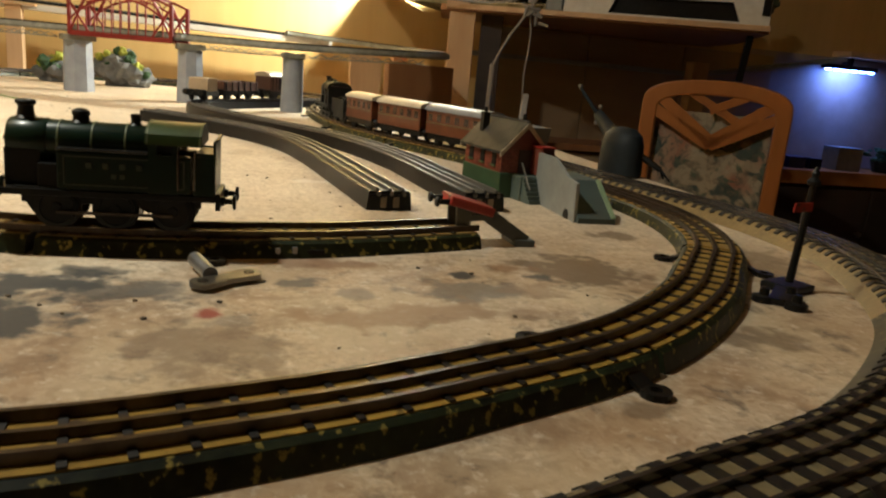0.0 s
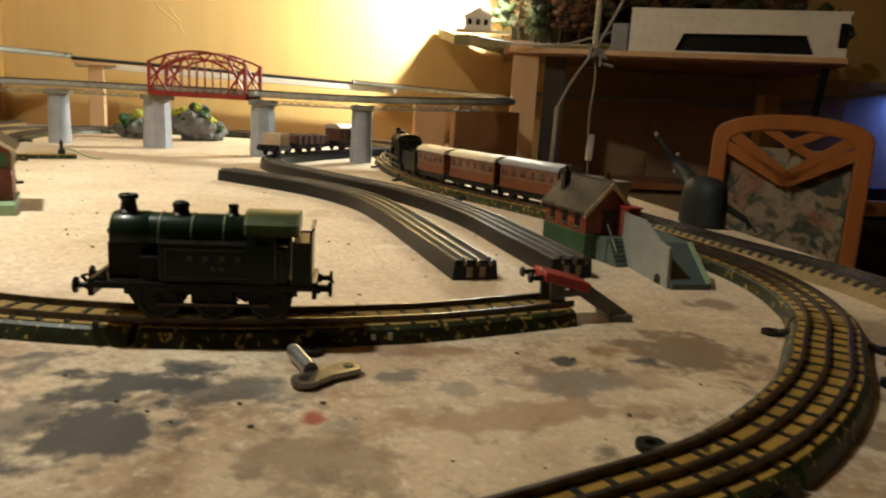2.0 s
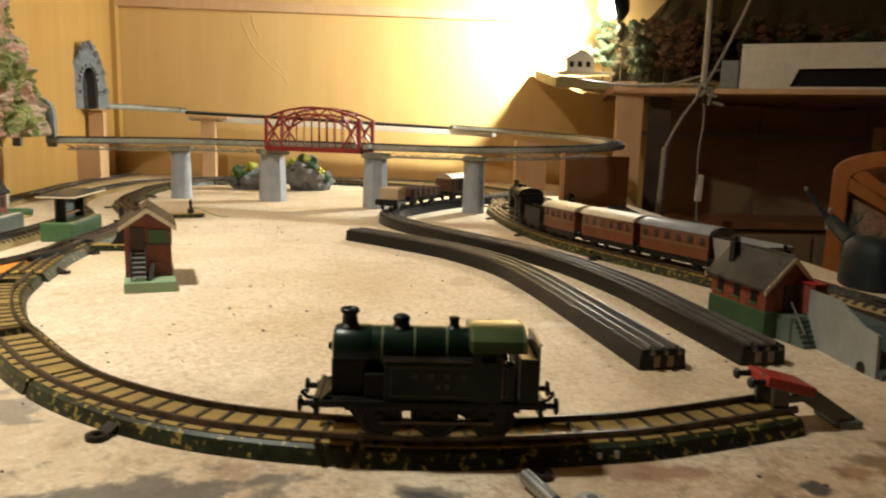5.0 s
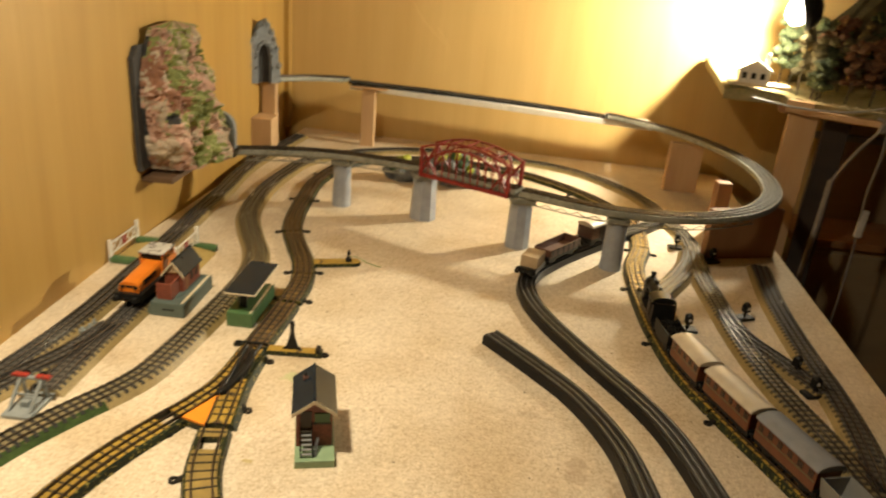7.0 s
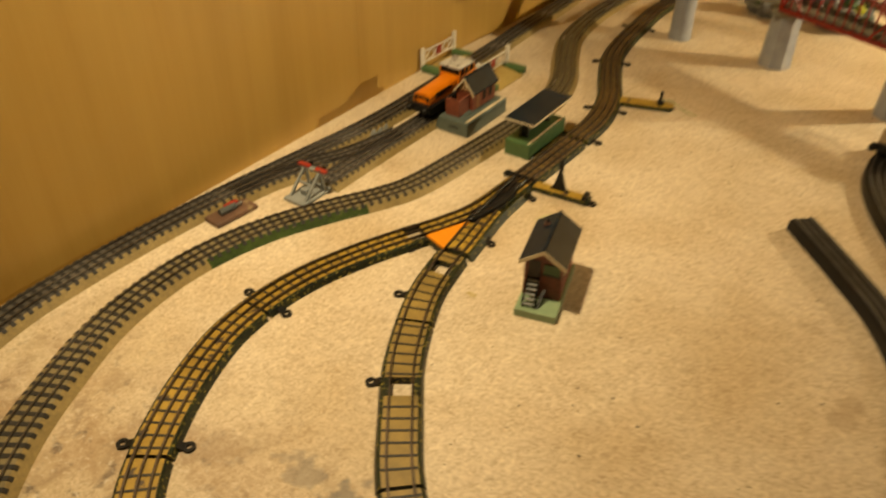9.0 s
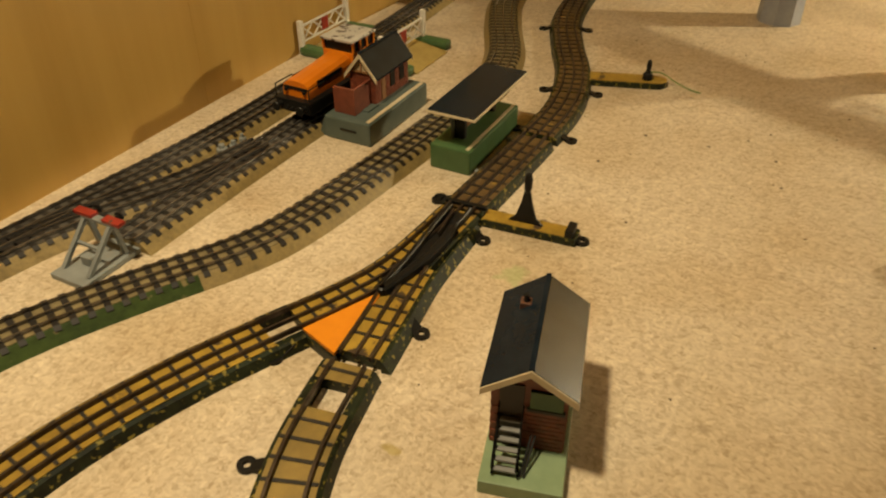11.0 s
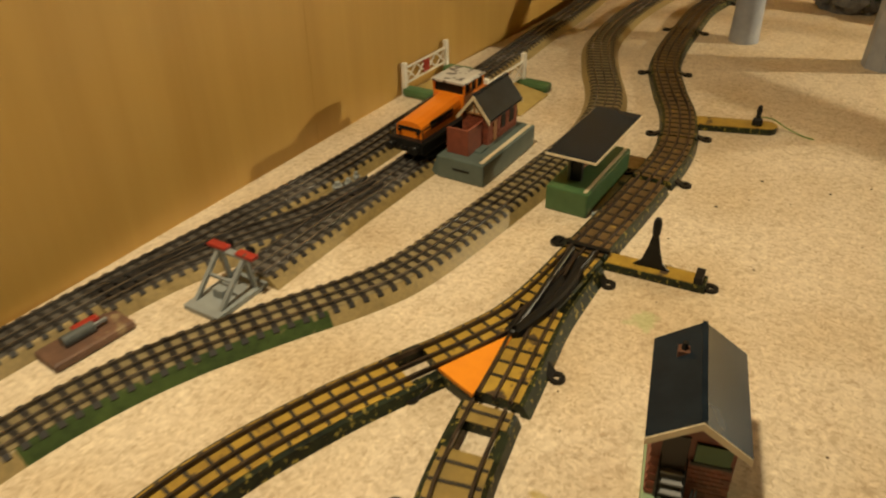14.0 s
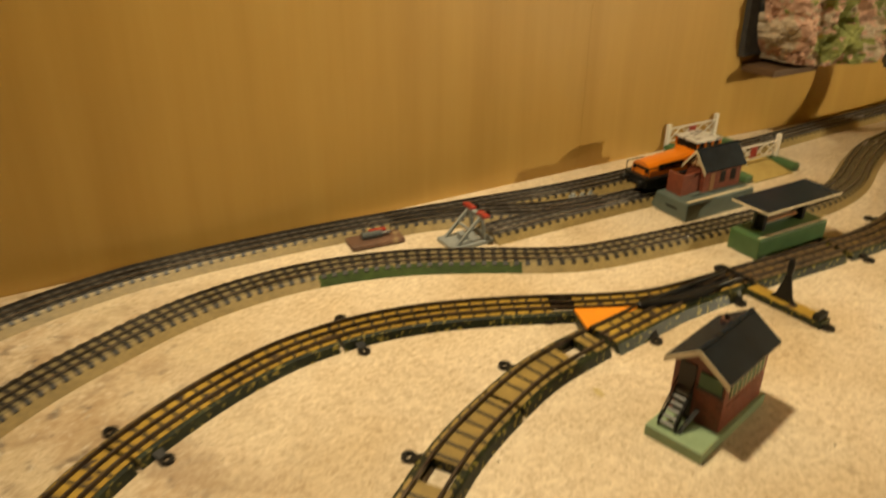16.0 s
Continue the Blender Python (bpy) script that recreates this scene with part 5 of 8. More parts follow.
def left_station():
    root = thing("station_building", pose(-0.193, 1.014, 0, 0, 0, 3), "toy red brick station house on a grey-green platform", "station")
    part("platform", box(bmesh.new(), -0.040, 0.0, 0.0, 0.088, 0.0, 0.018, 0.0015), GREYGREEN, root)
    part("platform_edge", box(bmesh.new(), -0.0050, -0.0018, 0.003, 0.085, 0.0180, 0.0186, 0.0002), CREAM, root, "cream platform edge line")
    part("vent_slot", box(bmesh.new(), -0.026, -0.012, -0.0004, 0.0006, 0.009, 0.0105), BLACKMETAL, root)
    house = part("house_floor", box(bmesh.new(), -0.0375, -0.012, 0.018, 0.079, 0.018, 0.019), GREYGREEN, root)
    gable_house(root, -0.036, -0.0135, 0.032, 0.081, 0.018, 0.0425, 0.0565, BRICKMAT, SLATE, 0.003, trim=CREAM)
    bricks(root, pose(-0.0135, 0, 0, 0, 0, 90) @ Matrix.Diagonal((1, -1, 1, 1)), 0.0325, 0.0805, 0.0185, 0.0420, 9, 12, BRICKPIECE, [(0.039, 0.047, 0.018, 0.038), (0.052, 0.061, 0.024, 0.038), (0.066, 0.075, 0.024, 0.038)])
    bricks(root, Matrix.Translation((0, 0.032, 0)) @ Matrix.Diagonal((1, -1, 1, 1)), -0.0355, -0.014, 0.0185, 0.0420, 9, 6, BRICKPIECE)
    part("gable_beam", bar(bmesh.new(), (-0.0335, 0.0312, 0.0430), (-0.0160, 0.0312, 0.0430), 0.0014, 0.0012), BROWNWOOD, root, "brown timber gable beam")
    part("gable_panel", prism(bmesh.new(), [(-0.0320, 0.0438), (-0.0248, 0.0540), (-0.0176, 0.0438)], 0.0010, Matrix.Translation((0, 0.0312, 0))), CREAM, root, "cream gable panel")
    part("gable_post", bar(bmesh.new(), (-0.0248, 0.0308, 0.0430), (-0.0248, 0.0308, 0.0540), 0.0012, 0.0012), BROWNWOOD, root)
    part("door", box(bmesh.new(), -0.0139, -0.0129, 0.0400, 0.0455, 0.018, 0.036, 0.0002), BROWNWOOD, root)
    for y in (0.0530, 0.0670):
        part("window", box(bmesh.new(), -0.0139, -0.0129, y, y + 0.0068, 0.0255, 0.0365, 0.0002), BLACKMETAL, root)
    part("screen_wall", box(bmesh.new(), -0.036, -0.0175, 0.0085, 0.0105, 0.018, 0.0385, 0.0005), BRICKMAT, root, "low brick screen wall")
    part("screen_side", box(bmesh.new(), -0.0195, -0.0175, 0.0095, 0.032, 0.018, 0.0385, 0.0005), BRICKMAT, root)
    part("ramp", prism(bmesh.new(), [(-0.040, 0.0), (-0.040, 0.018), (-0.047, 0.0)], 0.020, Matrix.Translation((0, 0.002, 0))), GREYGREEN, root)


left_station()


def shelter():
    root = thing("platform_shelter", pose(-0.110, 1.014, 0, 0, 0, 3), "toy green platform shelter with a flat black roof", "platform shelter")
    part("platform", box(bmesh.new(), -0.031, 0.0, 0.0, 0.086, 0.0, 0.0185, 0.0015), GREENPAINT, root)
    part("platform_edge", box(bmesh.new(), -0.0045, -0.0020, 0.002, 0.084, 0.0185, 0.0190, 0.0002), CREAM, root)
    for y in (0.016, 0.066):
        part("post", box(bmesh.new(), -0.020, -0.012, y, y + 0.004, 0.0185, 0.044, 0.0003), BLACKMETAL, root)
    part("back_wall", box(bmesh.new(), -0.0215, -0.0195, 0.014, 0.072, 0.0185, 0.044, 0.0003), GREYGREEN, root)
    part("bench", box(bmesh.new(), -0.0195, -0.0140, 0.024, 0.062, 0.024, 0.0255, 0.0003), BROWNWOOD, root)
    r = part("roof", box(bmesh.new(), -0.031, 0.004, -0.003, 0.088, 0.0440, 0.0458, 0.0003), SLATE, root, "flat black roof")
    part("roof_edge", box(bmesh.new(), -0.0318, 0.0048, -0.0038, 0.0888, 0.0434, 0.0450, 0.0002), CREAM, r, "cream roof edge")
    for y in (0.006, 0.060):
        part("fixing", rod(bmesh.new(), (0.002, y, 0.002), (0.008, y, 0.002), 0.0016, seg=8), GREYPAINT, root)


shelter()


def orange_diesel(m):
    root = thing("diesel_shunter", m, "orange and black toy diesel shunter on the wall siding", "locomotive")
    part("chassis", box(bmesh.new(), -0.047, 0.047, -0.0135, 0.0135, 0.0045, 0.0135, 0.0012), BLACKMETAL, root)
    part("running_board", box(bmesh.new(), -0.049, 0.049, -0.0150, 0.0150, 0.0128, 0.0148, 0.0006), BLACKMETAL, root)
    bm = bmesh.new()
    prism(bm, [(-0.0108, 0.0148), (-0.0108, 0.0235), (-0.0098, 0.0270), (-0.0070, 0.0292), (-0.0025, 0.0300), (0.0025, 0.0300), (0.0070, 0.0292), (0.0098, 0.0270), (0.0108, 0.0235), (0.0108, 0.0148)], 0.050, pose(0.044, 0, 0) @ ALONG)
    for v in bm.verts:
        if v.co.x > 0.03 and v.co.z > 0.02:
            v.co.z -= 0.004
    hood = part("bonnet", bm, ORANGELOCO, root, "long orange bonnet")
    part("grille", box(bmesh.new(), 0.0438, 0.0446, -0.0095, 0.0095, 0.0200, 0.0222, 0.0003), BLACKMETAL, hood)
    for s in (-1, 1):
        part("headlamp", lathe(bmesh.new(), [(0.0014, 0), (0.0014, 0.0010), (0.0009, 0.0012)], 10, pose(0.0445, s * 0.0075, 0.0195, 0, 90, 0)), BLACKMETAL, hood)
        part("side_grille", box(bmesh.new(), 0.005, 0.034, s * 0.0105 - 0.0002, s * 0.0105 + 0.0003, 0.0185, 0.0245, 0.0001), BLACKMETAL, hood)
    bm = bmesh.new()
    box(bm, -0.034, -0.006, -0.0130, 0.0130, 0.0148, 0.0300, 0.0008)
    cab = part("cab", bm, ORANGELOCO, root, "orange cab")
    for s in (-1, 1):
        for x in (-0.033, -0.0240, -0.0155, -0.0072):
            part("window_pillar", box(bmesh.new(), x - 0.0010, x + 0.0010, s * 0.0128 - 0.0006, s * 0.0128 + 0.0006, 0.0300, 0.0375), ORANGELOCO, cab)
    part("cab_glass", box(bmesh.new(), -0.0325, -0.0075, -0.0120, 0.0120, 0.0295, 0.0375), BLACKMETAL, cab)
    part("cab_roof", box(bmesh.new(), -0.0355, -0.0045, -0.0138, 0.0138, 0.0374, 0.0395, 0.0008), material("streaked_roof", (0.55, 0.52, 0.46), (0.30, 0.28, 0.24), 0.5, scale=90, stretch=(0.3, 1, 1), chips=((0.08, 0.06, 0.05), 0.56, 160)), cab, "pale streaked cab roof")
    part("rear_bonnet", box(bmesh.new(), -0.046, -0.034, -0.0105, 0.0105, 0.0148, 0.0255, 0.0010), ORANGELOCO, root)
    wheels(root, (-0.030, 0.0, 0.030), 0.0062)
    for s in (-1, 1):
        bm = bmesh.new()
        rod(bm, (0.048, s * 0.0135, 0.0145), (0.048, s * 0.0135, 0.0237), 0.0005, seg=6)
        rod(bm, (0.048, s * 0.0135, 0.0235), (0.030, s * 0.0135, 0.0235), 0.0005, seg=6)
        part("handrail", bm, BLACKMETAL, root)
    buffers(root, 0.047, 1, 0.0105, beam=BLACKMETAL)
    buffers(root, -0.047, -1, 0.0105, beam=BLACKMETAL)


orange_diesel(pose(-0.2600, 1.0620, RAILTOP, 0, 0, -88) @ Matrix.Scale(1.12, 4))


def level_crossing():
    root = thing("level_crossing", pose(-0.300, 1.175, 0, 0, 0, 3), "toy level crossing with white gates and green verges", "level crossing")
    sand = material("sand_road", (0.46, 0.34, 0.11), (0.34, 0.24, 0.07), 0.7, scale=120, bump=0.1)
    for name, x0, x1, lab in (("road_ramp", -0.058, -0.022, ""), ("road_ramp", 0.018, 0.062, "")):
        inner = x1 if x0 < -0.03 else x0
        outer = x0 if x0 < -0.03 else x1
        bm = prism(bmesh.new(), [(outer, 0.0), (outer, 0.001), (inner, 0.0085), (inner, 0.0)], 0.060, Matrix.Translation((0, -0.030, 0)))
        part(name, bm, sand, root, "sandy road ramp")
    for x0, x1 in ((-0.058, -0.024), (0.022, 0.060)):
        for y in (-0.042, 0.031):
            bm = box(bmesh.new(), x0, x1, y, y + 0.013, 0.0, 0.009, 0.004)
            part("verge", bm, GREENPAINT, root, "rounded green verge")
    for gx in (-0.0565, 0.031):
        g = part("gate", box(bmesh.new(), gx - 0.0022, gx + 0.0022, -0.040, -0.0356, 0.0, 0.032, 0.0004), WHITE, root, "white wooden crossing gate")
        bm = bmesh.new()
        for z in (0.012, 0.0265):
            bar(bm, (gx, -0.036, z), (gx, 0.036, z), 0.0014, 0.0018)
        part("gate_rail", bm, WHITE, g)
        for k in range(4):
            y0 = -0.036 + 0.018 * k
            part("gate_brace", bar(bmesh.new(), (gx, y0, 0.012), (gx, y0 + 0.018, 0.0265), 0.0012, 0.0014), WHITE, g)
            part("gate_brace", bar(bmesh.new(), (gx, y0 + 0.018, 0.012), (gx, y0, 0.0265), 0.0012, 0.0014), WHITE, g)
        part("gate_post", box(bmesh.new(), gx - 0.0022, gx + 0.0022, 0.0356, 0.040, 0.0, 0.034, 0.0004), WHITE, g)
        part("red_target", box(bmesh.new(), gx - 0.0010, gx + 0.0010, -0.0050, 0.0050, 0.0135, 0.0255, 0.0003), REDMETAL, g, "red square target")
    return root


level_crossing()


def wall_buffer_stop():
    root = thing("buffer_stop", pose(-0.2480, 0.8200, 0, 0, 0, -87) @ Matrix.Diagonal((0.90, 1.0, 0.80, 1)), "toy grey buffer stop with a red beam on a grey base", "buffer stop")
    part("base_plate", box(bmesh.new(), -0.020, 0.028, -0.0135, 0.0135, 0.0, 0.0045, 0.0008), GREYPAINT, root)
    for s in (-1, 1):
        part("upright", bar(bmesh.new(), (-0.010, s * 0.010, 0.0045), (-0.006, s * 0.010, 0.033), 0.0028, 0.0028), GREYPAINT, root)
        part("strut", bar(bmesh.new(), (0.020, s * 0.010, 0.0045), (-0.004, s * 0.010, 0.031), 0.0026, 0.0026), GREYPAINT, root)
        part("buffer", lathe(bmesh.new(), [(0.0016, 0), (0.0016, 0.004), (0.0034, 0.0045), (0.0030, 0.006)], 12, pose(-0.009, s * 0.0085, 0.0335, 0, -90, 0)), BLACKMETAL, root)
    part("cross_bar", bar(bmesh.new(), (0.006, -0.010, 0.018), (0.006, 0.010, 0.018), 0.002, 0.002), GREYPAINT, root)
    part("cross_head", box(bmesh.new(), -0.0090, -0.0035, -0.0125, 0.0125, 0.0312, 0.0335, 0.0005), GREYPAINT, root)
    part("beam", box(bmesh.new(), -0.0098, -0.0035, -0.0180, -0.0035, 0.0330, 0.0360, 0.0006), REDMETAL, root, "red beam piece")
    part("beam", box(bmesh.new(), -0.0098, -0.0035, 0.0045, 0.0180, 0.0330, 0.0360, 0.0006), REDMETAL, root, "red beam piece")
    part("hook", rod(bmesh.new(), (-0.004, 0.0, 0.016), (-0.011, 0.001, 0.0205), 0.0011, seg=6), BLACKMETAL, root)
    part("lamp_block", box(bmesh.new(), 0.004, 0.012, -0.004, 0.004, 0.0045, 0.012, 0.0008), GREYPAINT, root)


wall_buffer_stop()


def point_motor(m, label, red=True):
    root = thing("point_motor", m, label, "point motor", "point motors")
    bm = bmesh.new()
    box(bm, -0.024, 0.024, -0.011, 0.011, 0.0, 0.0050, 0.0022)
    part("base", bm, material("brown_bakelite", (0.17, 0.085, 0.05), (0.07, 0.04, 0.028), 0.5, scale=110, mix=0.5, bump=0.1, chips=((0.24, 0.17, 0.09), 0.62, 90)), root)
    part("solenoid", rod(bmesh.new(), (-0.012, 0.001, 0.0075), (0.006, 0.001, 0.0075), 0.0035, seg=12), STRUT, root, smooth=True)
    part("plunger", rod(bmesh.new(), (0.006, 0.001, 0.0075), (0.014, 0.001, 0.0075), 0.0014, seg=8), STEEL, root)
    if red:
        part("red_block", box(bmesh.new(), -0.004, 0.011, 0.0012, 0.0064, 0.0050, 0.0108, 0.0010), REDMETAL, root, "red tag")
    return root


point_motor(pose(-0.2800, 0.745, 0, 0, 0, 88), "brown point motor with a red tag beside the wall track")


def point_switch(m):
    """Pale board wedge with two small grey terminals between the wall tracks."""
    root = thing("point_switch", m, "pale point switch plate with small grey terminals", "point switch")
    part("plate", box(bmesh.new(), -0.021, 0.021, -0.0085, 0.0085, 0.0, 0.0030, 0.0008), material("pale_olive_tin", (0.26, 0.20, 0.09), (0.17, 0.13, 0.06), 0.45, scale=140), root)
    for x, y, r in ((-0.006, 0.001, 0.0042), (0.003, -0.001, 0.0034), (0.014, 0.002, 0.0028)):
        part("terminal", lathe(bmesh.new(), [(r, 0.0), (r, 0.003), (r * 0.6, 0.0036), (r * 0.5, 0.0062), (r * 0.2, 0.0066)], 12, Matrix.Translation((x, y, 0.0030))), GREYPAINT, root, smooth=True)
    part("lever", bar(bmesh.new(), (-0.012, -0.003, 0.0055), (0.010, 0.004, 0.0055), 0.0016, 0.0012), BLACKMETAL, root)


point_switch(pose(-0.277, 0.956, 0, 0, 0, 84))


def point_blades():
    """Hand-laid point between the loop and the siding: orange infill, blades and check rails."""
    root = thing("track_point", pose(0, 0, 0), "tinplate toy track point with bright orange infill plate", "track point")
    bm = bmesh.new()
    tri = [(-0.1035, 0.8265), (-0.0790, 0.8200), (-0.0855, 0.8720)]
    a = [bm.verts.new((x, y, 0.0060)) for x, y in tri]
    b = [bm.verts.new((x, y, 0.0082)) for x, y in tri]
    bm.faces.new(a[::-1])
    bm.faces.new(b)
    for k in range(3):
        bm.faces.new((a[k], a[(k + 1) % 3], b[(k + 1) % 3], b[k]))
    part("infill_plate", bm, ORANGE, root, "bright orange infill plate")
    skirt = bmesh.new()
    bar(skirt, (-0.1030, 0.8262, 0.0030), (-0.0785, 0.8197, 0.0030), 0.0022, 0.0060)
    part("skirt", skirt, TRIXSIDE, root, "mottled green skirt under the infill")
    line = spline([(-0.0856, 0.872, 0), (-0.0858, 0.890, 0), (-0.0862, 0.915, 0), (-0.0880, 0.940, 0), (-0.0895, 0.962, 0)], 0.004)
    part("frog_plate", sweep(bmesh.new(), line, sides(line), [(-0.0056, 0.0068), (-0.0052, 0.0080), (0.0060, 0.0080), (0.0064, 0.0068)]), BLACKMETAL, root, "long black frog casting")
    for pts, w in (([(-0.0858, 0.870), (-0.0890, 0.905), (-0.0925, 0.935), (-0.0955, 0.964)], 0.0017), ([(-0.0850, 0.870), (-0.0818, 0.888), (-0.0795, 0.908), (-0.0798, 0.928), (-0.0822, 0.945)], 0.0029),
                   ([(-0.0815, 0.940), (-0.0812, 0.950), (-0.0820, 0.964)], 0.0012)):
        line = spline([(x, y, 0.0) for x, y in pts], 0.004)
        part("blade", sweep(bmesh.new(), line, sides(line), [(-w - 0.0004, 0.0076), (-w, 0.0110), (-w * 0.5, 0.0118), (w * 0.5, 0.0118), (w, 0.0110), (w + 0.0004, 0.0076)]), BLACKMETAL, root)
    nose = lathe(bmesh.new(), [(0.0030, 0.0), (0.0028, 0.0038), (0.0016, 0.0046)], 14, Matrix.Translation((-0.0854, 0.871, 0.0072)))
    part("frog_nose", nose, BLACKMETAL, root)
    part("check_rail", bar(bmesh.new(), (-0.0905, 0.958, 0.0108), (-0.0855, 0.930, 0.0108), 0.0012, 0.0014), RAIL, root, "worn rail top")
    line = spline([(-0.0875, 0.955, 0), (-0.0835, 0.900, 0), (-0.0785, 0.870, 0), (-0.0735, 0.845, 0), (-0.0690, 0.821, 0)], 0.006)
    fr = sides(line)
    edge = sweep(bmesh.new(), line, fr, [(0.0132, 0.0), (0.0132, 0.0070), (0.0146, 0.0066), (0.0186, 0.0)])
    part("side_flange", edge, TRIXSIDE, root, "glossy mottled green side flange")
    part("tie_bar", bar(bmesh.new(), (-0.102, 0.9685, 0.0088), (-0.074, 0.9715, 0.0088), 0.0035, 0.0018), BLACKMETAL, root)
    for x, y, dx, dy in ((-0.1055, 0.815, -0.25, -0.97), (-0.0610, 0.862, 0.95, -0.30), (-0.0725, 0.951, 0.97, -0.20), (-0.1050, 0.975, -1.0, 0.1), (-0.1065, 0.838, -0.9, 0.45)):
        part("fixing_lug", eyelet(Vector((x, y, 0)), Vector((dx, dy, 0)).normalized()), BLACKMETAL, root, "black eyelet fixing lug")


point_blades()


def point_lever(m, label):
    root = thing("point_lever", m, label, "lever")
    part("stand", box(bmesh.new(), 0.0, 0.060, -0.0065, 0.0065, 0.0, 0.0052, 0.0005), TRIXSIDE, root)
    part("stand_top", box(bmesh.new(), 0.001, 0.056, -0.0058, 0.0058, 0.0052, 0.0058), OCHRE, root, "ochre tinplate top")
    bm = prism(bmesh.new(), [(0.016, 0.0058), (0.038, 0.0058), (0.0335, 0.010), (0.0305, 0.020), (0.0290, 0.028), (0.0250, 0.028), (0.0235, 0.020), (0.0205, 0.010)], 0.0016, Matrix.Translation((0, -0.0008, 0)))
    part("quadrant", bm, BLACKMETAL, root)
    part("handle", lathe(bmesh.new(), [(0.0012, 0.0), (0.0024, 0.003), (0.0026, 0.010), (0.0018, 0.013), (0.0006, 0.0138)], 12, Matrix.Translation((0.027, 0, 0.027))), BLACKMETAL, root, smooth=True)
    part("stop_block", box(bmesh.new(), 0.053, 0.058, -0.0062, 0.0062, 0.0052, 0.0098, 0.0005), BLACKMETAL, root)
    part("end_lug", eyelet(Vector((0.0555, 0, 0)), Vector((1, 0, 0))), BLACKMETAL, root)


point_lever(pose(-0.0755, 0.970, 0, 0, 0, 8), "ochre tinplate point lever stand with a black lever")


def terminal_stand():
    """A long round-ended plate that runs under the loop track and carries a small knob and a green wire."""
    root = thing("terminal_stand", pose(-0.122, 1.203, 0, 0, 0, 21), "ochre tinplate terminal plate with black knob and green wire", "terminal")
    outline = [(0.0, -0.0095)] + [(0.081 + 0.0095 * math.cos(a), 0.0095 * math.sin(a)) for a in [math.pi * (k / 10 - 0.5) for k in range(11)]] + [(0.0, 0.0095)]
    for name, z0, z1, grow, mat, lab in (("plate", 0.0, 0.0050, 1.0, TRIXSIDE, ""), ("plate_top", 0.0050, 0.0056, 0.93, OCHRE, "ochre tinplate top")):
        bm = bmesh.new()
        a = [bm.verts.new((x, y * grow, z0)) for x, y in outline]
        b = [bm.verts.new((x, y * grow, z1)) for x, y in outline]
        bm.faces.new(a[::-1])
        bm.faces.new(b)
        for k in range(len(outline)):
            bm.faces.new((a[k], a[(k + 1) % len(a)], b[(k + 1) % len(a)], b[k]))
        part(name, bm, mat, root, lab)
    part("knob", lathe(bmesh.new(), [(0.0044, 0), (0.0040, 0.005), (0.0022, 0.0065), (0.0018, 0.0105), (0.0024, 0.012), (0.0016, 0.0165), (0.0006, 0.0175)], 14, Matrix.Translation((0.0735, -0.001, 0.0056))), BLACKMETAL, root, "black turned knob", smooth=True)
    line = spline([(0.076, 0.000, 0.012), (0.086, 0.003, 0.010), (0.098, 0.000, 0.004), (0.110, -0.007, 0.0009), (0.118, -0.012, 0.0008)], 0.003)
    bm = bmesh.new()
    for p, q in zip(line, line[1:]):
        rod(bm, p, q, 0.0006, seg=6)
    part("wire", bm, material("green_wire", (0.16, 0.26, 0.05), (0.10, 0.18, 0.03), 0.5, scale=90), root, "thin green wire")


terminal_stand()


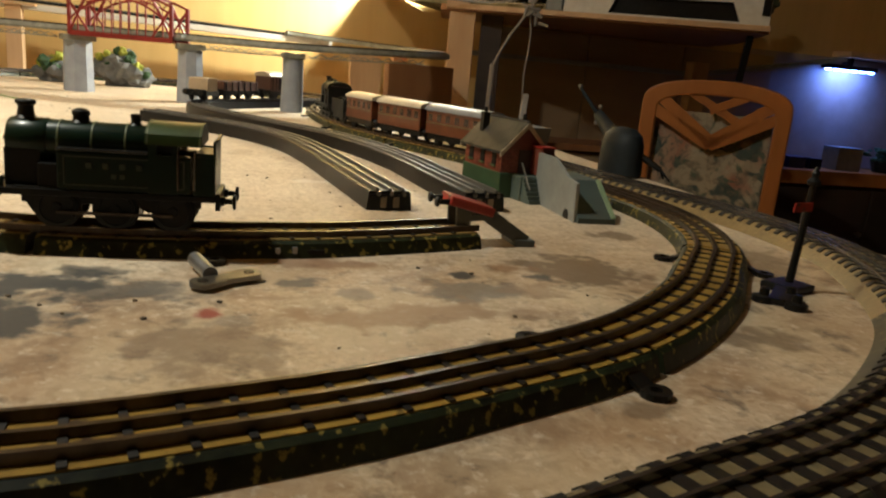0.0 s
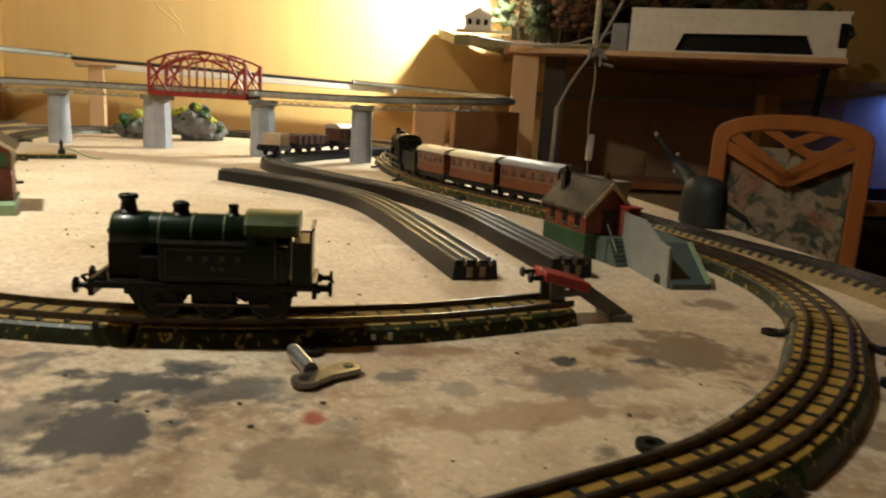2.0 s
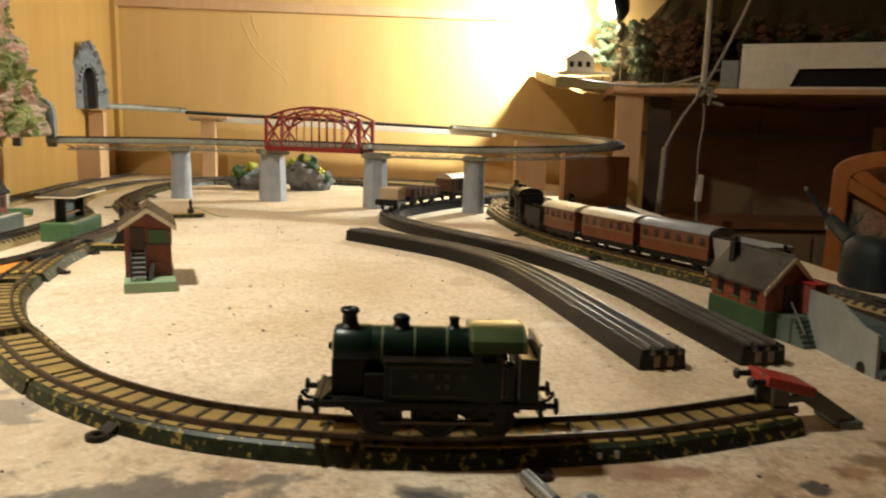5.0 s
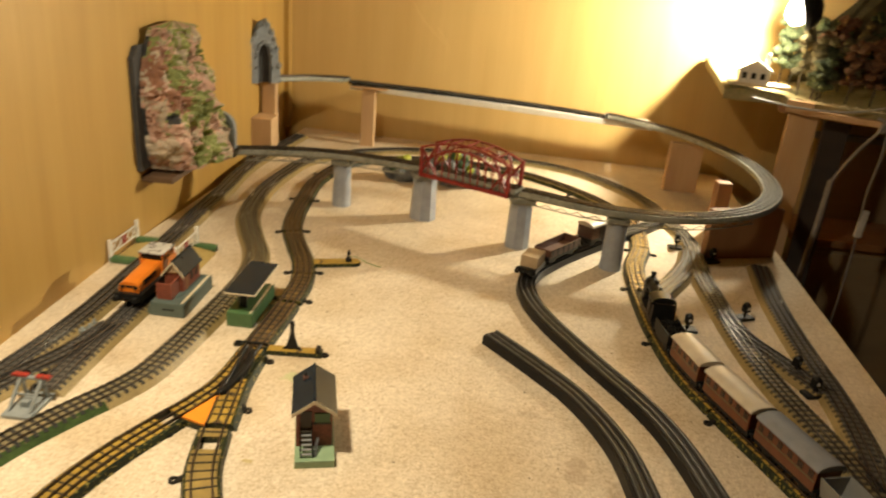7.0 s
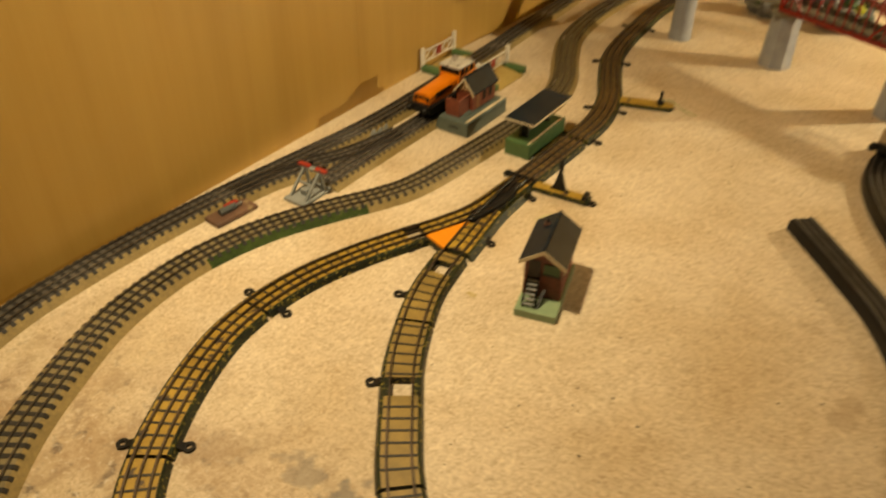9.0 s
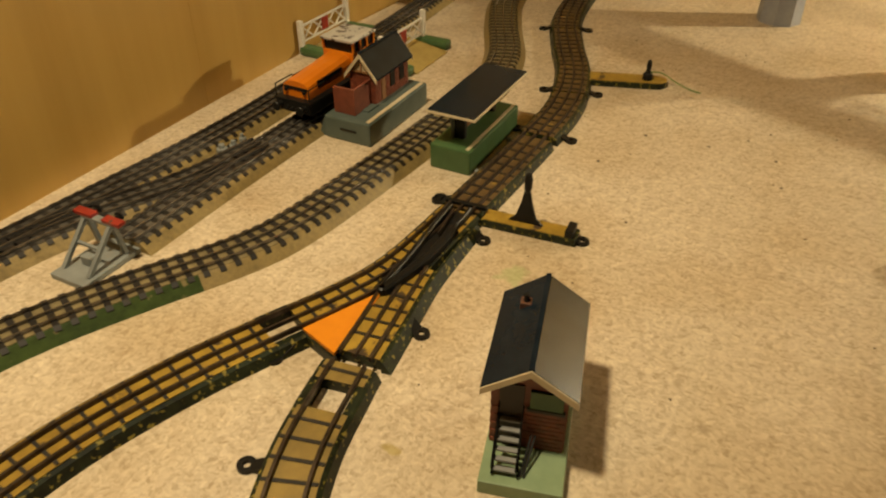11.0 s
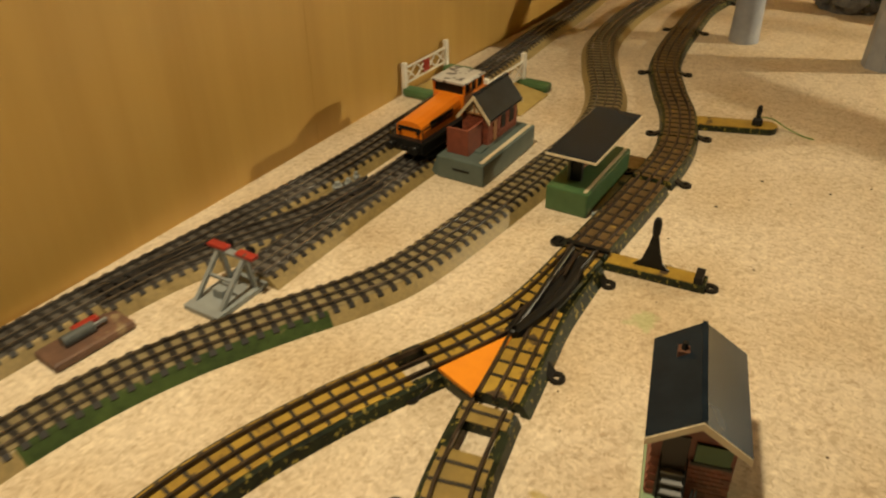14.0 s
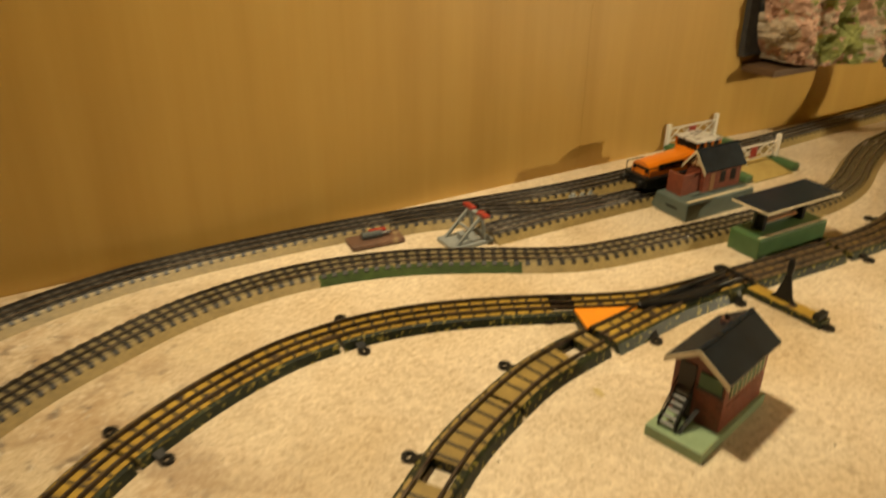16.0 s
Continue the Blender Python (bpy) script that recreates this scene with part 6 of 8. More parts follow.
def right_station():
    """Small station: brick house on a green base, steps at its gable and a long grey ramp."""
    root = thing("station_building", pose(0.4250, 0.6890, 0, 0, 0, 10), "toy brick station with grey roof, steps and platform ramp", "station")
    tin = material("mottled_tin_roof", (0.085, 0.082, 0.074), (0.026, 0.026, 0.024), 0.42, scale=42, mix=0.45, spec=0.2, chips=((0.020, 0.020, 0.019), 0.58, 55))
    part("base", box(bmesh.new(), 0.0, 0.034, 0.0, 0.057, 0.0, 0.0165, 0.0008), material("bottle_green", (0.050, 0.10, 0.045), (0.030, 0.062, 0.028), 0.45, scale=70), root, "dark green base")
    gable_house(root, 0.0008, 0.0330, 0.0015, 0.0555, 0.0165, 0.0325, 0.0490, BRICKMAT, tin, 0.0032, trim=CREAM)
    bricks(root, pose(0.0008, 0, 0, 0, 0, -90) @ Matrix.Diagonal((1, -1, 1, 1)), -0.0550, -0.0020, 0.0170, 0.0320, 7, 12, BRICKPIECE, [(-0.050, -0.041, 0.019, 0.030), (-0.033, -0.024, 0.019, 0.030), (-0.016, -0.007, 0.019, 0.030)])
    bricks(root, Matrix.Translation((0, 0.0015, 0)) @ Matrix.Diagonal((1, -1, 1, 1)), 0.0012, 0.0130, 0.0170, 0.0325, 7, 3, BRICKPIECE)
    for y in (0.0085, 0.0255, 0.0425):
        w = part("window", box(bmesh.new(), 0.0002, 0.0014, y, y + 0.006, 0.0205, 0.0285, 0.0002), BLACKMETAL, root)
        part("sill", box(bmesh.new(), -0.0006, 0.0010, y - 0.0006, y + 0.0066, 0.0195, 0.0204), GREENPAINT, w)
    part("doorway", box(bmesh.new(), 0.0135, 0.0225, 0.0004, 0.0018, 0.0165, 0.0320, 0.0002), DARKWOOD, root, "open dark doorway")
    lean = part("porch", box(bmesh.new(), 0.0230, 0.0325, -0.0120, 0.0012, 0.0165, 0.0345, 0.0006), BRICKMAT, root, "red porch with small window")
    part("porch_window", box(bmesh.new(), 0.0260, 0.0300, -0.0126, -0.0115, 0.0255, 0.0310, 0.0002), BLACKMETAL, lean)
    part("porch_roof", box(bmesh.new(), 0.0222, 0.0333, -0.0130, 0.0012, 0.0346, 0.0358, 0.0003), REDMETAL, lean)
    part("landing", box(bmesh.new(), 0.0090, 0.0330, -0.0120, 0.0, 0.0, 0.0160, 0.0006), GREYGREEN, root)
    for k in range(6):
        part("step", box(bmesh.new(), 0.0100, 0.0205, -0.0120 - 0.0019 * (6 - k), -0.0120, 0.0025 * k, 0.0025 * (k + 1), 0.0002), GREYGREEN, root)
    part("handrail", bar(bmesh.new(), (0.0097, -0.0230, 0.0095), (0.0097, -0.0100, 0.0250), 0.0007, 0.0009), STEEL, root)
    chimney_stack(root, 0.0085, 0.0450, 0.039, 0.014, BLACKMETAL)
    chimney_stack(root, 0.0245, 0.0180, 0.041, 0.010, BLACKMETAL)
    # ramp, turned back in line with the board: a grey side wall and a grey-green slope with a pale edge
    turned = pose(0.0185, -0.0235, 0, 0, 0, -10)
    ahead = turned @ pose(0, 0, 0, 0, 0, 90) @ Matrix.Diagonal((1, -1, 1, 1))
    side = part("side_wall", prism(bmesh.new(), [(0.012, 0.0), (0.012, 0.0325), (-0.016, 0.0325), (-0.038, 0.0240), (-0.0510, 0.0225), (-0.0525, 0.0)], 0.0018, ahead), GREYPAINT, root, "plain grey side wall")
    part("drain_hole", prism(bmesh.new(), [(-0.044, 0.0), (-0.044, 0.0035), (-0.042, 0.0056), (-0.039, 0.0056), (-0.037, 0.0035), (-0.037, 0.0)], 0.0006, turned @ pose(-0.0003, 0, 0, 0, 0, 90) @ Matrix.Diagonal((1, -1, 1, 1))), BLACKMETAL, side)
    ramp = part("ramp", prism(bmesh.new(), [(0.012, 0.0), (0.012, 0.0215), (-0.028, 0.0215), (-0.0550, 0.0030), (-0.0550, 0.0)], 0.0235, turned @ pose(0.0018, 0, 0, 0, 0, 90) @ Matrix.Diagonal((1, -1, 1, 1))), material("dark_grey_green", (0.075, 0.10, 0.092), (0.05, 0.068, 0.062), 0.5, scale=60), root, "grey-green platform ramp")
    bm = bar(bmesh.new(), (0.0240, -0.0280, 0.0218), (0.0240, -0.0548, 0.0036), 0.0028, 0.0012)
    bmesh.ops.transform(bm, matrix=turned, verts=bm.verts)
    part("ramp_edge", bm, LIGHTGREEN, ramp, "pale yellow-green edge line")


right_station()


# ---- viaduct, bridge and piers ----
def pier(x, y, h, r, round_=False, turn=0.0, label="grey cardboard viaduct pier"):
    root = thing("viaduct_pier", pose(x, y, 0, 0, 0, turn), label, "pier", "viaduct piers")
    bm = bmesh.new()
    n = 20 if round_ else 8
    for z0, z1, a, b in ((0.0, h - 0.008, r * 1.06, r * 0.94),):
        bmesh.ops.create_cone(bm, cap_ends=True, segments=n, radius1=a, radius2=b, depth=z1 - z0, matrix=Matrix.Translation((0, 0, (z0 + z1) / 2)) @ Matrix.Rotation(radians(22.5), 4, "Z"))
    part("shaft", bm, PIERMAT, root, smooth=round_)
    bm = bmesh.new()
    box(bm, -r * 1.05, r * 1.05, -r * 1.05, r * 1.05, h - 0.0085, h - 0.0005, 0.0012)
    part("cap", bm, VIADUCTMAT, root)


pier(-0.132, 1.478, 0.082, 0.0155, True, label="round grey viaduct pier")
pier(0.014, 1.463, 0.082, 0.021, False, 20, label="wide eight-sided grey viaduct pier")
pier(0.178, 1.388, 0.083, 0.0185, False, 10, label="eight-sided grey viaduct pier")
pier(0.322, 1.345, 0.083, 0.0155, True, label="round grey viaduct pier")


def girder(points, label):
    """Open lattice under an elevated track: two chords with zig-zag bars."""
    line = spline(points, 0.012)
    fr = sides(line)
    mid = line[len(line) // 2].copy()
    root = thing("lattice_girder", Matrix.Translation(mid), label, "girder", "viaduct girders")
    for s in (-1, 1):
        bm = bmesh.new()
        loc = [p + n * s * 0.0145 - mid for p, (_, n) in zip(line, fr)]
        sweep(bm, loc, fr, [(-0.0008, -0.0125), (-0.0008, -0.0110), (0.0008, -0.0110), (0.0008, -0.0125)])
        ch = part("lower_chord", bm, VIADUCTMAT, root)
        bm = bmesh.new()
        for k, (a, b) in enumerate(zip(loc, loc[1:])):
            lo, hi = Vector((0, 0, -0.0117)), Vector((0, 0, -0.0058))
            bar(bm, a + (lo if k % 2 else hi), b + (hi if k % 2 else lo), 0.0010, 0.0012)
        part("lattice", bm, VIADUCTMAT, root)


girder([(-0.29, 1.441, 0.086), (-0.22, 1.463, 0.087), (-0.12, 1.475, 0.088), (-0.01, 1.462, 0.088)], "grey lattice girder under the elevated track")
girder([(0.198, 1.378, 0.089), (0.30, 1.345, 0.089), (0.42, 1.345, 0.092), (0.52, 1.40, 0.096)], "grey lattice girder under the elevated curve")


def red_bridge():
    a, b = Vector((0.0188, 1.4549, 0.0845)), Vector((0.1632, 1.3916, 0.0845))
    d = b - a
    L = d.length
    root = thing("truss_bridge", pose(a.x, a.y, a.z, 0, 0, math.degrees(math.atan2(d.y, d.x))), "red toy bowstring truss bridge on grey piers", "bridge")
    part("deck", box(bmesh.new(), 0.0, L, -0.0215, 0.0215, -0.004, -0.0015, 0.0004), REDPAINT, root)
    top = lambda x: 0.045 + 0.017 * math.sin(math.pi * min(max(x / L, 0), 1)) ** 0.85
    low = lambda x: 0.016 + 0.036 * math.sin(math.pi * min(max(x / L, 0), 1)) ** 0.75
    n = 12
    for s in (-1, 1):
        y = s * 0.0225
        tr = part("truss", bar(bmesh.new(), (0, y, 0.0), (L, y, 0.0), 0.0030, 0.0060), REDPAINT, root, "red side truss")
        for f, w in ((top, 0.0034), (low, 0.0026)):
            bm = bmesh.new()
            line = [Vector((L * k / 24, y, f(L * k / 24))) for k in range(25)]
            sweep(bm, line, [(Vector((1, 0, 0)), Vector((0, 1, 0)))] * 25, [(-w / 2, -0.0015), (-w / 2, 0.0015), (w / 2, 0.0015), (w / 2, -0.0015)])
            part("arch_chord", bm, REDPAINT, tr)
        for k in range(1, n):
            x = L * k / n
            part("hanger", bar(bmesh.new(), (x, y, 0.0), (x, y, low(x)), 0.0014, 0.0014), REDPAINT, tr)
        for k in range(n):
            p, q = L * k / n, L * (k + 1) / n
            u, v = (low, top) if k % 2 else (top, low)
            part("web_bar", bar(bmesh.new(), (p, y, u(p)), (q, y, v(q)), 0.0012, 0.0014), REDPAINT, tr)
        for x in (0.0, L):
            part("end_post", bar(bmesh.new(), (x, y, -0.003), (x, y, 0.047), 0.0046, 0.0046), REDPAINT, tr)
        for x, x2 in ((0.0, 0.030), (L, L - 0.030)):
            part("end_brace", bar(bmesh.new(), (x, y, 0.043), (x2, y, 0.002), 0.0020, 0.0024), REDPAINT, tr)
            part("end_brace", bar(bmesh.new(), (x, y, 0.002), (x2, y, top(x2)), 0.0020, 0.0024), REDPAINT, tr)
    for k in range(2, n - 1, 2):
        x = L * k / n
        part("top_brace", bar(bmesh.new(), (x, -0.0225, top(x)), (x, 0.0225, top(x)), 0.0020, 0.0022), REDPAINT, root)


red_bridge()


def plank(name, x0, x1, y0, y1, z0, z1, mat, label, category, turn=0.0, m=None):
    cx, cy = (x0 + x1) / 2, (y0 + y1) / 2
    bm = box(bmesh.new(), x0 - cx, x1 - cx, y0 - cy, y1 - cy, 0, z1 - z0, 0.001)
    return single(name, bm, mat, m or pose(cx, cy, z0, 0, 0, turn), label, category)


plank("wooden_post", -0.201, -0.172, 1.885, 1.905, 0.0, 0.130, PINE, "pale pine post propping the upper track", "post")
plank("wooden_bracket", -0.225, -0.145, 1.880, 1.930, 0.1285, 0.1325, PINE, "small pale pine bearer on a post", "bearer")
plank("wooden_post", 0.462, 0.528, 1.815, 1.835, 0.0, 0.101, PINE, "wide pale pine board propping the upper track", "post", 4)
plank("wooden_post", -0.394, -0.366, 1.790, 1.812, 0.0, 0.138, PINE, "pine post under the tunnel mouth", "post", 4)
plank("wooden_block", -0.411, -0.356, 1.735, 1.789, 0.0, 0.072, PINE, "pale pine block beside the wall", "block", 4)
bm = bmesh.new()
box(bm, -0.36, 0.30, -0.031, 0.031, -0.012, -0.0005, 0.001)
single("wooden_strip", bm, WHITE, look((0.13, 1.936, 0.123), (0.13, 1.936, 1.1)) @ pose(0, 0, 0, 0, 0, 180), "long white-painted strip carrying the upper track", "strip").matrix_basis = pose(0.13, 1.920, 0.1255, 0, 1.55, -0.5)
plank("brown_board", 0.470, 0.600, 1.458, 1.472, 0.0, 0.083, BROWNWOOD, "upright brown board propping the track curve", "board", 22)
plank("brown_post", 0.505, 0.530, 1.560, 1.580, 0.0, 0.095, BROWNWOOD, "short brown post under the track curve", "post", 10)


def clump(bm, center, r, rnd, squash=1.0, sub=2):
    got = bmesh.ops.create_icosphere(bm, subdivisions=sub, radius=r)["verts"]
    off = Vector((rnd.uniform(0, 50), rnd.uniform(0, 50), rnd.uniform(0, 50)))
    for v in got:
        k = 1 + 0.55 * noise.noise(v.co * (1.4 / r) + off) + 0.25 * noise.noise(v.co * (4.0 / r) + off)
        v.co = Vector((v.co.x * k, v.co.y * k, v.co.z * k * squash)) + Vector(center)


def rocks(m, seed, spec, label):
    rnd = random.Random(seed)
    root = thing("rock_pile", m, label, "rocks")
    bm = bmesh.new()
    for x, y, z, r in spec:
        clump(bm, (x, y, z), r, rnd, 0.9, 3)
    part("rock", bm, ROCK, root)
    bm = bmesh.new()
    for k in range(16):
        x, y, z, r = spec[k % len(spec)]
        clump(bm, (x + rnd.uniform(-0.6, 0.3) * r, y + rnd.uniform(-0.6, 0.2) * r, z + r * rnd.uniform(0.55, 0.95)), 0.0065 * rnd.uniform(0.6, 1.4), rnd)
    part("yellow_foliage", bm, LICHEN, root, "yellow lichen tufts")
    bm = bmesh.new()
    for k in range(10):
        x, y, z, r = spec[k % len(spec)]
        clump(bm, (x + rnd.uniform(-0.7, 0.7) * r, y - rnd.uniform(0.3, 0.8) * r, z + r * rnd.uniform(0.1, 0.7)), 0.007 * rnd.uniform(0.6, 1.3), rnd)
    part("green_foliage", bm, DARKFOLIAGE, root, "dark green moss tufts")


rocks(pose(-0.060, 1.668, 0), 3, [(0, 0, 0.018, 0.026), (0.022, 0.004, 0.012, 0.020), (-0.022, 0.004, 0.014, 0.018)], "low grey plaster rocks with yellow lichen")
rocks(pose(0.040, 1.672, 0), 8, [(0, 0, 0.024, 0.034), (0.026, 0.004, 0.016, 0.024), (-0.024, 0.004, 0.030, 0.024), (0.006, 0.006, 0.046, 0.020)], "grey plaster rocks with yellow and green tufts")


def rock_tunnel():
    """Hollow plaster crag fixed high on the wall, its mouth facing the viaduct."""
    rnd = random.Random(21)
    root = thing("plaster_crag", pose(-0.366, 1.332, 0.0, 0, 0, 3.6), "pink, rust and green painted plaster crag hung on the wall", "crag")
    bm = bmesh.new()
    nu, nv = 90, 110
    grid = []
    for j in range(nv + 1):
        v = j / nv
        row = []
        z = 0.094 + 0.197 * v
        half_near = 0.100 * (1 - 0.52 * v ** 3.2) * (1 - 0.34 * (1 - v) ** 2.4)
        half_far = 0.112 * (1 - 0.60 * v ** 1.3)
        for i in range(nu + 1):
            u = i / nu
            a = math.pi * u
            y = -(half_near if u < 0.5 else half_far) * math.cos(a)
            out = 0.076 * (1 - 0.45 * v) * math.sin(a) ** 0.6
            p = Vector((out, y, z))
            f = 0.016 * noise.noise(p * 22) + 0.011 * noise.noise(p * 55 + Vector((3, 1, 7))) + 0.006 * noise.noise(p * 130) + 0.003 * noise.noise(p * 300)
            p += Vector((f * (0.3 + math.sin(a)), f * 0.5 * -math.cos(a), 0.15 * f))
            p.x = max(p.x, -0.004)
            row.append(bm.verts.new(p))
        grid.append(row)
    for a, b in zip(grid, grid[1:]):
        for i in range(nu):
            bm.faces.new((a[i], a[i + 1], b[i + 1], b[i]))
    top = bm.verts.new((0.01, 0.012, 0.297))
    for i in range(nu):
        bm.faces.new((grid[-1][i], grid[-1][i + 1], top))
    bot = bm.verts.new((0.02, 0.0, 0.098))
    for i in range(nu):
        bm.faces.new((grid[0][i + 1], grid[0][i], bot))
    me = mesh_of(bm, "crag_shell", PINKROCK)
    for mt in (RUSTROCK, PALEROCK, BRIGHTGREEN, DARKROCK):
        me.materials.append(mt)
    for p in me.polygons:
        c = p.center
        g = noise.noise(c * 26 + Vector((9, 2, 4))) + 0.5 * noise.noise(c * 70)
        w = noise.noise(c * 34 + Vector((1, 8, 3))) + 0.5 * noise.noise(c * 90 + Vector((5, 5, 5)))
        high = (c.z - 0.08) / 0.215
        across = c.y / 0.1
        band = 0.05 - 0.6 * high
        k = 0
        fine = noise.noise(c * 190 + Vector((4, 4, 1)))
        if w + 0.5 * fine < 0.05 - 0.15 * high:
            k = 2
        if across < band - 0.1 and high + 0.60 * w + 0.3 * fine > 0.66:
            k = 1
        if abs(across - band) + 0.55 * g + 0.35 * fine < 0.17 or abs(across - band - 0.75) + 0.6 * g + 0.35 * fine < 0.15:
            k = 3
        if g < -0.72 and high > 0.3 or c.x < 0.004 or across < -0.965 + 0.06 * w:
            k = 4
        p.material_index = k
    ob = new("crag_shell", me)
    ob.parent = root
    bm = bmesh.new()
    for k in range(46):
        v = rnd.uniform(0.15, 0.9)
        a = math.pi * rnd.uniform(0.08, 0.92)
        half = 0.100 * ((1 - 0.52 * v ** 3.2) * (1 - 0.34 * (1 - v) ** 2.4) if a < math.pi / 2 else (1 - 0.55 * v ** 1.3))
        clump(bm, (0.076 * (1 - 0.45 * v) * math.sin(a) ** 0.6, -half * math.cos(a), 0.096 + 0.192 * v), rnd.uniform(0.0018, 0.0045), rnd, 0.8, 1)
    tagged(part("moss_tuft", bm, BRIGHTGREEN, root), "loose green moss tufts", kind="stuff")
    part("backing", prism(bmesh.new(), [(-0.098, 0.098), (-0.102, 0.255), (-0.088, 0.270), (0.0, 0.270), (0.03, 0.10)], 0.008, pose(-0.006, 0, 0, 0, 0, 90) @ Matrix.Diagonal((1, -1, 1, 1))), DARKROCK, root, "black backing board of the crag")
    part("hanging_board", box(bmesh.new(), -0.006, 0.040, -0.088, -0.010, 0.080, 0.088, 0.001), material("dark_brown_board", (0.12, 0.065, 0.03), (0.08, 0.042, 0.02), 0.6, scale=40), root, "dark brown bracket board under the crag")
    # portal ring on the far side
    bm = bmesh.new()
    ring = arch_outline(0.030, 0.045, 0.075, 12)
    hole = arch_outline(0.019, 0.036, 0.056, 12)
    a = [bm.verts.new((x + 0.042, 0.086, z + 0.078)) for x, z in ring]
    b = [bm.verts.new((x + 0.042, 0.086, z + 0.078)) for x, z in hole]
    a2 = [bm.verts.new((x + 0.042, 0.096, z + 0.078)) for x, z in ring]
    b2 = [bm.verts.new((x + 0.042, 0.096, z + 0.078)) for x, z in hole]
    for k in range(len(ring) - 1):
        bm.faces.new((a[k], a[k + 1], b[k + 1], b[k]))
        bm.faces.new((a2[k + 1], a2[k], b2[k], b2[k + 1]))
        bm.faces.new((a[k + 1], a[k], a2[k], a2[k + 1]))
        bm.faces.new((b[k], b[k + 1], b2[k + 1], b2[k]))
    part("portal", bm, PORTALGREY, root, "blue-grey stone tunnel mouth")


rock_tunnel()


def wall_portal():
    root = thing("tunnel_portal", pose(-0.386, 1.772, 0.140, 0, 0, 41) @ Matrix.Diagonal((0.88, 1, 1, 1)), "grey plaster tunnel portal standing against the wall", "portal")
    ring = [(-0.034, 0.0), (-0.038, 0.040), (-0.036, 0.085), (-0.030, 0.088), (-0.022, 0.100), (-0.014, 0.116), (-0.006, 0.122), (0.003, 0.126), (0.010, 0.120), (0.019, 0.106), (0.026, 0.092), (0.032, 0.072), (0.037, 0.036), (0.040, 0.0)]
    hole = [(-0.014, 0.0), (-0.015, 0.030), (-0.015, 0.050), (-0.014, 0.058), (-0.012, 0.066), (-0.009, 0.072), (-0.003, 0.077), (0.003, 0.078), (0.008, 0.075), (0.012, 0.069), (0.014, 0.062), (0.016, 0.052), (0.017, 0.030), (0.017, 0.0)]
    bm = bmesh.new()
    lay = [[bm.verts.new((x, y, z)) for x, z in o] for o in (ring, hole) for y in (-0.014, 0.0)]
    n = len(ring)
    for k in range(n - 1):
        bm.faces.new((lay[0][k], lay[0][k + 1], lay[2][k + 1], lay[2][k]))
        bm.faces.new((lay[0][k + 1], lay[0][k], lay[1][k], lay[1][k + 1]))
        bm.faces.new((lay[2][k], lay[2][k + 1], lay[3][k + 1], lay[3][k]))
        bm.faces.new((lay[1][k + 1], lay[1][k], lay[3][k], lay[3][k + 1]))
    part("arch", bm, PORTALGREY, root)
    rnd = random.Random(4)
    for x, z in ring[1:-1]:
        bm = bmesh.new()
        clump(bm, (x * 0.92, -0.012, z * 0.97), 0.0065, rnd, 1.0, 2)
        part("edge_stone", bm, PORTALGREY, root)
    for x, z in hole[1:-1]:
        bm = bmesh.new()
        clump(bm, (x * 1.25, -0.0135, z * 1.06), 0.0045, rnd, 1.0, 1)
        part("arch_stone", bm, PORTALGREY, root)
    part("tunnel_dark", box(bmesh.new(), -0.016, 0.018, -0.0015, -0.0005, 0.0, 0.078), DARKROCK, root, "black tunnel hollow")


wall_portal()


# ---- signals, lanterns and the crane on the right-hand side ----
def near_signal():
    root = thing("toy_signal", pose(0.492, 0.490, 0, 0, 0, 20) @ Matrix.Scale(0.86, 4), "black toy signal post with a red arm beside the track", "signal")
    part("base", box(bmesh.new(), -0.011, 0.009, -0.009, 0.009, 0.0, 0.0040, 0.0012), BLACKMETAL, root)
    part("post", rod(bmesh.new(), (0, 0, 0.004), (0.004, 0, 0.054), 0.0021, 0.0016, 10), BLACKMETAL, root, smooth=True)
    part("finial", lathe(bmesh.new(), [(0.0030, 0), (0.0034, 0.002), (0.0016, 0.004), (0.0020, 0.006), (0.0004, 0.009)], 10, Matrix.Translation((0.004, 0, 0.053))), BLACKMETAL, root, smooth=True)
    part("arm", box(bmesh.new(), -0.013, 0.003, -0.0026, -0.0018, 0.0405, 0.0450, 0.0003), REDMETAL, root, "small red signal arm")
    part("wire", rod(bmesh.new(), (0.0035, 0.003, 0.004), (0.005, 0.003, 0.040), 0.0004, seg=5), STEEL, root)
    for x, y in ((-0.030, -0.022), (-0.018, -0.012), (-0.034, -0.008)):
        part("terminal", lathe(bmesh.new(), [(0.0052, 0), (0.0050, 0.003), (0.0024, 0.0036), (0.0022, 0.0066), (0.0010, 0.007)], 12, Matrix.Translation((x, y, 0))), BLACKMETAL, root, smooth=True)
    part("bracket", bar(bmesh.new(), (-0.034, -0.016, 0.002), (0.0, 0.0, 0.002), 0.010, 0.003), BLACKMETAL, root)


near_signal()


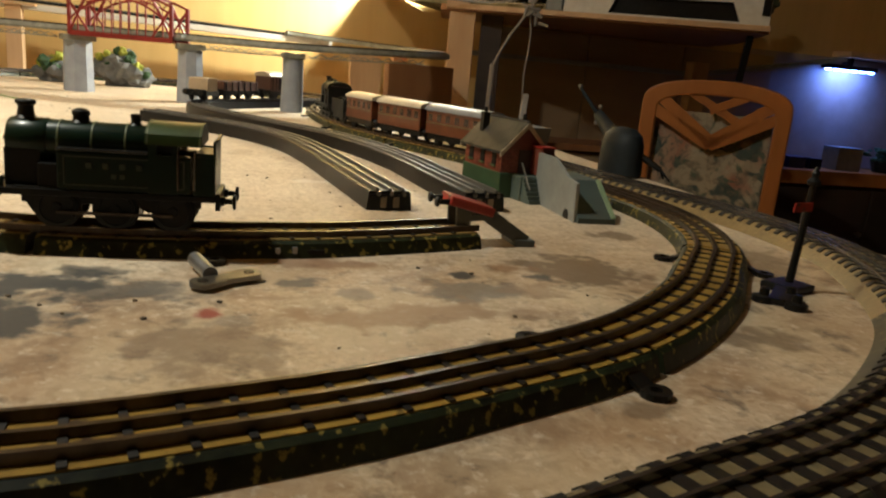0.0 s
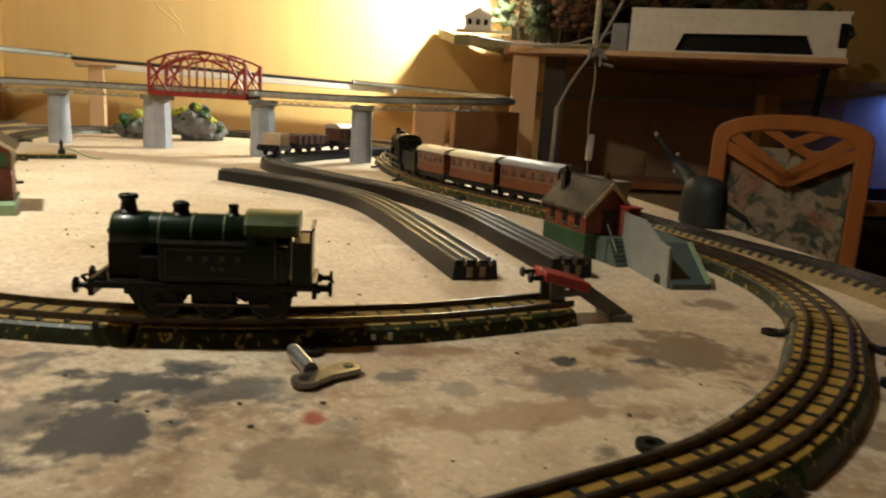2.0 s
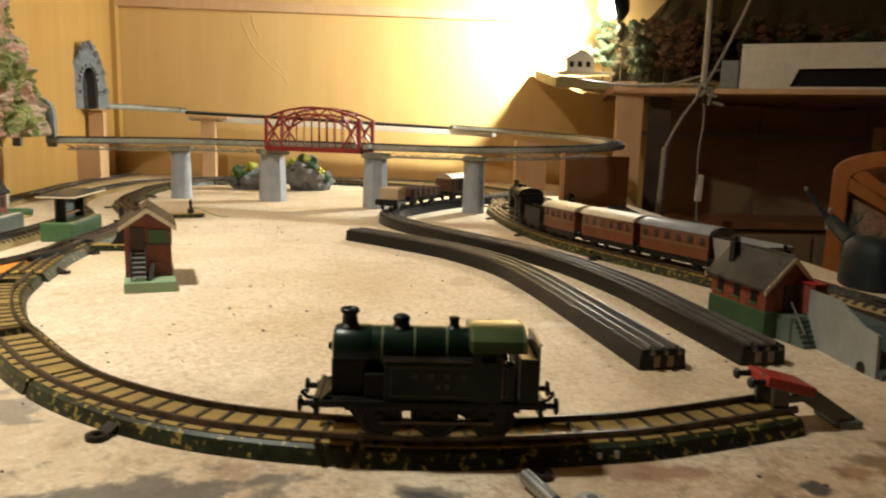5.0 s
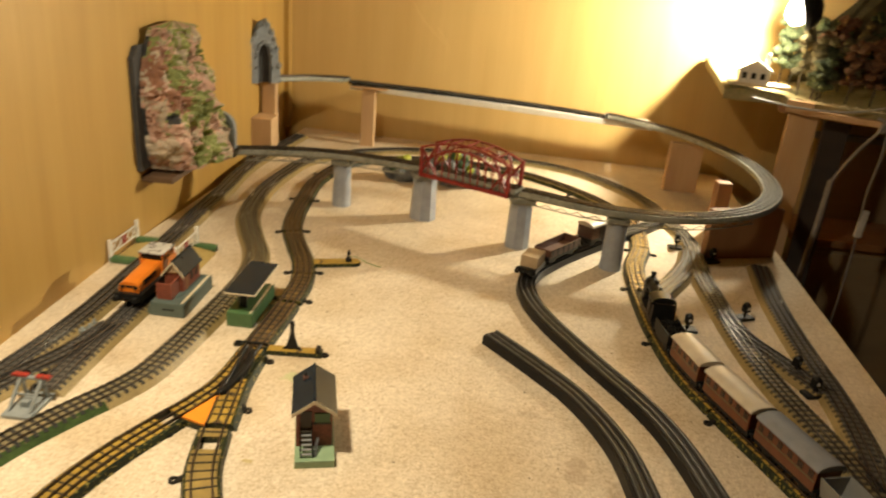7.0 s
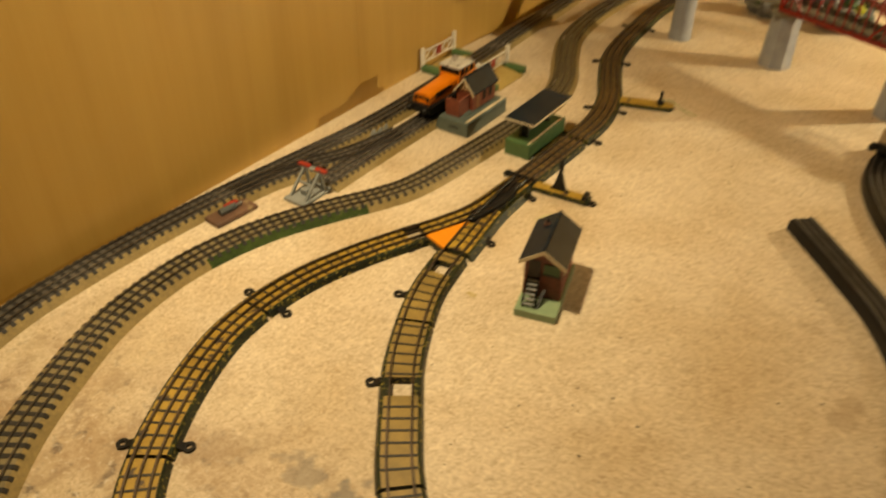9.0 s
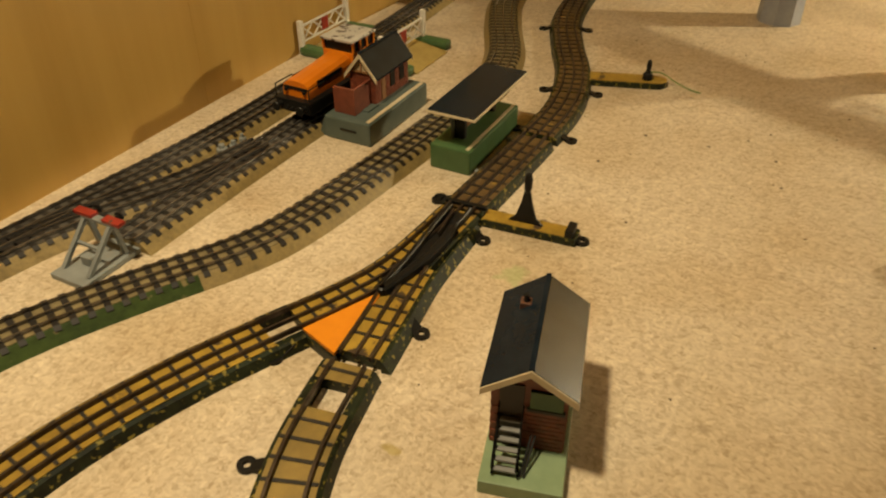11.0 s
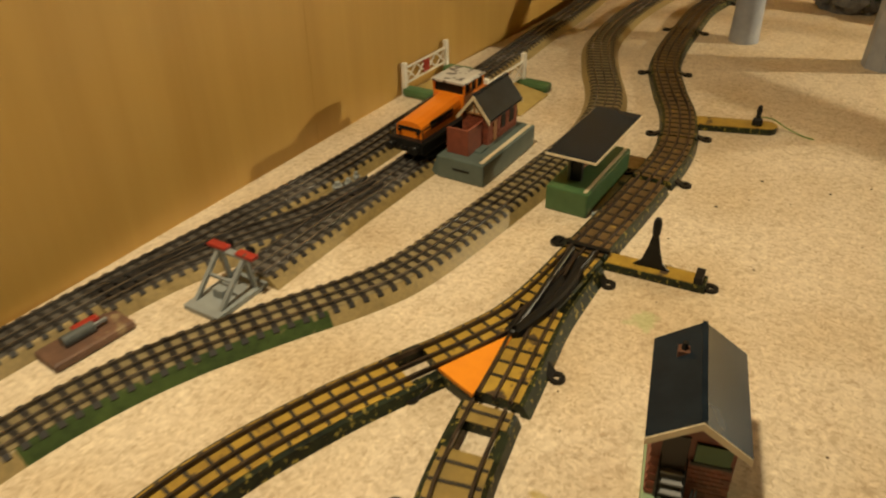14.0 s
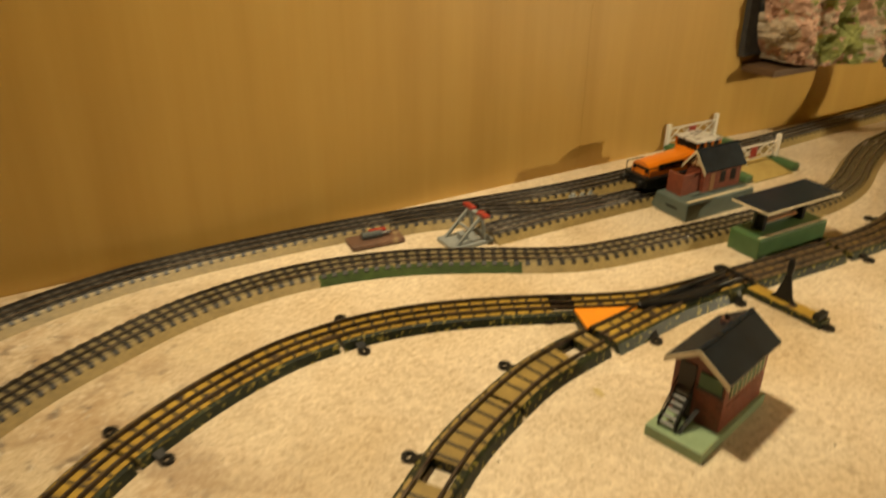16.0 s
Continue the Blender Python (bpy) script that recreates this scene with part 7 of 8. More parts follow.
def lantern(x, y, turn, h=0.022, base=True):
    root = thing("point_lantern", pose(x, y, 0, 0, 0, turn), "small black toy point lantern on a metal base", "lantern", "point lanterns")
    part("base", box(bmesh.new(), -0.012, 0.012, -0.008, 0.008, 0.0, 0.0042, 0.0012), BLACKBASE, root)
    part("stem", rod(bmesh.new(), (0, 0, 0.004), (0, 0, h * 0.55), 0.0018, seg=8), BLACKMETAL, root)
    part("lamp_body", box(bmesh.new(), -0.0042, 0.0042, -0.0042, 0.0042, h * 0.5, h, 0.0008), BLACKMETAL, root)
    part("lamp_cap", lathe(bmesh.new(), [(0.0046, 0), (0.0030, 0.0022), (0.0012, 0.003)], 10, Matrix.Translation((0, 0, h))), BLACKMETAL, root)
    for s in (-1, 1):
        part("lens", lathe(bmesh.new(), [(0.0020, 0), (0.0016, 0.0006)], 10, pose(0, s * 0.0042, h * 0.76, -90 * s, 0, 0)), WHITE, root, "white lantern lens")


for x, y, turn in ((0.407, 1.165, 10), (0.492, 1.225, 30), (0.525, 1.045, 20), (0.518, 1.090, 40), (0.438, 1.468, 0), (0.487, 1.424, 25)):
    lantern(x, y, turn)


def toy_crane():
    """A squat rounded housing on the board edge with a raised thin jib and a hanging grab."""
    root = thing("toy_crane", pose(0.594, 0.846, 0), "dark grey rounded toy crane with raised jib and black grab", "crane")
    dark = material("crane_grey", (0.020, 0.026, 0.031), (0.010, 0.014, 0.017), 0.6, scale=60, spec=0.2)
    bm = bmesh.new()
    lathe(bm, [(0.0200, 0.0), (0.0215, 0.002), (0.0210, 0.018), (0.0205, 0.028), (0.0180, 0.0365), (0.0120, 0.0415), (0.0040, 0.0430), (0.0005, 0.0432)], 24)
    bmesh.ops.transform(bm, matrix=Matrix.Diagonal((0.80, 1.28, 1, 1)), verts=bm.verts)
    part("housing", bm, dark, root, "rounded dark grey housing", smooth=True)
    part("neck", rod(bmesh.new(), (0.0, 0.022, 0.034), (0.004, 0.064, 0.049), 0.0075, 0.0055, 14), dark, root, smooth=True)
    part("jib", rod(bmesh.new(), (0.003, 0.060, 0.047), (-0.014, 0.076, 0.074), 0.0024, 0.0014, 8), dark, root)
    part("jib_tip", lathe(bmesh.new(), [(0.0010, -0.002), (0.0022, -0.001), (0.0022, 0.001), (0.0010, 0.002)], 10, Matrix.Translation((-0.014, 0.076, 0.075))), STEEL, root, "bright steel jib tip", smooth=True)
    for p in ((0.007, 0.069, 0.057), (0.000, 0.060, 0.042)):
        part("knob", lathe(bmesh.new(), [(0.0008, -0.002), (0.0020, -0.001), (0.0020, 0.001), (0.0008, 0.002)], 10, Matrix.Translation(p)), STEEL, root, "small bright knob", smooth=True)
    g = part("grab_arm", rod(bmesh.new(), (0.008, -0.020, 0.020), (0.022, -0.034, 0.010), 0.0032, 0.0026, 8), BLACKMETAL, root)
    for dx, dy in ((0.006, -0.012), (0.012, -0.006), (0.012, 0.003)):
        part("finger", rod(bmesh.new(), (0.022, -0.034, 0.010), (0.022 + dx * 0.5, -0.034 + dy, 0.002), 0.0014, 0.0008, 6), BLACKMETAL, g)


toy_crane()


# ---- the shelf layout beyond the board ----
def shelf_corner():
    deck = [(0.630, 1.748), (0.639, 1.735), (1.192, 1.466), (1.345, 1.780), (1.40, 1.984), (0.690, 1.984)]
    bm = bmesh.new()
    lo = [bm.verts.new((x, y, 0.196)) for x, y in deck]
    hi = [bm.verts.new((x, y, 0.208)) for x, y in deck]
    bm.faces.new(lo[::-1])
    bm.faces.new(hi)
    for k in range(6):
        bm.faces.new((lo[k], lo[(k + 1) % 6], hi[(k + 1) % 6], hi[k]))
    single("shelf_board", bm, BROWNWOOD, pose(0, 0, 0), "wide shelf board carrying a second layout", "shelf")
    front_edge = pose(0.639, 1.735, 0, 0, 0, -26)
    single("shelf_lipping", box(bmesh.new(), 0.0, 0.614, -0.008, -0.0005, 0.1995, 0.2095, 0.001), PINE, front_edge, "pale pine lipping along the shelf front", "lipping")
    single("shelf_block", box(bmesh.new(), 0.0, 0.045, -0.006, 0.012, 0.2100, 0.222, 0.001), PINE, front_edge, "small pine block on the shelf corner", "block")
    bm = box(bmesh.new(), -0.026, 0.026, -0.010, 0.010, -0.75, 0.1955, 0.0015)
    single("shelf_post", bm, PINE, pose(0.674, 1.738, 0, 0, 0, -12), "tall orange-stained wooden post under the shelf", "post")
    bm = box(bmesh.new(), -0.022, 0.022, -0.010, 0.010, -0.75, 0.1955, 0.0015)
    single("shelf_post", bm, DARKWOOD, pose(0.742, 1.752, 0, 0, 0, -12), "dark wooden post under the shelf", "post")
    single("shelf_bracket", bar(bmesh.new(), (0.585, 0.02, 0.190), (0.585, 0.06, 0.110), 0.012, 0.012), BLACKMETAL, front_edge, "black metal bracket under the shelf end", "bracket")
    # added sheets before the ply wall; their darker brown stands in for shelf shadow
    bp = thing("shade_panel", pose(1.2, 1.9785, -0.74), "added brown sheets standing in for the shaded plywood wall under the shelf", "panel")
    for k in range(3):
        part("shade_sheet", box(bmesh.new(), -0.40 + 0.267 * k, -0.136 + 0.267 * k, -0.0065, 0.0065, 0.0, 0.93, 0.001), SHELFDARK, bp)
    plank("wall_rail", 0.74, 1.36, 1.940, 1.970, 0.118, 0.129, GREYPAINT, "long grey rail along the wall below the shelf", "rail")
    single("wall_rail", bar(bmesh.new(), (1.362, 1.955, 0.1235), (1.80, 1.955, 0.200), 0.030, 0.011), GREYPAINT, pose(0, 0, 0), "grey rail rising along the wall beyond the shelf", "rail")
    plank("wooden_post", 1.288, 1.330, 1.850, 1.885, -0.0595, 0.150, PINE, "brown pine post standing behind the chair", "post")
    plank("lower_shelf", 0.74, 1.55, 1.80, 1.965, -0.075, -0.060, BROWNWOOD, "brown lower shelf in deep shade", "shelf")
    cup = thing("cupboard", pose(1.13, 1.8875, -0.74), "dark cupboard with two doors under the lower shelf", "cupboard")
    part("body", box(bmesh.new(), -0.37, 0.37, -0.0725, 0.0725, 0.0, 0.660, 0.003), SHELFDARK, cup)
    for x in (-0.183, 0.183):
        door = part("door", box(bmesh.new(), x - 0.178, x + 0.178, -0.0805, -0.0735, 0.01, 0.650, 0.002), SHELFDARK, cup)
        part("door_knob", lathe(bmesh.new(), [(0.004, 0), (0.004, 0.008), (0.009, 0.012), (0.008, 0.018), (0.002, 0.020)], 12, pose(x - math.copysign(0.155, x), -0.0805, 0.50, 90, 0, 0)), STEEL, door)
    # white moulded tray with an oblong opening
    root = thing("white_tray", front_edge @ pose(0.232, 0.006, 0.2100), "white moulded plastic tray with an oblong black opening", "tray")
    bm = bmesh.new()
    outer = [(0.0, 0.0), (0.0, 0.076), (0.380, 0.078), (0.380, 0.0)]
    hole = [(0.084, 0.004), (0.098, 0.036), (0.312, 0.038), (0.328, 0.004)]
    a = [[bm.verts.new((x, y, z)) for x, z in o] for o in (outer, hole) for y in (0.0, 0.010)]
    for k in range(4):
        j = (k + 1) % 4
        bm.faces.new((a[0][k], a[0][j], a[2][j], a[2][k]))
        bm.faces.new((a[1][j], a[1][k], a[3][k], a[3][j]))
        bm.faces.new((a[0][j], a[0][k], a[1][k], a[1][j]))
        bm.faces.new((a[2][k], a[2][j], a[3][j], a[3][k]))
    part("front", bm, WHITE, root)
    part("recess", box(bmesh.new(), 0.075, 0.340, 0.012, 0.060, 0.0, 0.046), BLACKMETAL, root, "black hollow behind the opening")
    part("lid", box(bmesh.new(), -0.002, 0.383, 0.0, 0.150, 0.0765, 0.0810, 0.001), WHITE, root)
    part("end", box(bmesh.new(), -0.002, 0.004, 0.010, 0.150, 0.0, 0.0735), WHITE, root)
    part("clip", box(bmesh.new(), 0.364, 0.378, -0.004, 0.0, 0.018, 0.060, 0.001), BLACKMETAL, root)
    single("clear_box", box(bmesh.new(), -0.016, 0.016, -0.012, 0.012, 0, 0.052, 0.003), GREYPAINT, front_edge @ pose(0.212, 0.02, 0.2100), "small grey plastic box beside the tray", "box")
    # terrain with an uneven front edge
    bm = bmesh.new()
    nx, ny = 44, 14
    grid = []
    for j in range(ny + 1):
        row = []
        for i in range(nx + 1):
            x = 0.528 + 0.33 * i / nx
            u = i / nx
            front = 1.752 - 0.488 * max(0, x - 0.650) + 0.018 * noise.noise(Vector((x * 14, 0, 0))) + 0.10 * max(0, 0.58 - x)
            y = front + (1.985 - front) * j / ny
            z = 0.212 + 0.012 * noise.noise(Vector((x * 11, y * 11, 2))) + 0.030 * max(0, u - 0.35) * (0.3 + j / ny) + 0.006 + (0.014 + 0.022 * j / ny) * min(1.0, max(0.0, (0.66 - x) / 0.09))
            row.append(bm.verts.new((x, y, max(z, 0.2095))))
        grid.append(row)
    for a, b in zip(grid, grid[1:]):
        for i in range(nx):
            bm.faces.new((a[i], a[i + 1], b[i + 1], b[i]))
    low = [bm.verts.new((v.co.x, v.co.y - 0.001, 0.2082)) for v in grid[0]]
    for i in range(nx):
        bm.faces.new((low[i], low[i + 1], grid[0][i + 1], grid[0][i]))
    # the overhanging end is a thick crust without a shelf under it
    side_low = [bm.verts.new((row[0].co.x + 0.004, row[0].co.y, 0.2082 + 0.030 * j / ny)) for j, row in enumerate(grid)]
    for j in range(ny):
        bm.faces.new((side_low[j], grid[j][0], grid[j + 1][0], side_low[j + 1]))
    inner = [bm.verts.new((0.70, row[0].co.y, 0.2084)) for row in grid]
    for j in range(ny):
        bm.faces.new((side_low[j], side_low[j + 1], inner[j + 1], inner[j]))
    single("terrain", bm, material("sandy_terrain", (0.34, 0.27, 0.13), (0.17, 0.15, 0.06), 0.85, scale=90, bump=0.5), pose(0, 0, 0), "sandy model terrain with a ragged front edge", "terrain")
    # little white house close to the bulb
    root = thing("model_house", pose(0.574, 1.770, 0.236, 0, 0, -8) @ Matrix.Scale(1.35, 4), "tiny white model house on the shelf layout", "model house")
    part("plinth", box(bmesh.new(), -0.030, 0.052, -0.016, 0.020, 0.0, 0.004, 0.0006), CREAM, root)
    gable_house(root, -0.018, 0.022, -0.012, 0.016, 0.004, 0.022, 0.034, WHITE, WHITE, 0.004)
    for x in (-0.011, 0.001, 0.013):
        part("window", box(bmesh.new(), x - 0.003, x + 0.003, -0.0126, -0.0115, 0.010, 0.018), BLACKMETAL, root)
    part("chimney", box(bmesh.new(), 0.014, 0.020, 0.0, 0.006, 0.026, 0.044, 0.0004), WHITE, root)
    # fence along the front
    fr = thing("model_fence", front_edge @ pose(-0.03, 0.030, 0.212), "pale model fence along the terrain edge", "fence")
    for k in range(14):
        part("fence_post", box(bmesh.new(), 0.02 * k, 0.02 * k + 0.002, 0, 0.002, 0, 0.012), CREAM, fr)
    part("fence_rail", box(bmesh.new(), 0, 0.262, 0.0004, 0.0016, 0.007, 0.009), CREAM, fr)
    # autumn woods: leaf clumps on thin trunks
    rnd = random.Random(11)
    tones = [material("autumn_leaves", (0.10, 0.075, 0.022), (0.045, 0.036, 0.014), 0.85, scale=200, bump=0.5),
             material("olive_leaves", (0.055, 0.07, 0.02), (0.022, 0.03, 0.010), 0.85, scale=200, bump=0.5),
             material("rust_leaves", (0.14, 0.055, 0.018), (0.06, 0.028, 0.010), 0.85, scale=200, bump=0.5)]
    for k in range(64):
        x = rnd.uniform(0.66, 1.36)
        lowest = max(1.62, 1.735 - 0.488 * (x - 0.639) + (0.05 if x < 0.84 else 0.20))
        y = rnd.uniform(lowest, 1.945)
        base = 0.214
        h = rnd.uniform(0.05, 0.10) + 0.08 * (y - 1.62) / 0.33
        t = thing("model_tree", pose(x, y, base, 0, 0, rnd.uniform(0, 360)), "bushy brown-green autumn model tree on the shelf", "model tree", "model wood")
        bm = bmesh.new()
        rod(bm, (0, 0, -0.004), (rnd.uniform(-0.004, 0.004), rnd.uniform(-0.004, 0.004), h * 0.6), 0.0022, 0.0012, 6)
        part("trunk", bm, DARKWOOD, t)
        bm = bmesh.new()
        for _ in range(26):
            a, rr = rnd.uniform(0, 2 * math.pi), rnd.uniform(0.0, 0.026)
            z = h * rnd.uniform(0.35, 1.0)
            clump(bm, (rr * math.cos(a) * (1.2 - z / h * 0.6), rr * math.sin(a) * (1.2 - z / h * 0.6), z), rnd.uniform(0.006, 0.013), rnd, 0.8, 1)
        part("crown", bm, tones[k % 3], t)
    bm = bmesh.new()
    nx, nz = 24, 10
    g = []
    for j in range(nz + 1):
        g.append([bm.verts.new((0.70 + 0.72 * i / nx, 1.968 + 0.010 * noise.noise(Vector((i * 0.7, j * 0.7, 1))), 0.205 + (0.30 + 0.05 * noise.noise(Vector((i * 0.4, 0, 3)))) * min(1, 0.25 + i / 8) * j / nz)) for i in range(nx + 1)])
    for a, b in zip(g, g[1:]):
        for i in range(nx):
            bm.faces.new((a[i], a[i + 1], b[i + 1], b[i]))
    ob = single("wooded_hill", bm, tones[0], pose(0, 0, 0), "steep wooded hillside behind the model trees", "hill")
    mod = ob.modifiers.new("thick", "SOLIDIFY")
    mod.thickness = 0.006


shelf_corner()


def cable(points, r, mat, label, name="cable"):
    line = [p + Vector((-0.016, -0.030, 0)) for p in spline(points, 0.010)]
    bm = bmesh.new()
    rings = []
    for k, p in enumerate(line):
        d = (line[min(k + 1, len(line) - 1)] - line[max(k - 1, 0)]).normalized()
        u = d.orthogonal().normalized()
        w = d.cross(u)
        rings.append([bm.verts.new(p + r * (math.cos(a) * u + math.sin(a) * w)) for a in [2 * math.pi * j / 6 for j in range(6)]])
    for a, b in zip(rings, rings[1:]):
        best = min(range(6), key=lambda s: sum((a[j].co - b[(j + s) % 6].co).length for j in range(6)))
        for j in range(6):
            bm.faces.new((a[j], a[(j + 1) % 6], b[(j + 1 + best) % 6], b[(j + best) % 6]))
    return single(name, bm, mat, pose(0, 0, 0), label, "cable", smooth=True)


CORD = material("white_cord", (0.34, 0.32, 0.28), (0.22, 0.20, 0.18), 0.6, scale=120)
cable([(0.805, 1.690, 0.80), (0.804, 1.689, 0.50), (0.806, 1.690, 0.30), (0.805, 1.690, 0.215)], 0.0062, CORD, "thick white hanging cord tied to the shelf edge")
cable([(0.90, 1.690, 0.42), (0.85, 1.688, 0.30), (0.805, 1.687, 0.212), (0.765, 1.688, 0.15), (0.738, 1.688, 0.095)], 0.0030, CORD, "thin white cord slanting down across the shelf")
cable([(0.738, 1.688, 0.098), (0.737, 1.689, 0.02), (0.733, 1.69, -0.08), (0.730, 1.69, -0.30)], 0.0052, CORD, "pale hanging flex below the shelf")
cable([(0.806, 1.690, 0.205), (0.812, 1.692, 0.15), (0.808, 1.695, 0.08), (0.815, 1.70, 0.0), (0.818, 1.70, -0.10), (0.815, 1.70, -0.30)], 0.0020, CORD, "thin white flex hanging from the knot")
bm = bmesh.new()
box(bm, -0.006, 0.006, -0.005, 0.005, -0.026, 0.026, 0.002)
single("inline_switch", bm, WHITE, pose(0.801, 1.670, 0.020, 0, 2, 0), "small white switch on a hanging flex", "switch")
knot = thing("cord_knot", pose(0.789, 1.648, 0.203), "tangled knot of white cord at the shelf edge", "knot")
rnd = random.Random(2)
for k in range(12):
    a = rnd.uniform(0, 6.28)
    p = Vector((rnd.uniform(-0.016, 0.016), 0.0, rnd.uniform(-0.022, 0.018)))
    part("cord_turn", rod(bmesh.new(), p, p + Vector((0.020 * math.cos(a), rnd.uniform(-0.006, 0.006), 0.016 * math.sin(a))), 0.0032, seg=8), CORD, knot, smooth=True)
cable([(0.585, 1.742, 0.222), (0.66, 1.728, 0.214), (0.74, 1.716, 0.216), (0.80, 1.706, 0.232), (0.86, 1.706, 0.252), (0.93, 1.706, 0.262)], 0.0022, CORD, "thin grey wire along the shelf front")


# ---- bulb ----
def bare_bulb():
    root = thing("bulb_lamp", Matrix.Translation(BULB), "glowing bulb in a black reflector above the shelf", "lamp")
    glow = material("bulb_glow", (1, 0.9, 0.7), (1, 0.9, 0.7), emit=(1.0, 0.86, 0.58), emit_strength=60.0)
    b = part("glass", lathe(bmesh.new(), [(0.004, 0.034), (0.010, 0.028), (0.013, 0.018), (0.019, 0.006), (0.021, -0.006), (0.017, -0.018), (0.008, -0.026), (0.001, -0.028)], 18), glow, root, "glowing glass", smooth=True)
    b.visible_shadow = False
    part("holder", lathe(bmesh.new(), [(0.011, 0.030), (0.013, 0.034), (0.013, 0.058), (0.006, 0.064), (0.003, 0.066)], 16), BLACKMETAL, root, "black bulb holder", smooth=True)
    turn = look((0, 0, 0), (-1.0, 0.30, -0.34)) @ pose(0, 0, 0.030)
    bm = bmesh.new()
    prof = [(0.004, 0.012), (0.024, 0.006), (0.036, -0.008), (0.042, -0.022)]
    rings = [[bm.verts.new((r * math.cos(2 * math.pi * k / 24), r * math.sin(2 * math.pi * k / 24), z)) for k in range(24)] for r, z in prof]
    for a, b in zip(rings, rings[1:]):
        for k in range(24):
            bm.faces.new((a[k], a[(k + 1) % 24], b[(k + 1) % 24], b[k]))
    bmesh.ops.transform(bm, matrix=turn, verts=bm.verts)
    o = part("reflector", bm, BLACKMETAL, root, "black reflector dish", smooth=True)
    o.modifiers.new("thick", "SOLIDIFY").thickness = 0.0015
    part("flex", rod(bmesh.new(), (0, 0, 0.064), (0.02, 0.03, 1.355), 0.0025, seg=6), BLACKMETAL, root)


bare_bulb()


# ---- chair and the niche across the room ----
def chair():
    root = thing("dining_chair", pose(1.152, 1.535, -0.004, 0, 0, -34), "orange wooden chair with arched crossed back and floral cloth", "chair")
    # back in the plane x, z of the chair; +y away from the camera
    W = 0.142
    n = 24

    def arch(wx, z0, rise, n=n):
        return [(-wx * math.cos(math.pi * k / n), z0 + rise * math.sin(math.pi * k / n) ** 0.62) for k in range(n + 1)]
    outer = [(-W, -0.30)] + arch(W, 0.052, 0.058) + [(W, -0.30)]
    inner = [(-W + 0.030, -0.30)] + arch(W - 0.030, 0.040, 0.040) + [(W - 0.030, -0.30)]
    bm = bmesh.new()
    lay = [[bm.verts.new((x, y, z)) for x, z in o] for o in (outer, inner) for y in (0.0, 0.022)]
    for k in range(len(outer) - 1):
        bm.faces.new((lay[0][k], lay[0][k + 1], lay[2][k + 1], lay[2][k]))
        bm.faces.new((lay[1][k + 1], lay[1][k], lay[3][k], lay[3][k + 1]))
        bm.faces.new((lay[0][k + 1], lay[0][k], lay[1][k], lay[1][k + 1]))
        bm.faces.new((lay[2][k], lay[2][k + 1], lay[3][k + 1], lay[3][k]))
    ob = part("arched_back", bm, BEECH, root, "arched orange frame")
    mod = ob.modifiers.new("edge", "BEVEL")
    mod.width, mod.segments, mod.limit_method = 0.004, 2, "ANGLE"
    for s in (-1, 1):
        part("cross_bar", bar(bmesh.new(), (-s * 0.105, 0.010, 0.068), (s * 0.012, 0.010, -0.018), 0.014, 0.022), BEECH, root)
    part("cross_bar", bar(bmesh.new(), (-0.055, 0.012, 0.086), (0.075, 0.012, 0.016), 0.012, 0.016), BEECH, root)
    part("cross_bar", bar(bmesh.new(), (0.060, 0.009, 0.084), (-0.010, 0.009, 0.050), 0.012, 0.016), BEECH, root)
    part("lower_rail", bar(bmesh.new(), (0.0, 0.010, -0.018), (0.118, 0.010, 0.046), 0.014, 0.022), BEECH, root)
    part("lower_rail", bar(bmesh.new(), (0.0, 0.010, -0.018), (-0.118, 0.010, 0.046), 0.014, 0.022), BEECH, root)
    cloth = floral()
    bm = bmesh.new()
    g = []
    for j in range(13):
        g.append([bm.verts.new((-0.112 + 0.224 * i / 12, 0.034 + 0.006 * noise.noise(Vector((i * 0.5, j * 0.5, 0))), -0.30 + 0.345 * j / 12)) for i in range(13)])
    for a, b in zip(g, g[1:]):
        for i in range(12):
            bm.faces.new((a[i], a[i + 1], b[i + 1], b[i]))
    ob = part("cloth", bm, cloth, root, "floral cloth behind the frame")
    ob.modifiers.new("thick", "SOLIDIFY").thickness = 0.004
    part("seat", box(bmesh.new(), -W, W, -0.30, 0.022, -0.33, -0.30, 0.006), BEECH, root)
    for sx in (-1, 1):
        for y in (-0.285, 0.005):
            part("leg", box(bmesh.new(), sx * (W - 0.015) - 0.012, sx * (W - 0.015) + 0.012, y - 0.012, y + 0.012, -0.75, -0.33, 0.003), BEECH, root)


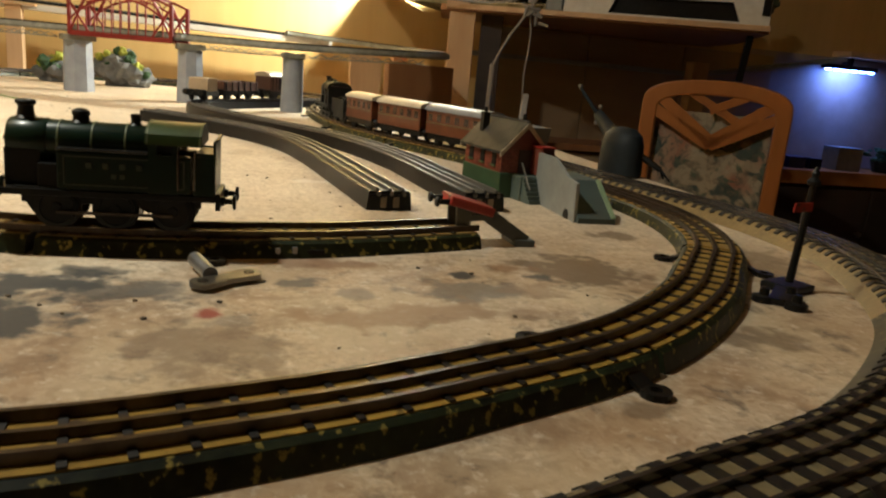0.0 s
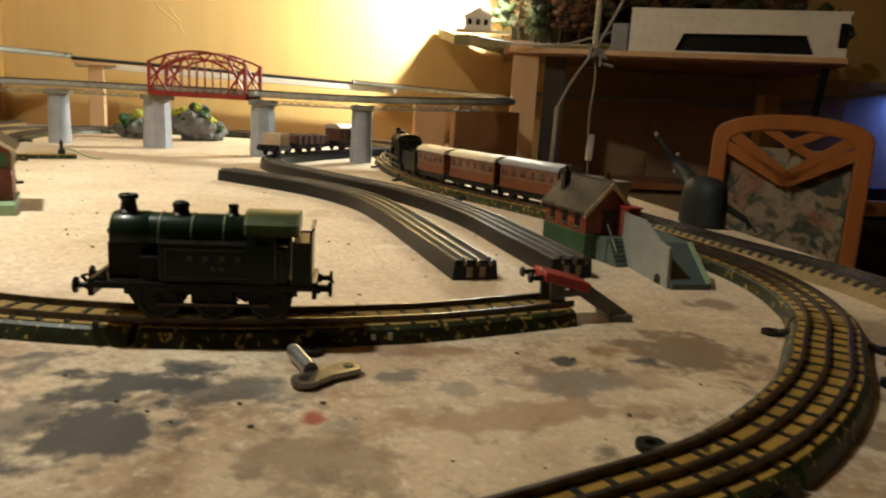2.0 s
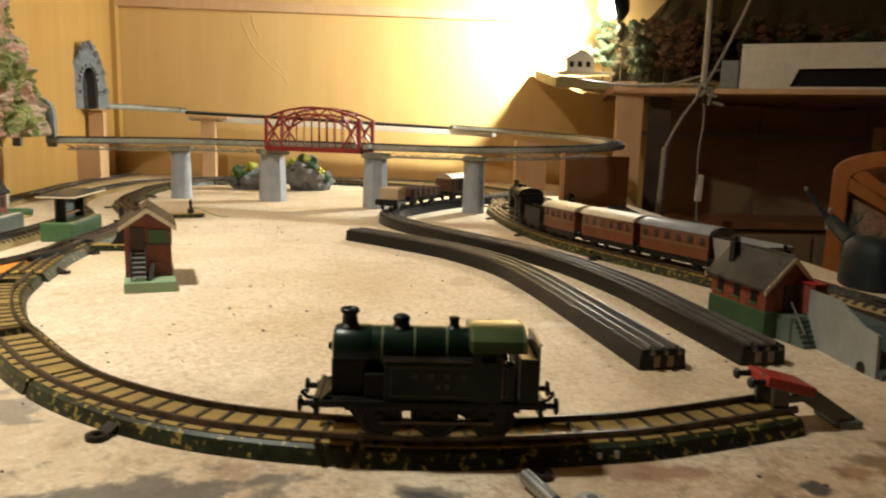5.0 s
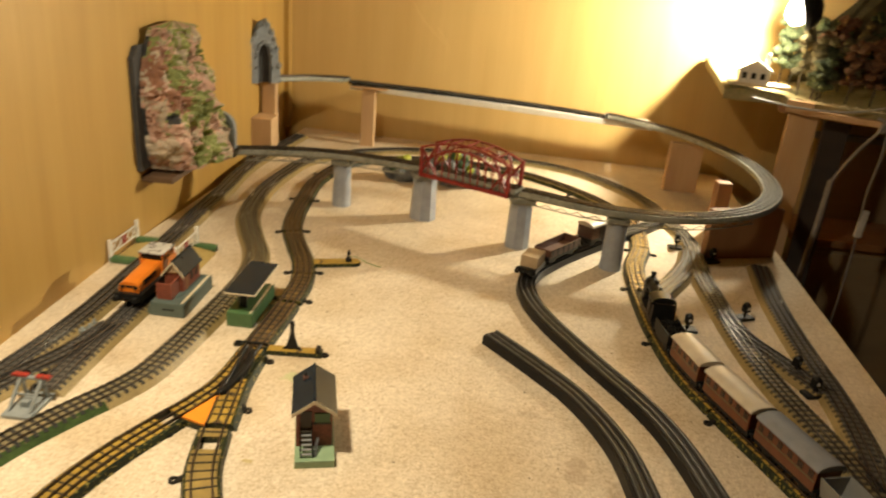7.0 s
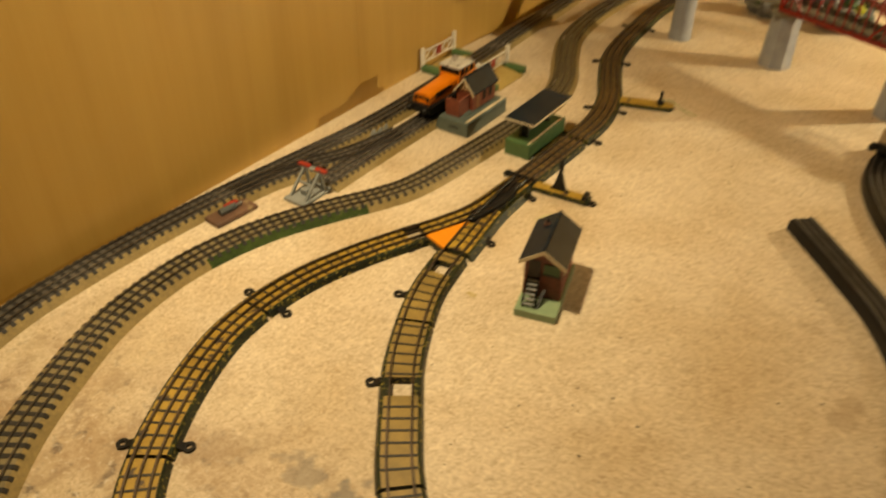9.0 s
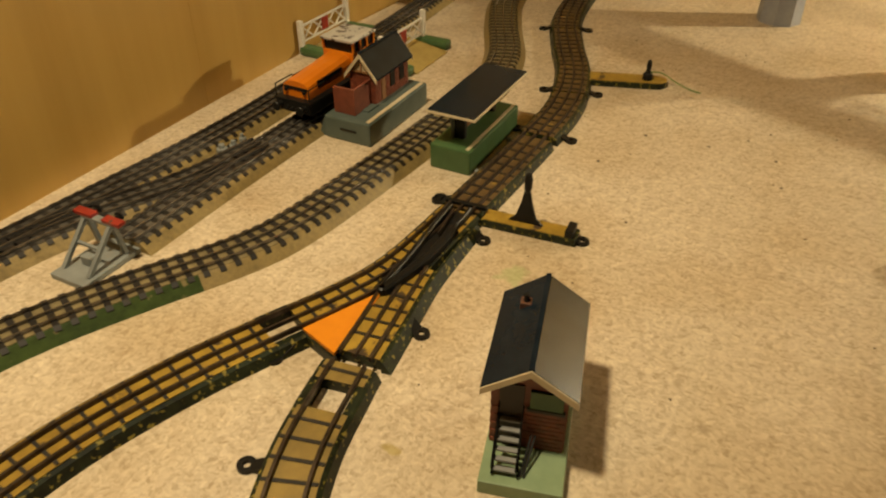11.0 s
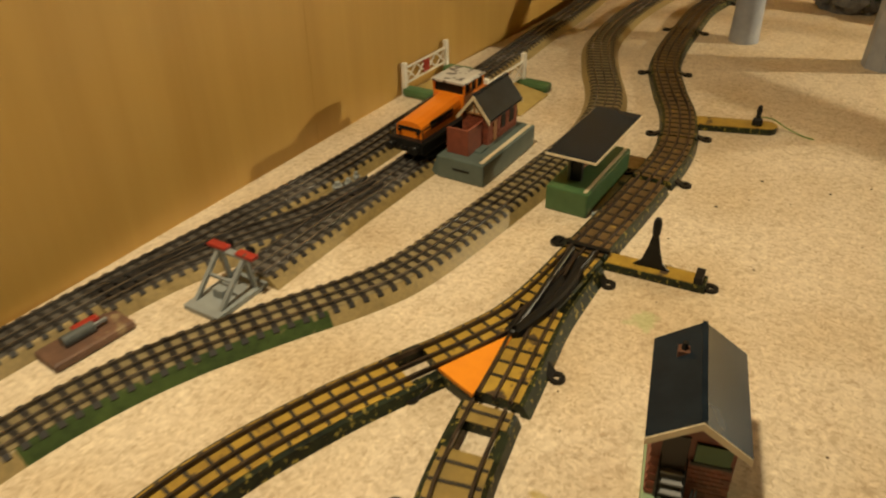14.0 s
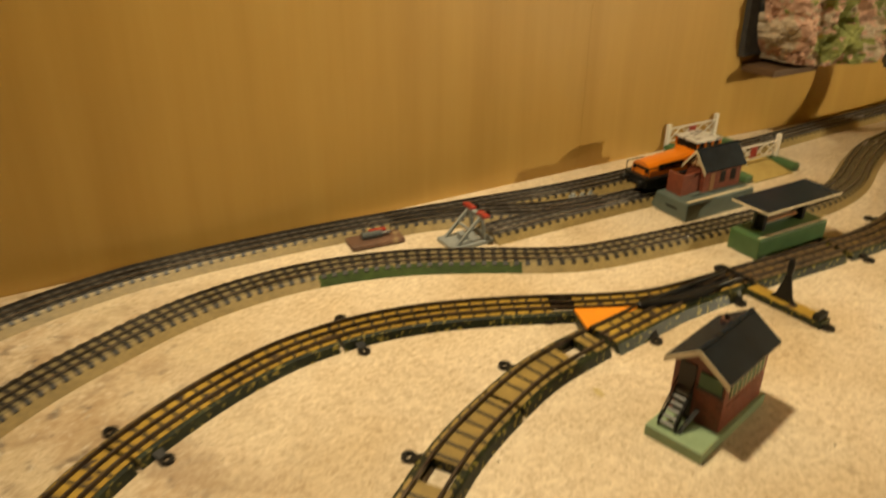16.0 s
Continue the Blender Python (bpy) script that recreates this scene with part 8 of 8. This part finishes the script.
def floral():
    m = bpy.data.materials.new("floral_cloth")
    m.use_nodes = True
    nt = m.node_tree
    b = nt.nodes["Principled BSDF"]
    b.inputs["Roughness"].default_value = 0.9
    co = nt.nodes.new("ShaderNodeTexCoord")
    prev = None
    for scale, colour, lo, hi, seed in ((9, (0.40, 0.19, 0.12), 0.50, 0.66, 1.0), (15, (0.080, 0.105, 0.090), 0.54, 0.60, 4.0), (26, (0.12, 0.15, 0.11), 0.55, 0.62, 9.0), (60, (0.20, 0.17, 0.12), 0.50, 0.70, 15.0)):
        n = nt.nodes.new("ShaderNodeTexNoise")
        n.noise_dimensions = "4D"
        n.inputs["W"].default_value = seed
        n.inputs["Scale"].default_value = scale
        n.inputs["Detail"].default_value = 3
        n.inputs["Distortion"].default_value = 1.2
        nt.links.new(co.outputs["Object"], n.inputs["Vector"])
        r = nt.nodes.new("ShaderNodeMapRange")
        r.inputs["From Min"].default_value, r.inputs["From Max"].default_value = lo, hi
        nt.links.new(n.outputs["Fac"], r.inputs["Value"])
        mx = nt.nodes.new("ShaderNodeMix")
        mx.data_type = "RGBA"
        mx.inputs[6].default_value = (0.42, 0.36, 0.25, 1)
        mx.inputs[7].default_value = (*colour, 1)
        nt.links.new(r.outputs["Result"], mx.inputs[0])
        if prev:
            nt.links.new(prev, mx.inputs[6])
        prev = mx.outputs[2]
    nt.links.new(prev, b.inputs["Base Color"])
    return m


chair()


def niche():
    """A white-backed recess with a blue light strip, over a wooden rail."""
    pale = material("pale_panel", (0.36, 0.30, 0.25), (0.27, 0.22, 0.18), 0.6, scale=20)
    back = new("niche_back", mesh_of(box(bmesh.new(), 1.52, 2.9, 1.985, 1.999, -0.09, 0.205), "niche_back", pale))
    tagged(back, "pale grey back wall of a lit recess", "wall", kind="structure")
    plank("niche_rail", 1.80, 2.95, 1.93, 1.999, 0.206, 0.222, PINE, "pale wooden rail above the lit recess", "rail")
    plank("niche_shelf", 1.50, 2.95, 1.86, 1.999, -0.128, -0.092, BEECH, "orange wooden shelf below the lit recess", "shelf")
    nc = thing("niche_cupboard", pose(2.255, 1.9375, -0.74), "dark cupboard with plain doors below the orange shelf", "cupboard")
    part("body", box(bmesh.new(), -0.695, 0.695, -0.0575, 0.0575, 0.0, 0.610, 0.002), DARKWOOD, nc)
    for k in range(4):
        x = -0.520 + 0.347 * k
        d = part("door", box(bmesh.new(), x - 0.170, x + 0.170, -0.0660, -0.0585, 0.010, 0.600, 0.002), DARKWOOD, nc)
        part("door_knob", lathe(bmesh.new(), [(0.004, 0), (0.004, 0.008), (0.009, 0.012), (0.008, 0.018), (0.002, 0.020)], 12, pose(x + 0.145, -0.0660, 0.48, 90, 0, 0)), STEEL, d)
    root = thing("blue_light_strip", pose(1.83, 1.955, 0.172), "glowing blue light strip under the rail", "light strip")
    blue = material("blue_glow", (0.2, 0.3, 1), (0.2, 0.3, 1), emit=(0.18, 0.30, 1.0), emit_strength=18.0)
    part("housing", box(bmesh.new(), -0.085, 0.085, -0.006, 0.012, 0.002, 0.014, 0.001), BLACKMETAL, root)
    for k in range(6):
        part("light", lathe(bmesh.new(), [(0.009, 0), (0.008, -0.004), (0.002, -0.005)], 10, Matrix.Translation((-0.070 + 0.028 * k, 0.001, 0.002))), blue, root, "blue glowing lamp")
    part("bracket", box(bmesh.new(), -0.004, 0.004, -0.002, 0.030, 0.014, 0.036), BLACKMETAL, root)
    dk = material("dark_blue_box", (0.02, 0.025, 0.09), (0.012, 0.015, 0.05), 0.4, scale=60)
    for x, w, h, mt, lab in ((1.60, 0.030, 0.035, dk, "small dark blue box on the orange shelf"), (1.675, 0.026, 0.030, dk, "small blue box on the orange shelf"), (1.735, 0.018, 0.028, BLACKMETAL, "small black box on the orange shelf")):
        plank("small_box", x - w, x + w, 1.90, 1.95, -0.092, -0.092 + h, mt, lab, "box")
    plank("grey_box", 1.80, 1.88, 1.90, 1.96, -0.092, -0.030, GREYPAINT, "grey box on the orange shelf", "box")
    rnd = random.Random(6)
    t = thing("potted_plant", pose(1.98, 1.92, -0.092), "low dark green plant in a black pot on the shelf", "plant")
    part("pot", lathe(bmesh.new(), [(0.030, 0), (0.040, 0.030), (0.036, 0.030), (0.034, 0.026)], 16), BLACKMETAL, t)
    bm = bmesh.new()
    for k in range(50):
        a, r = rnd.uniform(0, 6.28), rnd.uniform(0, 0.075)
        clump(bm, (r * math.cos(a), r * math.sin(a) * 0.5, 0.028 + rnd.uniform(0, 0.035)), rnd.uniform(0.006, 0.014), rnd, 0.5, 1)
    part("leaves", bm, DARKFOLIAGE, t)


niche()
